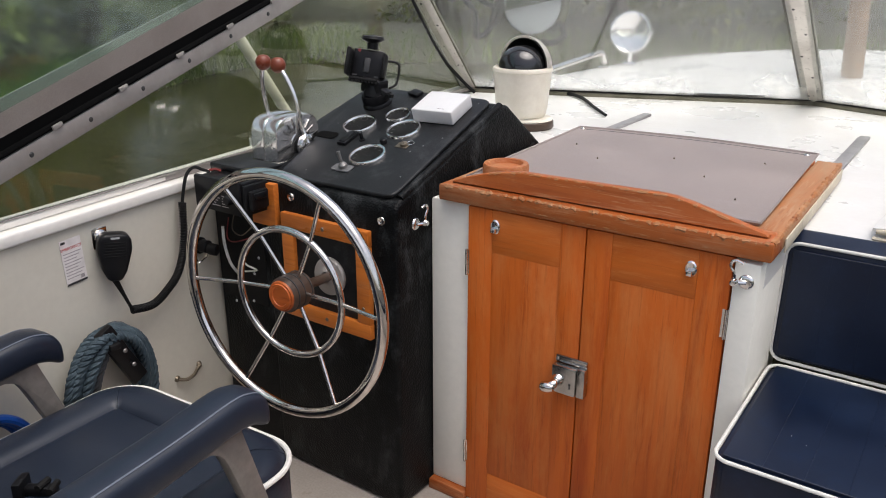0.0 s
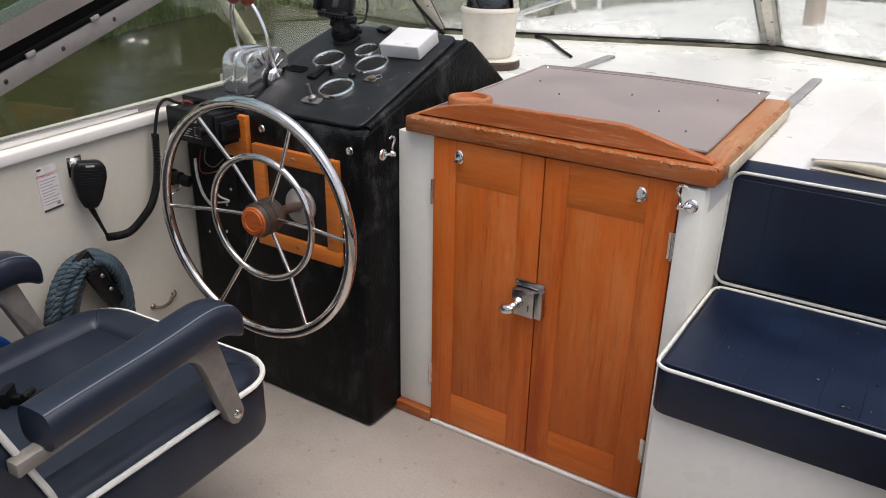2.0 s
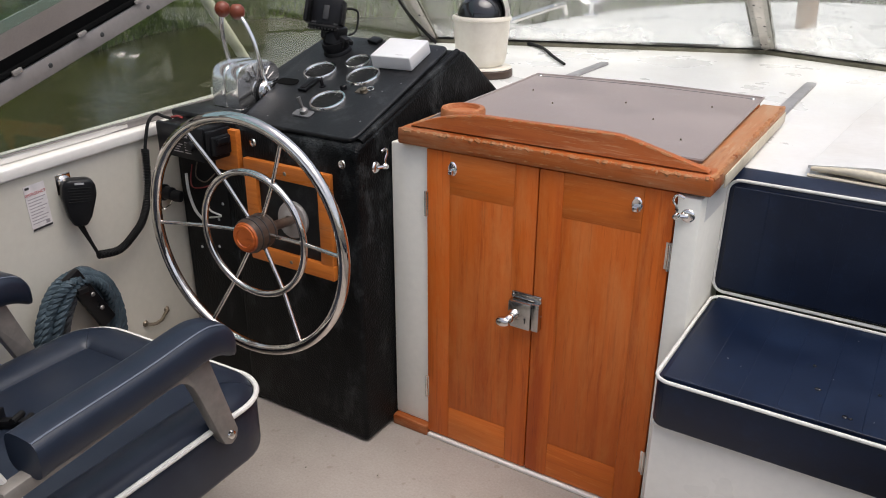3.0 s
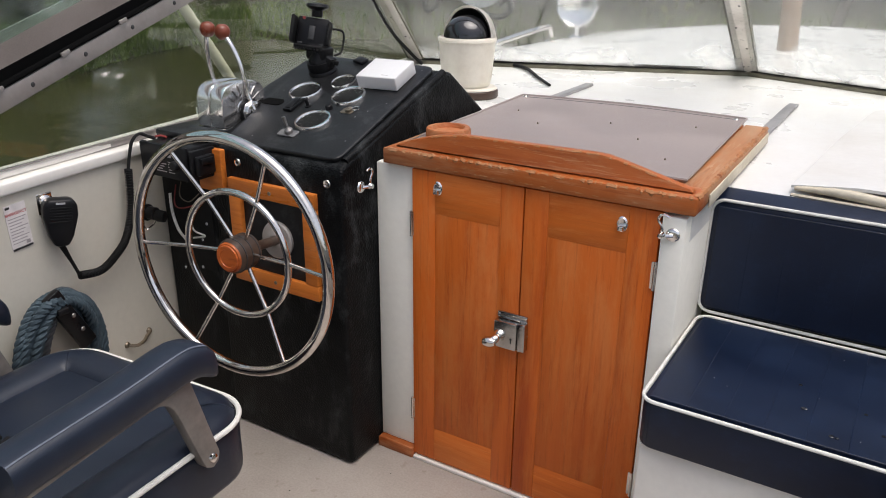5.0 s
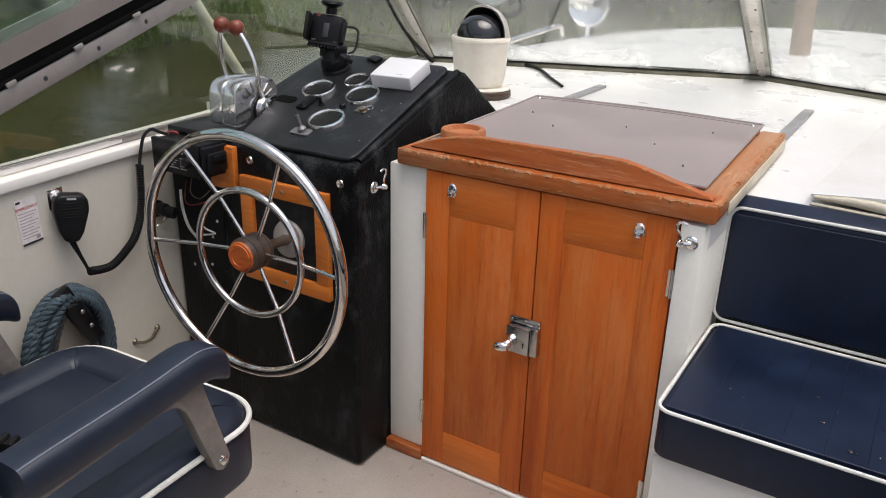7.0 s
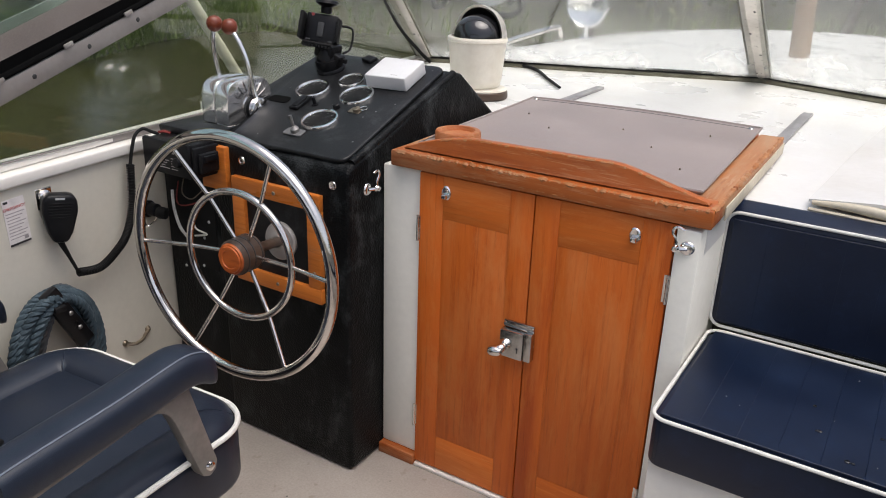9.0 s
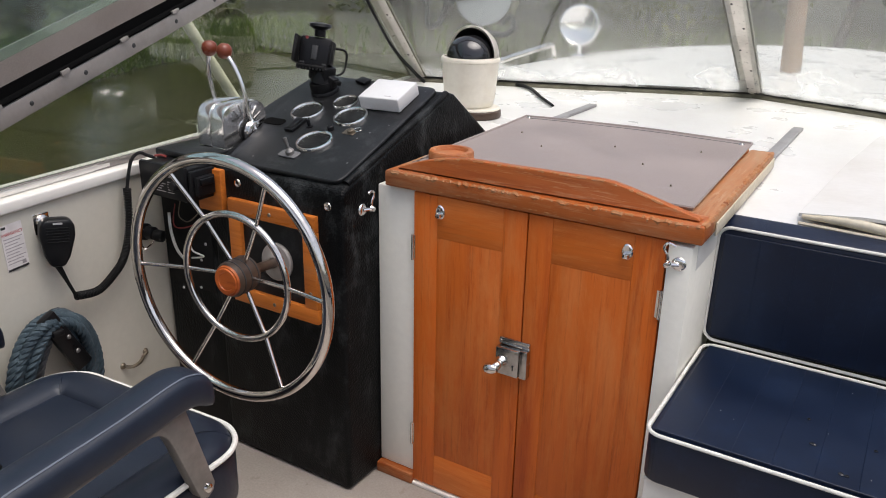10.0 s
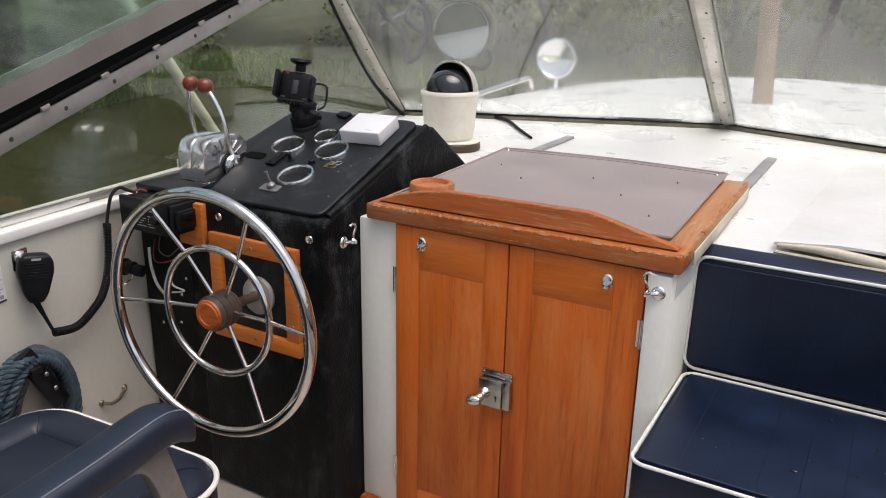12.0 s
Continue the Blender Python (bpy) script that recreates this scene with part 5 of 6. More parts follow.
tube(bm, bezier([(wall_x(1.2) + 0.01, 1.190, 0.560), (wall_x(1.2) + 0.02, 1.192, 0.545), (wall_x(1.2) + 0.02, 1.200, 0.528), (wall_x(1.2) + 0.03, 1.215, 0.540), (wall_x(1.2) + 0.036, 1.22, 0.556)], 5), 0.0024, 6)
part("chain", bm, STEEL, so)

# blue hose with its strap, behind the helm seat
bl = thing("blue_hose_coil", "coil of bright blue hose strapped to the cockpit side", "hose", (wall_x(0.62) + 0.03, 0.62, 0.36))
for i in range(3):
    bm = bmesh.new()
    pts = []
    for j in range(60):
        a = 2 * math.pi * j / 60
        y = 0.610 + (0.085 + 0.008 * i) * math.sin(a)
        pts.append((wall_x(y) + 0.018 + 0.013 * i, y, 0.300 + (0.105 + 0.006 * i) * math.cos(a)))
    tube(bm, pts, 0.0085, 8, closed=True)
    part("hose_loop", bm, BLUE, bl)
bh2 = thing("hose_hook", "black plastic hose hook with screws on the cockpit side", "hook", (wall_x(0.6), 0.6, 0.38))
bm = bmesh.new()
bar(bm, (wall_x(0.6) + 0.010, 0.585, 0.420), (wall_x(0.6) + 0.010, 0.615, 0.330), 0.030, 0.016, (1, 0, 0), 0.004)
bar(bm, (wall_x(0.6) + 0.010, 0.586, 0.395), (wall_x(0.6) + 0.075, 0.586, 0.390), 0.022, 0.014, (0, 0, 1), 0.004)
part("bracket", bm, PLASTIC_BLACK, bh2)
for y, z in ((0.594, 0.385), (0.608, 0.350), (0.640, 0.372), (0.646, 0.335)):
    bm = bmesh.new()
    lathe(bm, [(0, 0.003), (0.004, 0.0025), (0.0055, 0)], facing((wall_x(y) + (0.018 if y < 0.62 else 0), y, z), (1, 0.13, 0)), 10)
    part("screw", bm, GREY_METAL, bh2)

# ---- things on the console and the deck ----
wb = thing("white_box", "small white plastic box lying on the instrument panel", "electronics box", (-1.04, 1.65, 0.88))
bm = bmesh.new()
m = on_top(-1.019, 1.616, 0.0105) @ Matrix.Rotation(radians(2.5), 4, "Z")
box(bm, -0.056, 0.056, -0.0475, 0.0475, 0.0, 0.034, 0.0035, 3, m)
case = part("case", bm, PLASTIC, wb)
bm = bmesh.new()
box(bm, 0.012, 0.030, -0.036, -0.0345, 0.0340, 0.0344, 0, 1, m)
part("mark_bar", bm, INK_GREY, case)
bm = bmesh.new()
box(bm, -0.018, 0.018, -0.013, 0.013, 0.0, 0.009, 0.003, 2, on_top(-1.153, 1.688, 0.0105) @ Matrix.Rotation(radians(-15), 4, "Z"))
solid("small_black_box", bm, PLASTIC_BLACK, "small black plastic block on the instrument panel", "electronics box")

ph = thing("device_mount", "black adjustable device mount standing on the console", "device mount", (-1.223, 1.625, 0.87))
m = on_top(-1.229, 1.626, 0.008)
bm = bmesh.new()
lathe(bm, [(0.037, 0.0), (0.037, 0.007), (0.034, 0.011), (0.036, 0.024), (0.034, 0.034), (0, 0.036)], m, 28)
part("suction_base", bm, PLASTIC_BLACK, ph)
bm = bmesh.new()
base = m @ Vector((0, 0, 0.028))
neck = base + Vector((0.004, 0.0, 0.026))
tube(bm, [base, base.lerp(neck, 0.5), neck], 0.018, 14, radii=[0.031, 0.029, 0.024])
box(bm, -0.032, 0.026, -0.022, 0.022, -0.020, 0.020, 0.007, 2, Matrix.Translation(neck - Vector((0.002, 0, 0.004))) @ Matrix.Rotation(radians(12), 4, "Y"))
box(bm, -0.010, 0.040, -0.012, 0.012, -0.012, 0.014, 0.004, 2, Matrix.Translation(neck - Vector((0, 0, 0.012))) @ Matrix.Rotation(radians(25), 4, "Y"))
part("stem", bm, PLASTIC_BLACK, ph)
hm = Matrix.Translation(neck + Vector((-0.026, 0.0, 0.046))) @ Matrix.Rotation(radians(28), 4, "Z") @ Matrix.Rotation(radians(-18), 4, "X") @ Matrix.Rotation(radians(7), 4, "Y")
bm = bmesh.new()
box(bm, -0.040, 0.040, -0.006, 0.012, -0.036, 0.038, 0.006, 2, hm)
clamp = part("cradle", bm, PLASTIC_BLACK, ph)
bm = bmesh.new()
box(bm, -0.050, -0.0405, -0.034, 0.012, -0.034, 0.034, 0.004, 2, hm)
box(bm, 0.0405, 0.048, -0.020, 0.012, -0.030, 0.030, 0.003, 2, hm)
box(bm, -0.036, 0.036, -0.030, -0.007, -0.044, -0.0365, 0.003, 2, hm)
for i in range(9):
    box(bm, -0.036 + 0.0085 * i, -0.031 + 0.0085 * i, -0.031, -0.012, -0.049, -0.044, 0, 1, hm)
part("jaw", bm, RUBBER, clamp)
bm = bmesh.new()
box(bm, -0.008, 0.008, -0.0085, -0.0065, -0.020, 0.016, 0.002, 2, hm)
for x in (-0.028, 0.028):
    box(bm, x - 0.006, x + 0.006, -0.0085, -0.0065, -0.032, -0.027, 0.001, 1, hm)
part("slot", bm, INK_DARK, clamp)
bm = bmesh.new()
lathe(bm, [(0, 0.0012), (0.0042, 0.001), (0.0042, 0)], hm @ facing((-0.024, -0.006, 0.033), (0, -1, 0)), 12)
part("red_button", bm, RED, clamp, "small dull red button")
bm = bmesh.new()
tp = hm @ Vector((0.006, 0.0, 0.046))
lathe(bm, [(0.014, -0.006), (0.014, 0.010), (0.026, 0.016), (0.029, 0.020), (0.026, 0.026), (0, 0.029)], facing(tp, (0.05, 0.1, 1)), 20)
part("top_clamp", bm, PLASTIC_BLACK, clamp)
bm = bmesh.new()
tube(bm, bezier([hm @ Vector((0.045, 0.014, 0.018)), hm @ Vector((0.072, 0.03, 0.016)), hm @ Vector((0.074, 0.03, -0.03)), neck + Vector((0.035, 0.01, -0.008))], 6), 0.0028, 8)
tube(bm, bezier([base + Vector((0.03, 0, 0.0)), base + Vector((0.05, -0.012, 0.006)), base + Vector((0.066, -0.02, 0.006))], 5), 0.0022, 6)
lathe(bm, [(0, 0), (0.006, 0.001), (0.006, 0.010), (0, 0.012)], facing(base + Vector((0.066, -0.02, 0.0)), (0.3, 0, 1)), 10)
part("lead", bm, RUBBER, ph)

# domed camera housing on the deck
cc = Vector((-1.148, 2.225, DECK_Z))
cctv = thing("dome_camera", "cream round dome camera with smoked dome and white hood", "camera housing", cc)
bm = bmesh.new()
lathe(bm, [(0, 0.001), (0.078, 0.001), (0.081, 0.006), (0.080, 0.022), (0.076, 0.026), (0, 0.026)], Matrix.Translation(cc + Vector((0.018, 0.010, 0))), 30)
part("wooden_base", bm, WOOD_HUB, cctv, "brown wooden base ring")
bm = bmesh.new()
lathe(bm, [(0, 0.0262), (0.079, 0.0262), (0.079, 0.030), (0.074, 0.033), (0, 0.033)], Matrix.Translation(cc + Vector((0.016, 0.009, 0))), 30)
part("base_cap", bm, CREAM, cctv)
bm = bmesh.new()
lathe(bm, [(0, 0.027), (0.074, 0.027), (0.074, 0.032), (0.068, 0.036), (0.075, 0.042), (0.080, 0.064), (0.0885, 0.166), (0.0905, 0.176), (0.0905, 0.182), (0.080, 0.184), (0, 0.184)], Matrix.Translation(cc), 36)
pot = part("pot", bm, CREAM, cctv)
bm = bmesh.new()
lathe(bm, [(0.0895, 0.172), (0.0925, 0.175), (0.0925, 0.182), (0.0895, 0.186), (0.083, 0.1865)], Matrix.Translation(cc), 36)
part("rim", bm, CREAM, cctv)
bm = bmesh.new()
lathe(bm, [(0.075 * math.cos(a), 0.186 + 0.066 * math.sin(a)) for a in (math.pi / 2 * i / 10 for i in range(11))], Matrix.Translation(cc), 32)
part("dome", bm, DOME, cctv, "smoked black dome")
# the hood: a half shell over the far side of the dome
HOOD0 = -6
bm = bmesh.new()
rings = []
for i in range(10):
    th = math.pi / 2 * i / 9 * 0.98
    rings.append([])
    for j in range(25):
        a = radians(HOOD0 + 180 * j / 24)
        rings[-1].append(bm.verts.new(cc + Vector((0.0885 * math.cos(th) * math.cos(a), 0.0885 * math.cos(th) * math.sin(a), 0.187 + 0.092 * math.sin(th)))))
for a, b in zip(rings, rings[1:]):
    for j in range(24):
        bm.faces.new((a[j], a[j + 1], b[j + 1], b[j]))
ext = bmesh.ops.solidify(bm, geom=bm.faces[:], thickness=0.006)
part("hood", bm, GELCOAT, cctv, "white half-shell hood")
bm = bmesh.new()
rings = []
for i in range(10):
    th = math.pi / 2 * i / 9 * 0.98
    rings.append([bm.verts.new(cc + Vector((0.0805 * math.cos(th) * math.cos(a), 0.0805 * math.cos(th) * math.sin(a), 0.187 + 0.0845 * math.sin(th)))) for a in (radians(HOOD0 + 2 + 176 * j / 24) for j in range(25))])
for a, b in zip(rings, rings[1:]):
    for j in range(24):
        bm.faces.new((a[j], a[j + 1], b[j + 1], b[j]))
part("hood_lining", bm, RUBBER, cctv, "black lining of the hood")
for a in (-70, -20, 40):
    bm = bmesh.new()
    lathe(bm, [(0, 0.003), (0.004, 0.002), (0.005, 0)], facing(cc + Vector((0.072 * math.cos(radians(a)), 0.072 * math.sin(radians(a)), 0.048)), (math.cos(radians(a)), math.sin(radians(a)), 0)), 10)
    part("screw", bm, BRASS, pot)
bm = bmesh.new()
tube(bm, bezier([(-1.376, 2.870, DECK_Z + 0.009), (-1.321, 2.885, DECK_Z + 0.009), (-1.217, 2.812, DECK_Z + 0.009), (-1.096, 2.655, DECK_Z + 0.008), (-0.999, 2.538, DECK_Z + 0.006)], 8), 0.007, 10, radii=[0.0078 - 0.0001 * i for i in range(33)])
solid("hose_end", bm, RUBBER, "short length of black hose lying on the deck", "hose")

# folded cloth on the deck, with a rolled near edge
bm = bmesh.new()


def cloth_left(y):
    return -0.085 + 0.075 * ((y - 1.66) / 1.0) ** 1.5 if y > 1.66 else -0.085


grid = []
for i in range(27):
    y = 1.655 + 1.17 * i / 26
    x0 = cloth_left(y) + (0.18 * max(0, (y - 2.62) / 0.2) ** 2)
    grid.append([])
    for j in range(19):
        s = j / 18
        x = x0 + (0.60 - x0) * s
        yy = y - 0.05 * s * (1 - i / 26)
        h = 0.010 + 0.026 * math.exp(-((i / 26) / 0.10) ** 2) * (0.4 + 0.6 * s) + 0.005 * noise.noise(Vector((x * 6, yy * 4, 1))) + 0.010 * min(1, s * 6)
        grid[-1].append(bm.verts.new((x, yy, DECK_Z + h)))
for a, b in zip(grid, grid[1:]):
    for j in range(18):
        bm.faces.new((a[j], a[j + 1], b[j + 1], b[j]))
ext = bmesh.ops.extrude_face_region(bm, geom=bm.faces[:])
for v in [g for g in ext["geom"] if isinstance(g, bmesh.types.BMVert)]:
    v.co.z = max(v.co.z - 0.006, DECK_Z + 0.0006)
cloth = thing("folded_cloth", "off-white folded canvas sheet lying on the deck", "cloth", (0.2, 2.0, DECK_Z))
part("sheet", bm, CLOTH, cloth)
bm = bmesh.new()
edge = [(-0.078 + 0.70 * i / 20, 1.652 - 0.055 * i / 20, DECK_Z + 0.017 + 0.004 * math.sin(i * 0.7)) for i in range(21)]
tube(bm, edge, 0.010, 10, radii=[0.004 + 0.006 * min(1, i / 3) for i in range(21)])
tube(bm, [(x - 0.004, y - 0.010, DECK_Z + 0.006) for x, y, z in edge], 0.0035, 6)
part("rolled_edge", bm, CLOTH_EDGE, cloth, "yellowed rolled edge")

# ---- bench to starboard ----
BX0, BX1, BY0, BY1 = -0.204, 0.545, 1.182, 1.560
bm = bmesh.new()
box(bm, BX0 + 0.002, BX1, BY0 + 0.016, 1.60, 0.0, 0.3845, 0.006)
solid("bench_base", bm, GELCOAT, "white moulded base of the corner bench", "bench", "structure")
q = random.Random(12)
bm = bmesh.new()
lip = [Vector((BX0 + 0.004 + 0.012 * i, BY0 + 0.015, 0.3825)) for i in range(62)]
tube(bm, lip, 0.003, 6, radii=[0.0022 + 0.0020 * q.random() for _ in lip])
solid("trim_bench", bm, PIPING, "ragged white edge of the bench base", "trim", "structure")


def cushion(name, label, x0, x1, y0, y1, z0, z1, channels, along):
    """A boxed seat cushion with sewn channels and white piping round its top edge."""
    c = thing(name, label, "cushion", ((x0 + x1) / 2, (y0 + y1) / 2, z0), "bench cushions")
    b1 = bmesh.new()
    prism(b1, rounded(x0, x1, y0, y1, 0.026), "z", z0, z1 - 0.006, 0.007, 2)
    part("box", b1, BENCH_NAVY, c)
    i0, i1, j0, j1 = x0 + 0.012, x1 - 0.012, y0 + 0.012, y1 - 0.012
    for i in range(channels):
        b1 = bmesh.new()
        if along == "y":
            s = (i1 - i0) / channels
            box(b1, i0 + s * i - 0.0003, i0 + s * (i + 1) + 0.0003, j0, j1, z1 - 0.016, z1 + 0.001, 0.0013, 2)
        else:
            s = (j1 - j0) / channels
            box(b1, i0, i1, j0 + s * i - 0.0003, j0 + s * (i + 1) + 0.0003, z1 - 0.016, z1 + 0.001, 0.0013, 2)
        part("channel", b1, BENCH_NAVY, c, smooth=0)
    b1 = bmesh.new()
    tube(b1, [(x, y, z1 - 0.003) for x, y in rounded(x0 - 0.001, x1 + 0.001, y0 - 0.001, y1 + 0.001, 0.027)], 0.0034, 8, closed=True)
    part("piping", b1, PIPING, c, "white piping")
    return c


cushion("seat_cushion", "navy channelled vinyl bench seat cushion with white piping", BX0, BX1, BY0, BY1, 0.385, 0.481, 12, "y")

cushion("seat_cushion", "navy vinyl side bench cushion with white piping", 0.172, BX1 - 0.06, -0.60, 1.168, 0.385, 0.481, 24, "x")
bm = bmesh.new()
box(bm, 0.188, BX1 - 0.04, -0.60, BY0 + 0.0155, 0.0, 0.3845, 0.006)
solid("side_bench_base", bm, GELCOAT, "white moulded base of the side bench", "bench", "structure")

bc = thing("back_cushion", "navy channelled vinyl backrest with white piping", "cushion", (0.2, 1.6, 0.49), group="bench cushions")
lean = Matrix.Translation((0, 1.562, 0.488)) @ Matrix.Rotation(radians(-3), 4, "X")
W0, W1, HB = BX0 - 0.006, BX1, 0.234
bm = bmesh.new()
prism(bm, [(0.004, 0.004), (0.066, 0.0), (0.070, HB + 0.012), (0.055, HB + 0.017), (0.012, HB + 0.004), (0.004, HB - 0.006)], "x", W0 + 0.001, W1, 0.005, 2, lean)
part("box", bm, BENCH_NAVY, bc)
s = (W1 - W0 - 0.024) / 11
for i in range(11):
    bm = bmesh.new()
    box(bm, W0 + 0.012 + s * i - 0.0003, W0 + 0.012 + s * (i + 1) + 0.0003, -0.001, 0.014, 0.012, HB - 0.012, 0.0006, 1, lean)
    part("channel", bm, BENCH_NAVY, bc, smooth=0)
bm = bmesh.new()
tube(bm, [lean @ Vector((x, 0.004, z)) for x, z in rounded(W0 - 0.001, W1 + 0.001, -0.001, HB + 0.001, 0.023)], 0.0034, 8, closed=True)
part("piping", bm, PIPING, bc, "white piping")
# drops and crumbs on the seat
rd = random.Random(9)
bm = bmesh.new()
for _ in range(9):
    x, y, r = rd.uniform(-0.16, 0.30), rd.uniform(1.22, 1.52), rd.uniform(0.0006, 0.0012)
    lathe(bm, [(0, 0.0012), (r * 0.7, 0.0009), (r, 0)], Matrix.Translation((x, y, 0.4832)), 8)
solid("crumbs", bm, CLOTH_EDGE, "scattered pale crumbs on the bench seat", "crumbs", "stuff")
bm = bmesh.new()
for _ in range(7):
    x, y, r = rd.uniform(0.0, 0.17), rd.uniform(1.22, 1.46), rd.uniform(0.003, 0.0065)
    lathe(bm, [(0, 0.0016), (r * 0.7, 0.0013), (r, 0)], Matrix.Translation((x, y, 0.4832)) @ Matrix.Diagonal((1, rd.uniform(0.5, 1), 1, 1)), 10)
solid("rain_drops", bm, DOME, "dark rain drops standing on the bench seat", "drops", "stuff")
bm = bmesh.new()
for _ in range(48):
    x, y, r = rd.uniform(-1.0, 0.1), rd.uniform(0.3, 1.36), rd.uniform(0.0008, 0.0022)
    lathe(bm, [(0, 0.0012), (r * 0.7, 0.0009), (r, 0)], Matrix.Translation((x, y, 0.0003)) @ Matrix.Rotation(rd.uniform(0, 3), 4, "Z") @ Matrix.Diagonal((1, rd.uniform(0.4, 1), 1, 1)), 7)
solid("floor_grit", bm, BARK, "dark grit scattered on the cockpit floor", "grit", "stuff")

# ---- helm seat ----
hs = thing("helm_chair", "navy vinyl helm armchair with white piping", "chair", (-1.06, 0.63, 0))
X0, X1, Y0, Y1, ZB, ZT = -1.312, -0.812, 0.36, 0.904, 0.270, 0.408
bm = bmesh.new()
prism(bm, rounded(X0, X1, Y0, Y1, 0.085, 8), "z", ZB, ZT - 0.020, 0.016, 3)
part("seat_box", bm, NAVY, hs)
bm = bmesh.new()
out = rounded(X0 + 0.046, X1 - 0.046, Y0 + 0.046, Y1 - 0.046, 0.05, 8)
rings, seg = [], 14
for i, (x, y) in enumerate(out):
    a, b = Vector(out[i - 1]), Vector(out[(i + 1) % len(out)])
    d = (b - a).normalized()
    nrm = Vector((d.y, -d.x))
    rings.append([bm.verts.new((x + nrm.x * 0.0455 * math.cos(t), y + nrm.y * 0.0455 * math.cos(t), ZT - 0.022 + 0.026 * math.sin(t))) for t in (2 * math.pi * k / seg for k in range(seg))])
for i in range(len(rings)):
    a, b = rings[i], rings[(i + 1) % len(rings)]
    for k in range(seg):
        bm.faces.new((a[k], a[(k + 1) % seg], b[(k + 1) % seg], b[k]))
part("bolster", bm, NAVY, hs)
bm = bmesh.new()
prism(bm, rounded(X0 + 0.075, X1 - 0.075, Y0 + 0.075, Y1 - 0.075, 0.03, 5), "z", ZT - 0.04, ZT - 0.012, 0.008, 2)
part("seat_pad", bm, NAVY, hs)
bm = bmesh.new()
tube(bm, [(x, y, ZT - 0.018) for x, y in rounded(X0 - 0.001, X1 + 0.001, Y0 - 0.001, Y1 + 0.001, 0.086, 10)], 0.0052, 8, closed=True)
part("piping", bm, PIPING, hs, "white piping")
for sx, sy in ((X0, Y1), (X1, Y1)):
    bm = bmesh.new()
    ix, iy = (1 if sx == X0 else -1), -1
    tube(bm, bezier([(sx + ix * 0.094, sy + iy * 0.094, ZT - 0.014), (sx + ix * 0.072, sy + iy * 0.072, ZT + 0.0036), (sx + ix * 0.050, sy + iy * 0.050, ZT + 0.0030), (sx + ix * 0.030, sy + iy * 0.030, ZT - 0.012)], 5), 0.0012, 6)
    part("seam", bm, NAVY, hs)
bm = bmesh.new()
bl_m = Matrix.Translation((-1.06, 0.455, 0.385)) @ Matrix.Rotation(radians(20), 4, "X")
prism(bm, rounded(-0.245, 0.245, 0.0, 0.42, 0.07, 6), "y", -0.085, 0.0, 0.016, 3, bl_m)
part("backrest", bm, NAVY, hs)
bm = bmesh.new()
tube(bm, [bl_m @ Vector((x, -0.004, z)) for x, z in rounded(-0.247, 0.247, -0.002, 0.422, 0.071, 8)], 0.0052, 8, closed=True)
part("backrest_piping", bm, PIPING, hs, "white piping")
for side, xc, dy, dz in ((1, -0.800, -0.016, 0.0), (-1, -1.315, -0.030, -0.030)):
    bm = bmesh.new()
    pts = bezier([(xc, 0.440 + dy, 0.556 + dz), (xc, 0.49 + dy, 0.560 + dz), (xc, 0.62 + dy, 0.567 + dz), (xc, 0.725 + dy, 0.577 + dz), (xc, 0.762 + dy, 0.573 + dz), (xc, 0.786 + dy, 0.561 + dz), (xc, 0.802 + dy, 0.545 + dz)], 6)
    rings, seg = [], 16
    for i, p in enumerate(pts):
        t = i / (len(pts) - 1)
        k = 1.0 if t < 0.78 else math.sqrt(max(0.02, 1 - 0.97 * ((t - 0.78) / 0.22) ** 2.4))
        w, h = 0.0355 * k, 0.0305 * k
        rings.append([bm.verts.new(p + Vector((w * math.copysign(abs(math.cos(a)) ** 0.6, math.cos(a)), 0, h * math.copysign(abs(math.sin(a)) ** 0.6, math.sin(a))))) for a in (2 * math.pi * k / seg for k in range(seg))])
    tip = pts[-1] + Vector((0, 0.001, -0.001))
    rings.append([bm.verts.new(tip + Vector((0.003 * math.cos(a), 0, 0.003 * math.sin(a)))) for a in (2 * math.pi * k / seg for k in range(seg))])
    for a, b in zip(rings, rings[1:]):
        for k in range(seg):
            bm.faces.new((a[k], a[(k + 1) % seg], b[(k + 1) % seg], b[k]))
    bm.faces.new(rings[0])
    bm.faces.new(rings[-1])
    arm = part("armrest", bm, NAVY, hs)
    bm = bmesh.new()
    for dx in ((-0.023, 0.023) if side < 0 else (0.024,)):
        tube(bm, [p + Vector((dx, 0, 0.0279)) for p in pts[:-8]], 0.0014, 5)
    part("stitching", bm, THREAD, arm)
    bm = bmesh.new()
    prism(bm, [(y + dy, z + dz * (z - 0.35) / 0.2) for y, z in ((0.40, 0.527), (0.40, 0.505), (0.67, 0.528), (0.690, 0.527), (0.704, 0.520), (0.714, 0.508), (0.722, 0.490), (0.760, 0.378), (0.766, 0.365), (0.780, 0.357), (0.794, 0.364), (0.798, 0.380), (0.752, 0.545), (0.70, 0.547))], "x", xc - 0.012 - side * 0.002, xc + 0.012 - side * 0.002, 0.003, 2)
    part("bracket", bm, ARM_METAL, arm, "dull grey-brown cast arm bracket")
    bm = bmesh.new()
    lathe(bm, [(0, 0.006), (0.004, 0.006), (0.0075, 0.004), (0.009, 0)], facing((xc + side * 0.010, 0.780 + dy, 0.378), (side, 0, 0)), 14)
    tube(bm, [(xc - side * 0.02, 0.780 + dy, 0.378), (xc + side * 0.009, 0.780 + dy, 0.378)], 0.006, 8)
    part("bolt", bm, STEEL, arm)
bm = bmesh.new()
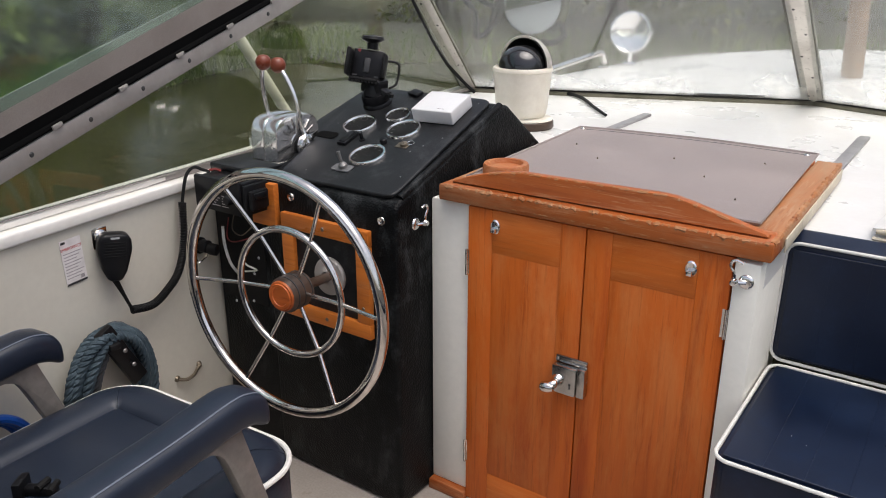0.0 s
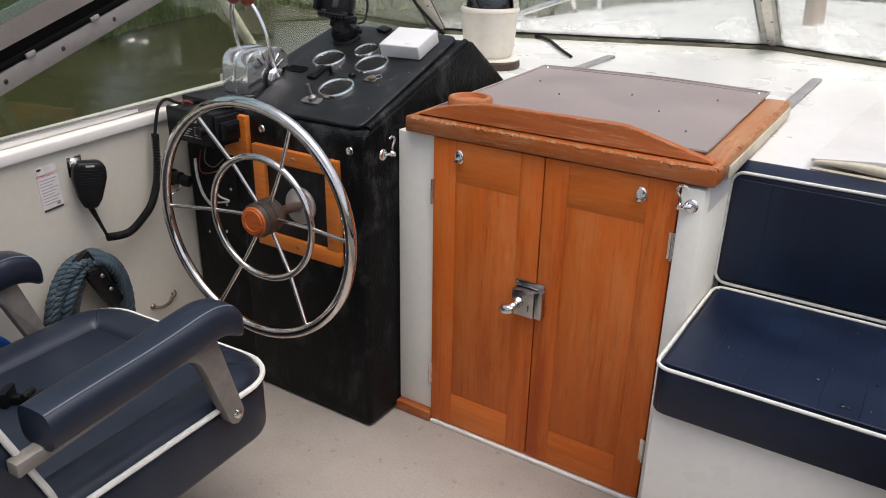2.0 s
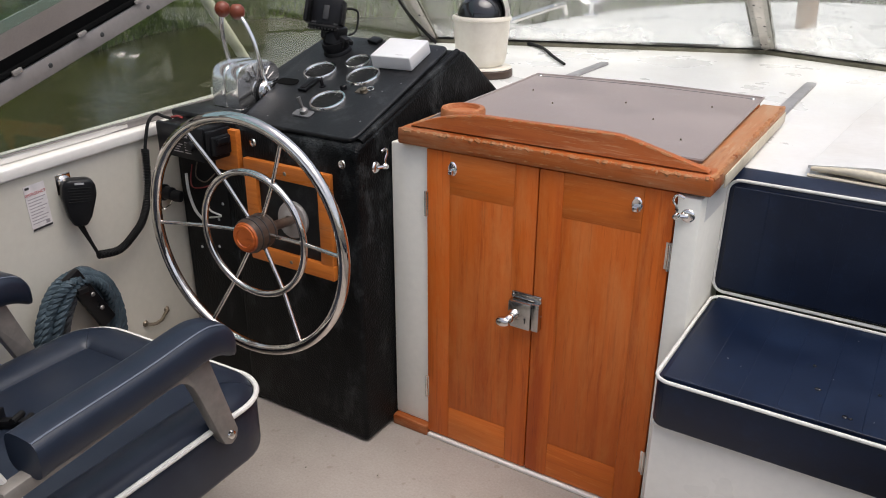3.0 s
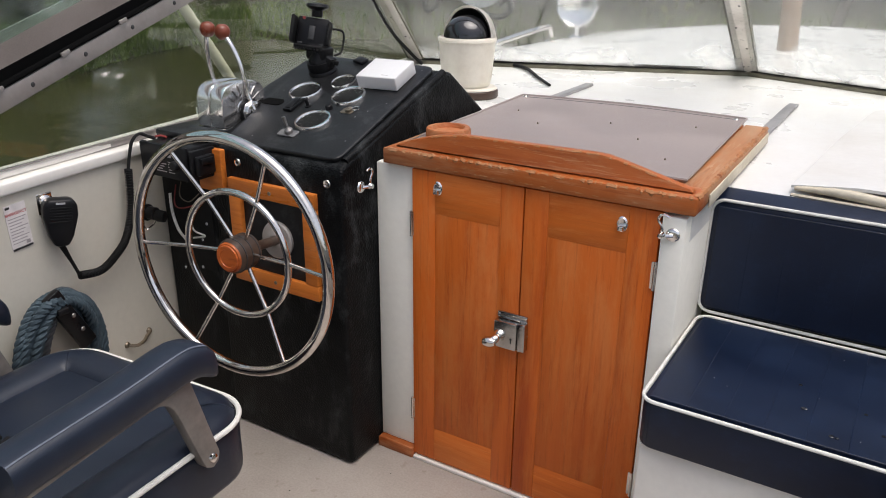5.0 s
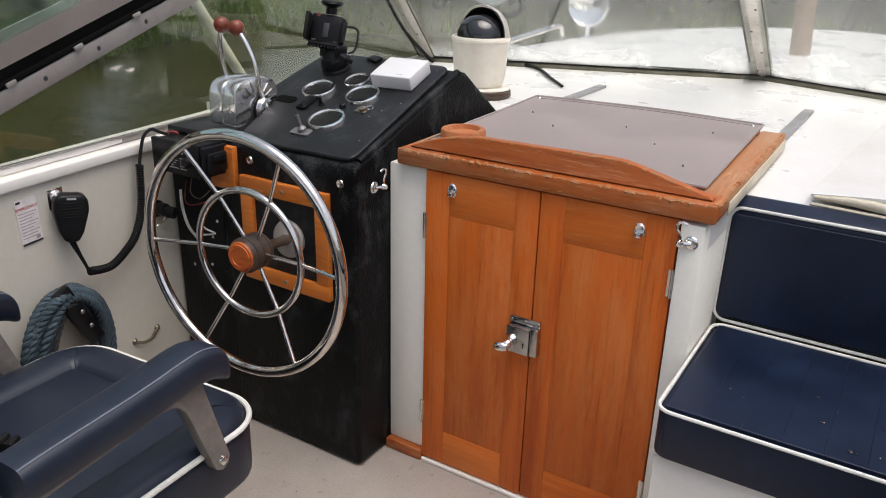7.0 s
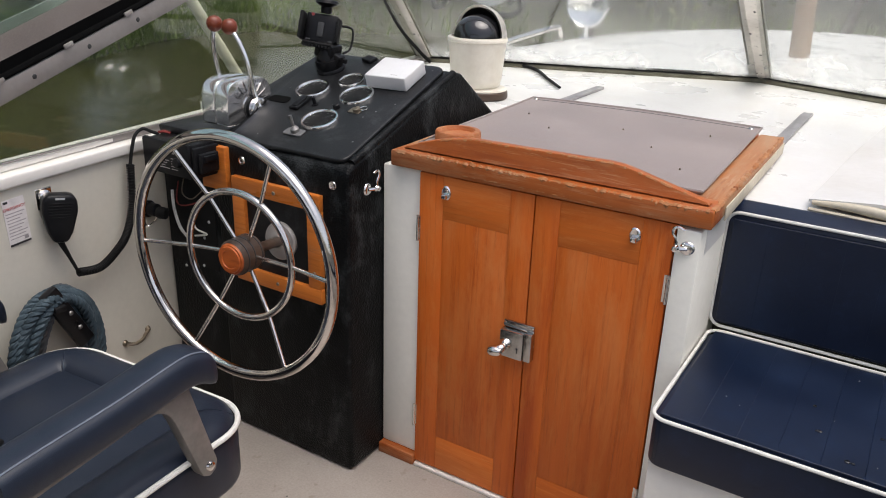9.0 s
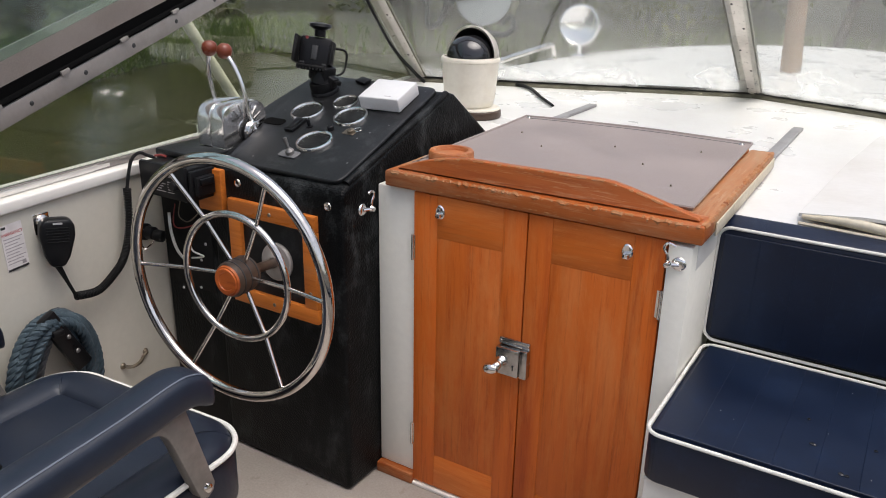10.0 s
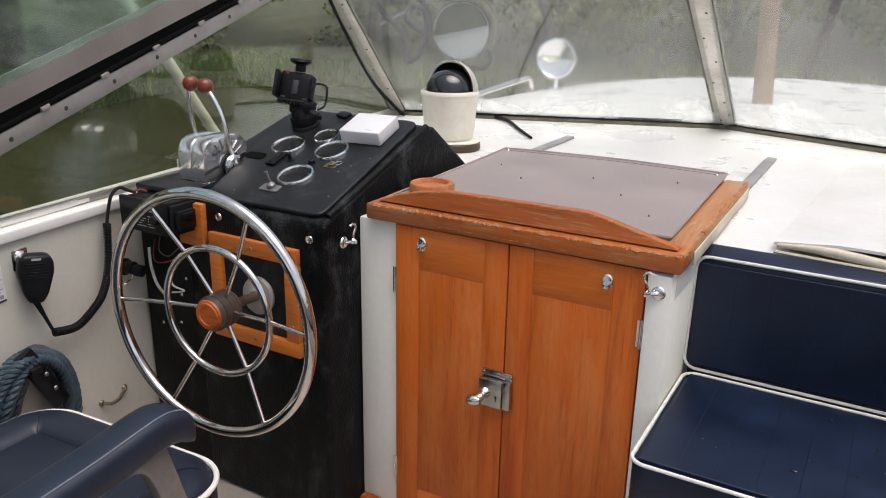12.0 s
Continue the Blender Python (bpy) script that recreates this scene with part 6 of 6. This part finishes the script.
lathe(bm, [(0, 0.0), (0.14, 0.0), (0.14, 0.010), (0.05, 0.022), (0.045, 0.26), (0.15, 0.266), (0.15, 0.274), (0, 0.274)], Matrix.Translation((-1.06, 0.62, 0.0)), 28)
part("pedestal", bm, GREY_METAL, hs)
hs.matrix_basis = hs.matrix_basis @ Matrix.Rotation(radians(3), 4, "Z")
clip = thing("black_clip", "small black plastic clip lying on the helm seat", "clip", (-1.100, 0.578, 0.397))
bm = bmesh.new()
cm = Matrix.Translation((-1.100, 0.578, 0.397)) @ Matrix.Rotation(radians(35), 4, "Z")
box(bm, -0.030, 0.030, -0.008, 0.008, 0.0, 0.016, 0.003, 2, cm)
box(bm, -0.034, -0.020, -0.020, 0.018, 0.0, 0.030, 0.003, 2, cm)
part("body", bm, PLASTIC_BLACK, clip)
bm = bmesh.new()
tube(bm, [cm @ Vector((0.004, -0.012, 0.018)), cm @ Vector((0.010, 0.014, 0.018))], 0.006, 8)
tube(bm, [cm @ Vector((0.024, -0.014, 0.013)), cm @ Vector((0.024, 0.014, 0.013))], 0.006, 8)
part("knobs", bm, RUBBER, clip)

# ---- windscreen and side windows ----
A0, A1 = Vector((-1.685, 2.755, DECK_Z + 0.012)), Vector((-1.605, 2.165, 1.285))
B0, B1 = Vector((MID, 3.195, DECK_Z + 0.012)), Vector((MID, 2.410, 1.285))
C0, C1 = Vector((2 * MID - A0.x, A0.y, A0.z)), Vector((2 * MID - A1.x, A1.y, A1.z))
P0, P1 = Vector((wall_x(0.625) - 0.035, 0.625, DECK_Z + 0.012)), Vector((wall_x(0.655) - 0.035, 0.655, side_z(0.655) - 0.012))
screen = thing("windscreen", "raked faceted windscreen in dirty aluminium frames, wet panes", "windscreen", (MID, 3.0, DECK_Z), kind="structure")


def patch(a, b, c, d, t, k=10):
    """A gently twisted sheet between four corners."""
    b1 = bmesh.new()
    n = (b - a).cross(d - a).normalized() * t
    both = []
    for h in (Vector(), n):
        both.append([[b1.verts.new(a.lerp(b, i / k).lerp(d.lerp(c, i / k), j / k) + h) for j in range(k + 1)] for i in range(k + 1)])
    for g in both:
        for i in range(k):
            for j in range(k):
                b1.faces.new((g[i][j], g[i + 1][j], g[i + 1][j + 1], g[i][j + 1]))
    lo, hi = both
    rim = lambda g: [g[i][0] for i in range(k)] + [g[k][j] for j in range(k)] + [g[i][k] for i in range(k, 0, -1)] + [g[0][j] for j in range(k, 0, -1)]
    p, q = rim(lo), rim(hi)
    for i in range(len(p)):
        j = (i + 1) % len(p)
        b1.faces.new((p[i], p[j], q[j], q[i]))
    return b1


def up_normal(a, b, c):
    return (b - a).cross(c - a).normalized()


for a0, b0, b1, a1 in ((A0, B0, B1, A1), (B0, C0, C1, B1)):
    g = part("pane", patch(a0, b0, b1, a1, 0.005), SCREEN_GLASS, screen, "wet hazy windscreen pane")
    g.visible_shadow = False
    n = up_normal(a0, b0, b1)
    bm = bmesh.new()
    bar(bm, a0 - Vector((0, 0, 0.006)), b0 - Vector((0, 0, 0.006)), 0.034, 0.020, (0, 0, 1), 0.003)
    part("bottom_track", bm, TRACK, screen, "mossy grimy bottom track")
    bm = bmesh.new()
    bar(bm, a0 + Vector((0, -0.013, 0.012)), b0 + Vector((0, -0.013, 0.012)), 0.016, 0.015, (0, 0, 1), 0.003)
    part("bottom_seal", bm, RUBBER, screen)
    bm = bmesh.new()
    bar(bm, a1, b1, 0.030, 0.026, n, 0.003)
    part("top_rail", bm, ALU, screen)
rv = random.Random(21)
for a, b, w, n in ((A0, A1, 0.058, up_normal(A0, B0, B1)), (B0, B1, 0.066, (up_normal(A0, B0, B1) + up_normal(B0, C0, C1)).normalized()), (C0, C1, 0.058, up_normal(B0, C0, C1))):
    bm = bmesh.new()
    bar(bm, a, b, w, 0.016, n, 0.003)
    pil = part("pillar", bm, PILLAR, screen, "speckled aluminium screen pillar")
    d = (b - a)
    x = d.normalized().cross(n)
    for sgn in (-1, 1):
        bm = bmesh.new()
        bar(bm, a + x * sgn * (w / 2 + 0.004), b + x * sgn * (w / 2 + 0.004), 0.006, 0.014, n, 0.001)
        part("gasket", bm, TRACK, pil)
    back = -n if n.y > 0 else n
    for k in range(7):
        bm = bmesh.new()
        p = a + d * (0.06 + 0.145 * k) + x * w * 0.18 * (1 if k % 2 else -1)
        for s in (1, -1):
            lathe(bm, [(0, 0.002), (0.0035, 0.0015), (0.0045, 0)], facing(p + n * s * 0.008, n * s), 8)
        part("rivet", bm, INK_DARK, pil)

# rain standing on the panes
ra = random.Random(77)
bm = bmesh.new()
for a0, b0, b1, a1, count in ((A0, B0, B1, A1, 260), (B0, C0, C1, B1, 420)):
    n = up_normal(a0, b0, b1)
    n = n if n.y < 0 else -n
    for _ in range(count):
        u, v = ra.random(), ra.betavariate(1.3, 2.6)
        p = a0.lerp(b0, u).lerp(a1.lerp(b1, u), v) - n * 0.0062
        r = 0.0009 + 0.0016 * ra.random() ** 3
        m = facing(p, -n) @ Matrix.Diagonal((1, ra.uniform(1, 1.8), 1, 1))
        lathe(bm, [(r, 0), (r * 0.8, r * 0.35), (0, r * 0.55)], m, 6)
drops = part("rain", bm, DROP, screen, "rain drops on the panes")
tagged(drops, kind="stuff")
port = thing("window_port", "sloping port side window in an aluminium frame", "window", (wall_x(1.7), 1.7, DECK_Z), kind="structure")
g = part("pane", patch(P0, A0, A1, P1, 0.005), SIDE_GLASS, port, "wet side pane")
g.visible_shadow = False
nside = up_normal(P0, A0, A1)
bm = bmesh.new()
bar(bm, P0, A0, 0.020, 0.016, (0, 0, 1), 0.003)
part("bottom_rail", bm, ALU, port)
bm = bmesh.new()
bar(bm, P0 + Vector((0.014, 0, 0.010)), A0 + Vector((0.014, 0, 0.010)), 0.004, 0.003, (0, 0, 1), 0.0005)
part("seal", bm, ALU, port)
bm = bmesh.new()
bar(bm, P1 - (A1 - P1).normalized() * 0.008, A1, 0.040, 0.018, nside, 0.003)
top = part("top_bar", bm, ALU, port, "sloping aluminium bar with screws")
bm = bmesh.new()
bar(bm, P0 - Vector((0, 0.004, 0)), P1 - Vector((0, 0.004, 0.002)), 0.034, 0.018, nside, 0.003)
part("aft_bar", bm, ALU, port)
inward = nside if nside.x > 0 else -nside
for k in range(11):
    bm = bmesh.new()
    lathe(bm, [(0, 0.002), (0.004, 0.0016), (0.0055, 0)], facing(P1.lerp(A1, 0.03 + 0.094 * k) + inward * 0.009, inward), 10)
    part("screw", bm, INK_DARK, top)
stb = thing("window_starboard", "sloping starboard side window in an aluminium frame", "window", (0.6, 1.7, DECK_Z), kind="structure")
Q0, Q1 = Vector((2 * MID - P0.x, P0.y, P0.z)), Vector((2 * MID - P1.x, P1.y, P1.z))
g = part("pane", patch(C0, Q0, Q1, C1, 0.005), SIDE_GLASS, stb)
g.visible_shadow = False
for a, b in ((Q0, C0), (Q1, C1), (Q0, Q1)):
    bm = bmesh.new()
    bar(bm, a, b, 0.034, 0.018, up_normal(C0, Q0, Q1), 0.003)
    part("bar", bm, ALU, stb)

# ---- canvas canopy above the port window ----
can = thing("canopy_side", "taupe canvas canopy side with clear vinyl window", "canopy", (wall_x(1.2), 1.2, 1.2), kind="structure")
upv = Vector((0.10, 0, 1)).normalized()
T0, T1 = P1 + Vector((0, -0.010, 0)), A1


def strip(a, b, lo, hi, shift, t):
    b1 = bmesh.new()
    s = inward * shift
    plate(b1, [a + upv * lo + s, b + upv * lo + s, b + upv * hi + s, a + upv * hi + s], t)
    return b1


part("zip_flap", strip(T0, T1, 0.014, 0.055, -0.004, 0.004), ZIP, can, "black zip flap")
bm = bmesh.new()
tube(bm, [T0 + upv * 0.026 + inward * 0.004, T1 + upv * 0.026 + inward * 0.004], 0.007, 8)
part("bolt_rope", bm, ZIP, can)
for k in range(9):
    bm = bmesh.new()
    p = T0.lerp(T1, 0.06 + 0.11 * k) + upv * 0.024 + inward * 0.012
    bar(bm, p - (T1 - T0).normalized() * 0.012, p + (T1 - T0).normalized() * 0.012, 0.010, 0.006, inward, 0.002)
    part("turn_button", bm, ALU, can)
part("canvas_band", strip(T0, T1, 0.0555, 0.125, -0.004, 0.004), CANVAS, can, "taupe canvas band")
g = part("clear_window", strip(T0 + Vector((0, 0.075, 0)), T1, 0.1255, 0.62, -0.004, 0.002), VINYL_CLEAR, can, "hazy clear vinyl window", smooth=0)
g.visible_shadow = False
# aft edge of the canopy: zip going down, canvas sleeve over the hoop going up
Z0 = P0 + Vector((0.0, -0.050, -0.02))
bm = bmesh.new()
plate(bm, [Z0, Z0 + Vector((0, 0.030, 0)), T0 + upv * 0.055 + Vector((0, 0.012, 0)), T0 + upv * 0.055 + Vector((0, -0.026, 0))], 0.004)
part("zip_down", bm, ZIP, can)
bm = bmesh.new()
plate(bm, [Z0 + Vector((0, -0.9, 0)), Z0 + Vector((0, -0.0005, 0)), T0 + upv * 0.055 + Vector((0, -0.0265, 0)), T0 + upv * 0.127 + Vector((0, 0.0, 0)), T0 + upv * 0.127 + Vector((0, -0.9, 0.0))], 0.004)
part("aft_canvas", bm, CANVAS, can)
hoop0, hoop1 = Vector((wall_x(0.6) - 0.03, 0.585, 0.885)), Vector((wall_x(0.8) + 0.06, 0.99, 1.50))
bm = bmesh.new()
tube(bm, [hoop0, hoop0.lerp(hoop1, 0.5), hoop1], 0.017, 12)
part("hoop_sleeve", bm, CANVAS, can, "taupe sleeve over the canopy hoop")
bm = bmesh.new()
tube(bm, [hoop0 + Vector((0.004, 0.021, -0.003)), hoop1 + Vector((0.004, 0.021, -0.003))], 0.005, 8)
part("hoop_piping", bm, RUBBER, can)
g = part("aft_clear_window", strip(T0 + Vector((0, -0.9, 0.0)), T0 + Vector((0, 0.0745, 0.018)), 0.128, 0.70, -0.006, 0.002), VINYL_CLEAR, can, smooth=0)
g.visible_shadow = False
# added canvas roof, out of view, blocking sky light over and behind the cockpit
roof = thing("shade_roof", "added taupe canvas roof, out of view, shading the aft cockpit", "canopy", (MID, -0.3, 1.8), kind="structure")
bm = bmesh.new()
rows = []
half0 = A1.x - MID
for y, z, drop, fit in ((-0.35, 1.86, 0.235, 0.895), (-0.45, 1.86, 0.24, 0.885), (-0.6, 1.85, 0.24, 0.88), (-0.8, 1.83, 0.24, 0.87)):
    rows.append([])
    for j in range(17):
        u = 2 * j / 16 - 1
        rows[-1].append(bm.verts.new((MID + abs(half0) * fit * u, y, z - drop * u * u)))
for a, b in zip(rows, rows[1:]):
    for j in range(16):
        bm.faces.new((a[j], a[j + 1], b[j + 1], b[j]))
ext = bmesh.ops.extrude_face_region(bm, geom=bm.faces[:])
for v in [g for g in ext["geom"] if isinstance(g, bmesh.types.BMVert)]:
    v.co += Vector((0, -0.003, 0.004))
part("canvas", bm, CANVAS, roof)
for y, z, drop, fit in ((-0.36, 1.86, 0.235, 0.895), (-0.79, 1.83, 0.24, 0.87)):
    bm = bmesh.new()
    pts = [Vector((MID + abs(half0) * fit * u, y, z - 0.016 - drop * u * u)) for u in (2 * j / 16 - 1 for j in range(17))]
    for sgn, q in ((-1, pts[0]), (1, pts[-1])):
        leg = [Vector((MID + sgn * (MID - wall_x(y) + 0.03), y, DECK_Z + 0.004)), q.lerp(Vector((q.x, y, DECK_Z)), 0.35)]
        pts = leg + pts if sgn < 0 else pts + leg[::-1]
    tube(bm, pts, 0.0125, 10)
    part("hoop", bm, STEEL, roof)

# dark lead tacked to the port pillar
bm = bmesh.new()
d = A1 - A0
tube(bm, bezier([A0 + Vector((0.05, -0.04, -0.006)), A0 + d * 0.08 + Vector((0.02, -0.045, 0)), A0 + d * 0.30 + Vector((0.012, -0.085, 0)), A0 + d * 0.65 + Vector((0.012, -0.075, 0.0)), A1 + Vector((0.012, -0.04, 0.0))], 8), 0.0065, 8)
solid("cable", bm, RUBBER, "black cable running up the screen pillar", "cable")

# ---- on the foredeck and beyond ----
sl = thing("searchlight", "round chrome searchlight on the foredeck", "searchlight", (-1.58, 4.35, deck_z(-1.58, 4.35)))
c = Vector((-1.637, 4.30, 0.868))
bm = bmesh.new()
lathe(bm, [(0, -0.110), (0.046, -0.100), (0.086, -0.068), (0.109, -0.012), (0.113, 0.022), (0.110, 0.036), (0.102, 0.039), (0.090, 0.030), (0, 0.022)], facing(c, (0.25, -1, 0.05)), 30)
part("bowl", bm, CHROME, sl)
bm = bmesh.new()
lathe(bm, [(0.045, 0), (0.045, 0.012), (0.018, 0.02), (0.016, 0.09), (0, 0.09)], Matrix.Translation((c.x, c.y, deck_z(c.x, c.y))), 18)
box(bm, c.x + 0.085, c.x + 0.125, c.y - 0.01, c.y + 0.01, c.z - 0.012, c.z + 0.012, 0.004)
part("foot", bm, CHROME, sl)
gr = thing("grab_rail", "low chrome grab rail along the foredeck edge", "rail", (-1.75, 3.8, 0.72))
bm = bmesh.new()
tube(bm, bezier([(-1.70, 3.30, 0.725), (-1.70, 3.42, 0.740), (-1.695, 3.70, 0.758), (-1.688, 3.98, 0.774), (-1.687, 4.05, 0.768), (-1.686, 4.08, 0.720)], 6), 0.015, 10)
part("tube", bm, STEEL, gr)
for y in (3.31, 4.07):
    bm = bmesh.new()
    lathe(bm, [(0.03, 0), (0.03, 0.006), (0.016, 0.012), (0, 0.012)], Matrix.Translation((-1.69, y, deck_z(-1.69, y))), 14)
    part("foot", bm, STEEL, gr)
# round mirror-like disc, reflection painted as two tones, with hose loops, on a deck-edge pole
rb = thing("mirror_like_disc", "round mirror-like disc, its reflection painted green and grey-white, hung with hose", "round board", (-2.15, 4.0, 1.0))
bc_ = Vector((-2.100, 4.02, 1.010))
bn = Vector((0.52, -0.85, 0.05)).normalized()
bx = Vector((0, 0, 1)).cross(bn).normalized()
bmx = Matrix.Translation(bc_) @ Matrix((bx, bn.cross(bx), bn)).transposed().to_4x4()
bm = bmesh.new()
lathe(bm, [(0, 0.004), (0.150, 0.004), (0.155, 0.0), (0.155, -0.02), (0, -0.02)], bmx, 36)
part("disc", bm, DISC_WHITE, rb)
bm = bmesh.new()
prism(bm, [(0.149 * math.cos(a), 0.149 * math.sin(a)) for a in (radians(12 + 180 * i / 24) for i in range(25))], "z", 0.0045, 0.022, 0, 1, bmx)
part("green_half", bm, DISC_GREEN, rb, "moss-green upper half")
bm = bmesh.new()
tube(bm, [bmx @ Vector((0.178 * math.cos(a), 0.178 * math.sin(a), 0)) for a in (radians(-40 + 180 * i / 24) for i in range(25))], 0.022, 10)
part("rusty_rim", bm, MUD, rb, "dull green-brown rim")
for pts in ([(-0.15, -0.02), (-0.24, 0.0), (-0.30, 0.05), (-0.27, 0.12), (-0.20, 0.10), (-0.20, -0.02), (-0.24, -0.14), (-0.30, -0.16), (-0.31, -0.05), (-0.36, 0.02), (-0.44, 0.10), (-0.45, 0.22), (-0.36, 0.26), (-0.22, 0.16), (-0.17, 0.02), (-0.19, -0.10)], [(0.10, -0.14), (0.15, -0.10), (0.17, -0.16), (0.12, -0.20), (0.02, -0.19), (-0.06, -0.17)]):
    bm = bmesh.new()
    tube(bm, bezier([bmx @ Vector((x, y, 0.03)) for x, y in pts], 6), 0.016, 8)
    part("hose", bm, HOSE_GREEN, rb)
bm = bmesh.new()
tube(bm, [(-2.15, 4.08, -0.6), (-2.15, 4.06, 1.0)], 0.03, 10)
tube(bm, [bmx @ Vector((-0.45, 0.02, -0.02)), bmx @ Vector((0.05, 0.28, -0.02))], 0.012, 8)
part("pole", bm, GREY_METAL, rb)

bm = bmesh.new()
tube(bm, [(-0.512, 4.26, deck_z(-0.51, 4.26)), (-0.539, 4.27, 1.2), (-0.61, 4.30, 2.6)], 0.055, 14, radii=[0.048, 0.043, 0.040])
solid("timber_post", bm, POST, "weathered brown timber post on the foredeck", "post")
for p, q, r in (((-0.97, 8.6, -0.6), (-0.26, 8.6, 2.8), 0.05), ((-3.44, 9.5, -0.6), (-4.40, 9.5, 2.6), 0.06)):
    bm = bmesh.new()
    tube(bm, [p, Vector(p).lerp(Vector(q), 0.5), q], r, 10, radii=[r * 1.1, r, r * 0.9])
    solid("mooring_pile", bm, BARK, "dark leaning mooring pile in the water", "pile", group="mooring piles")
bm = bmesh.new()
tube(bm, [(-2.6, 2.95, 0.10), (-2.6, 2.376, 0.928), (-2.6, 1.62, 1.945)], 0.024, 10)
solid("boat_pole", bm, PALE_POST, "pale slanting pole alongside the boat", "pole")
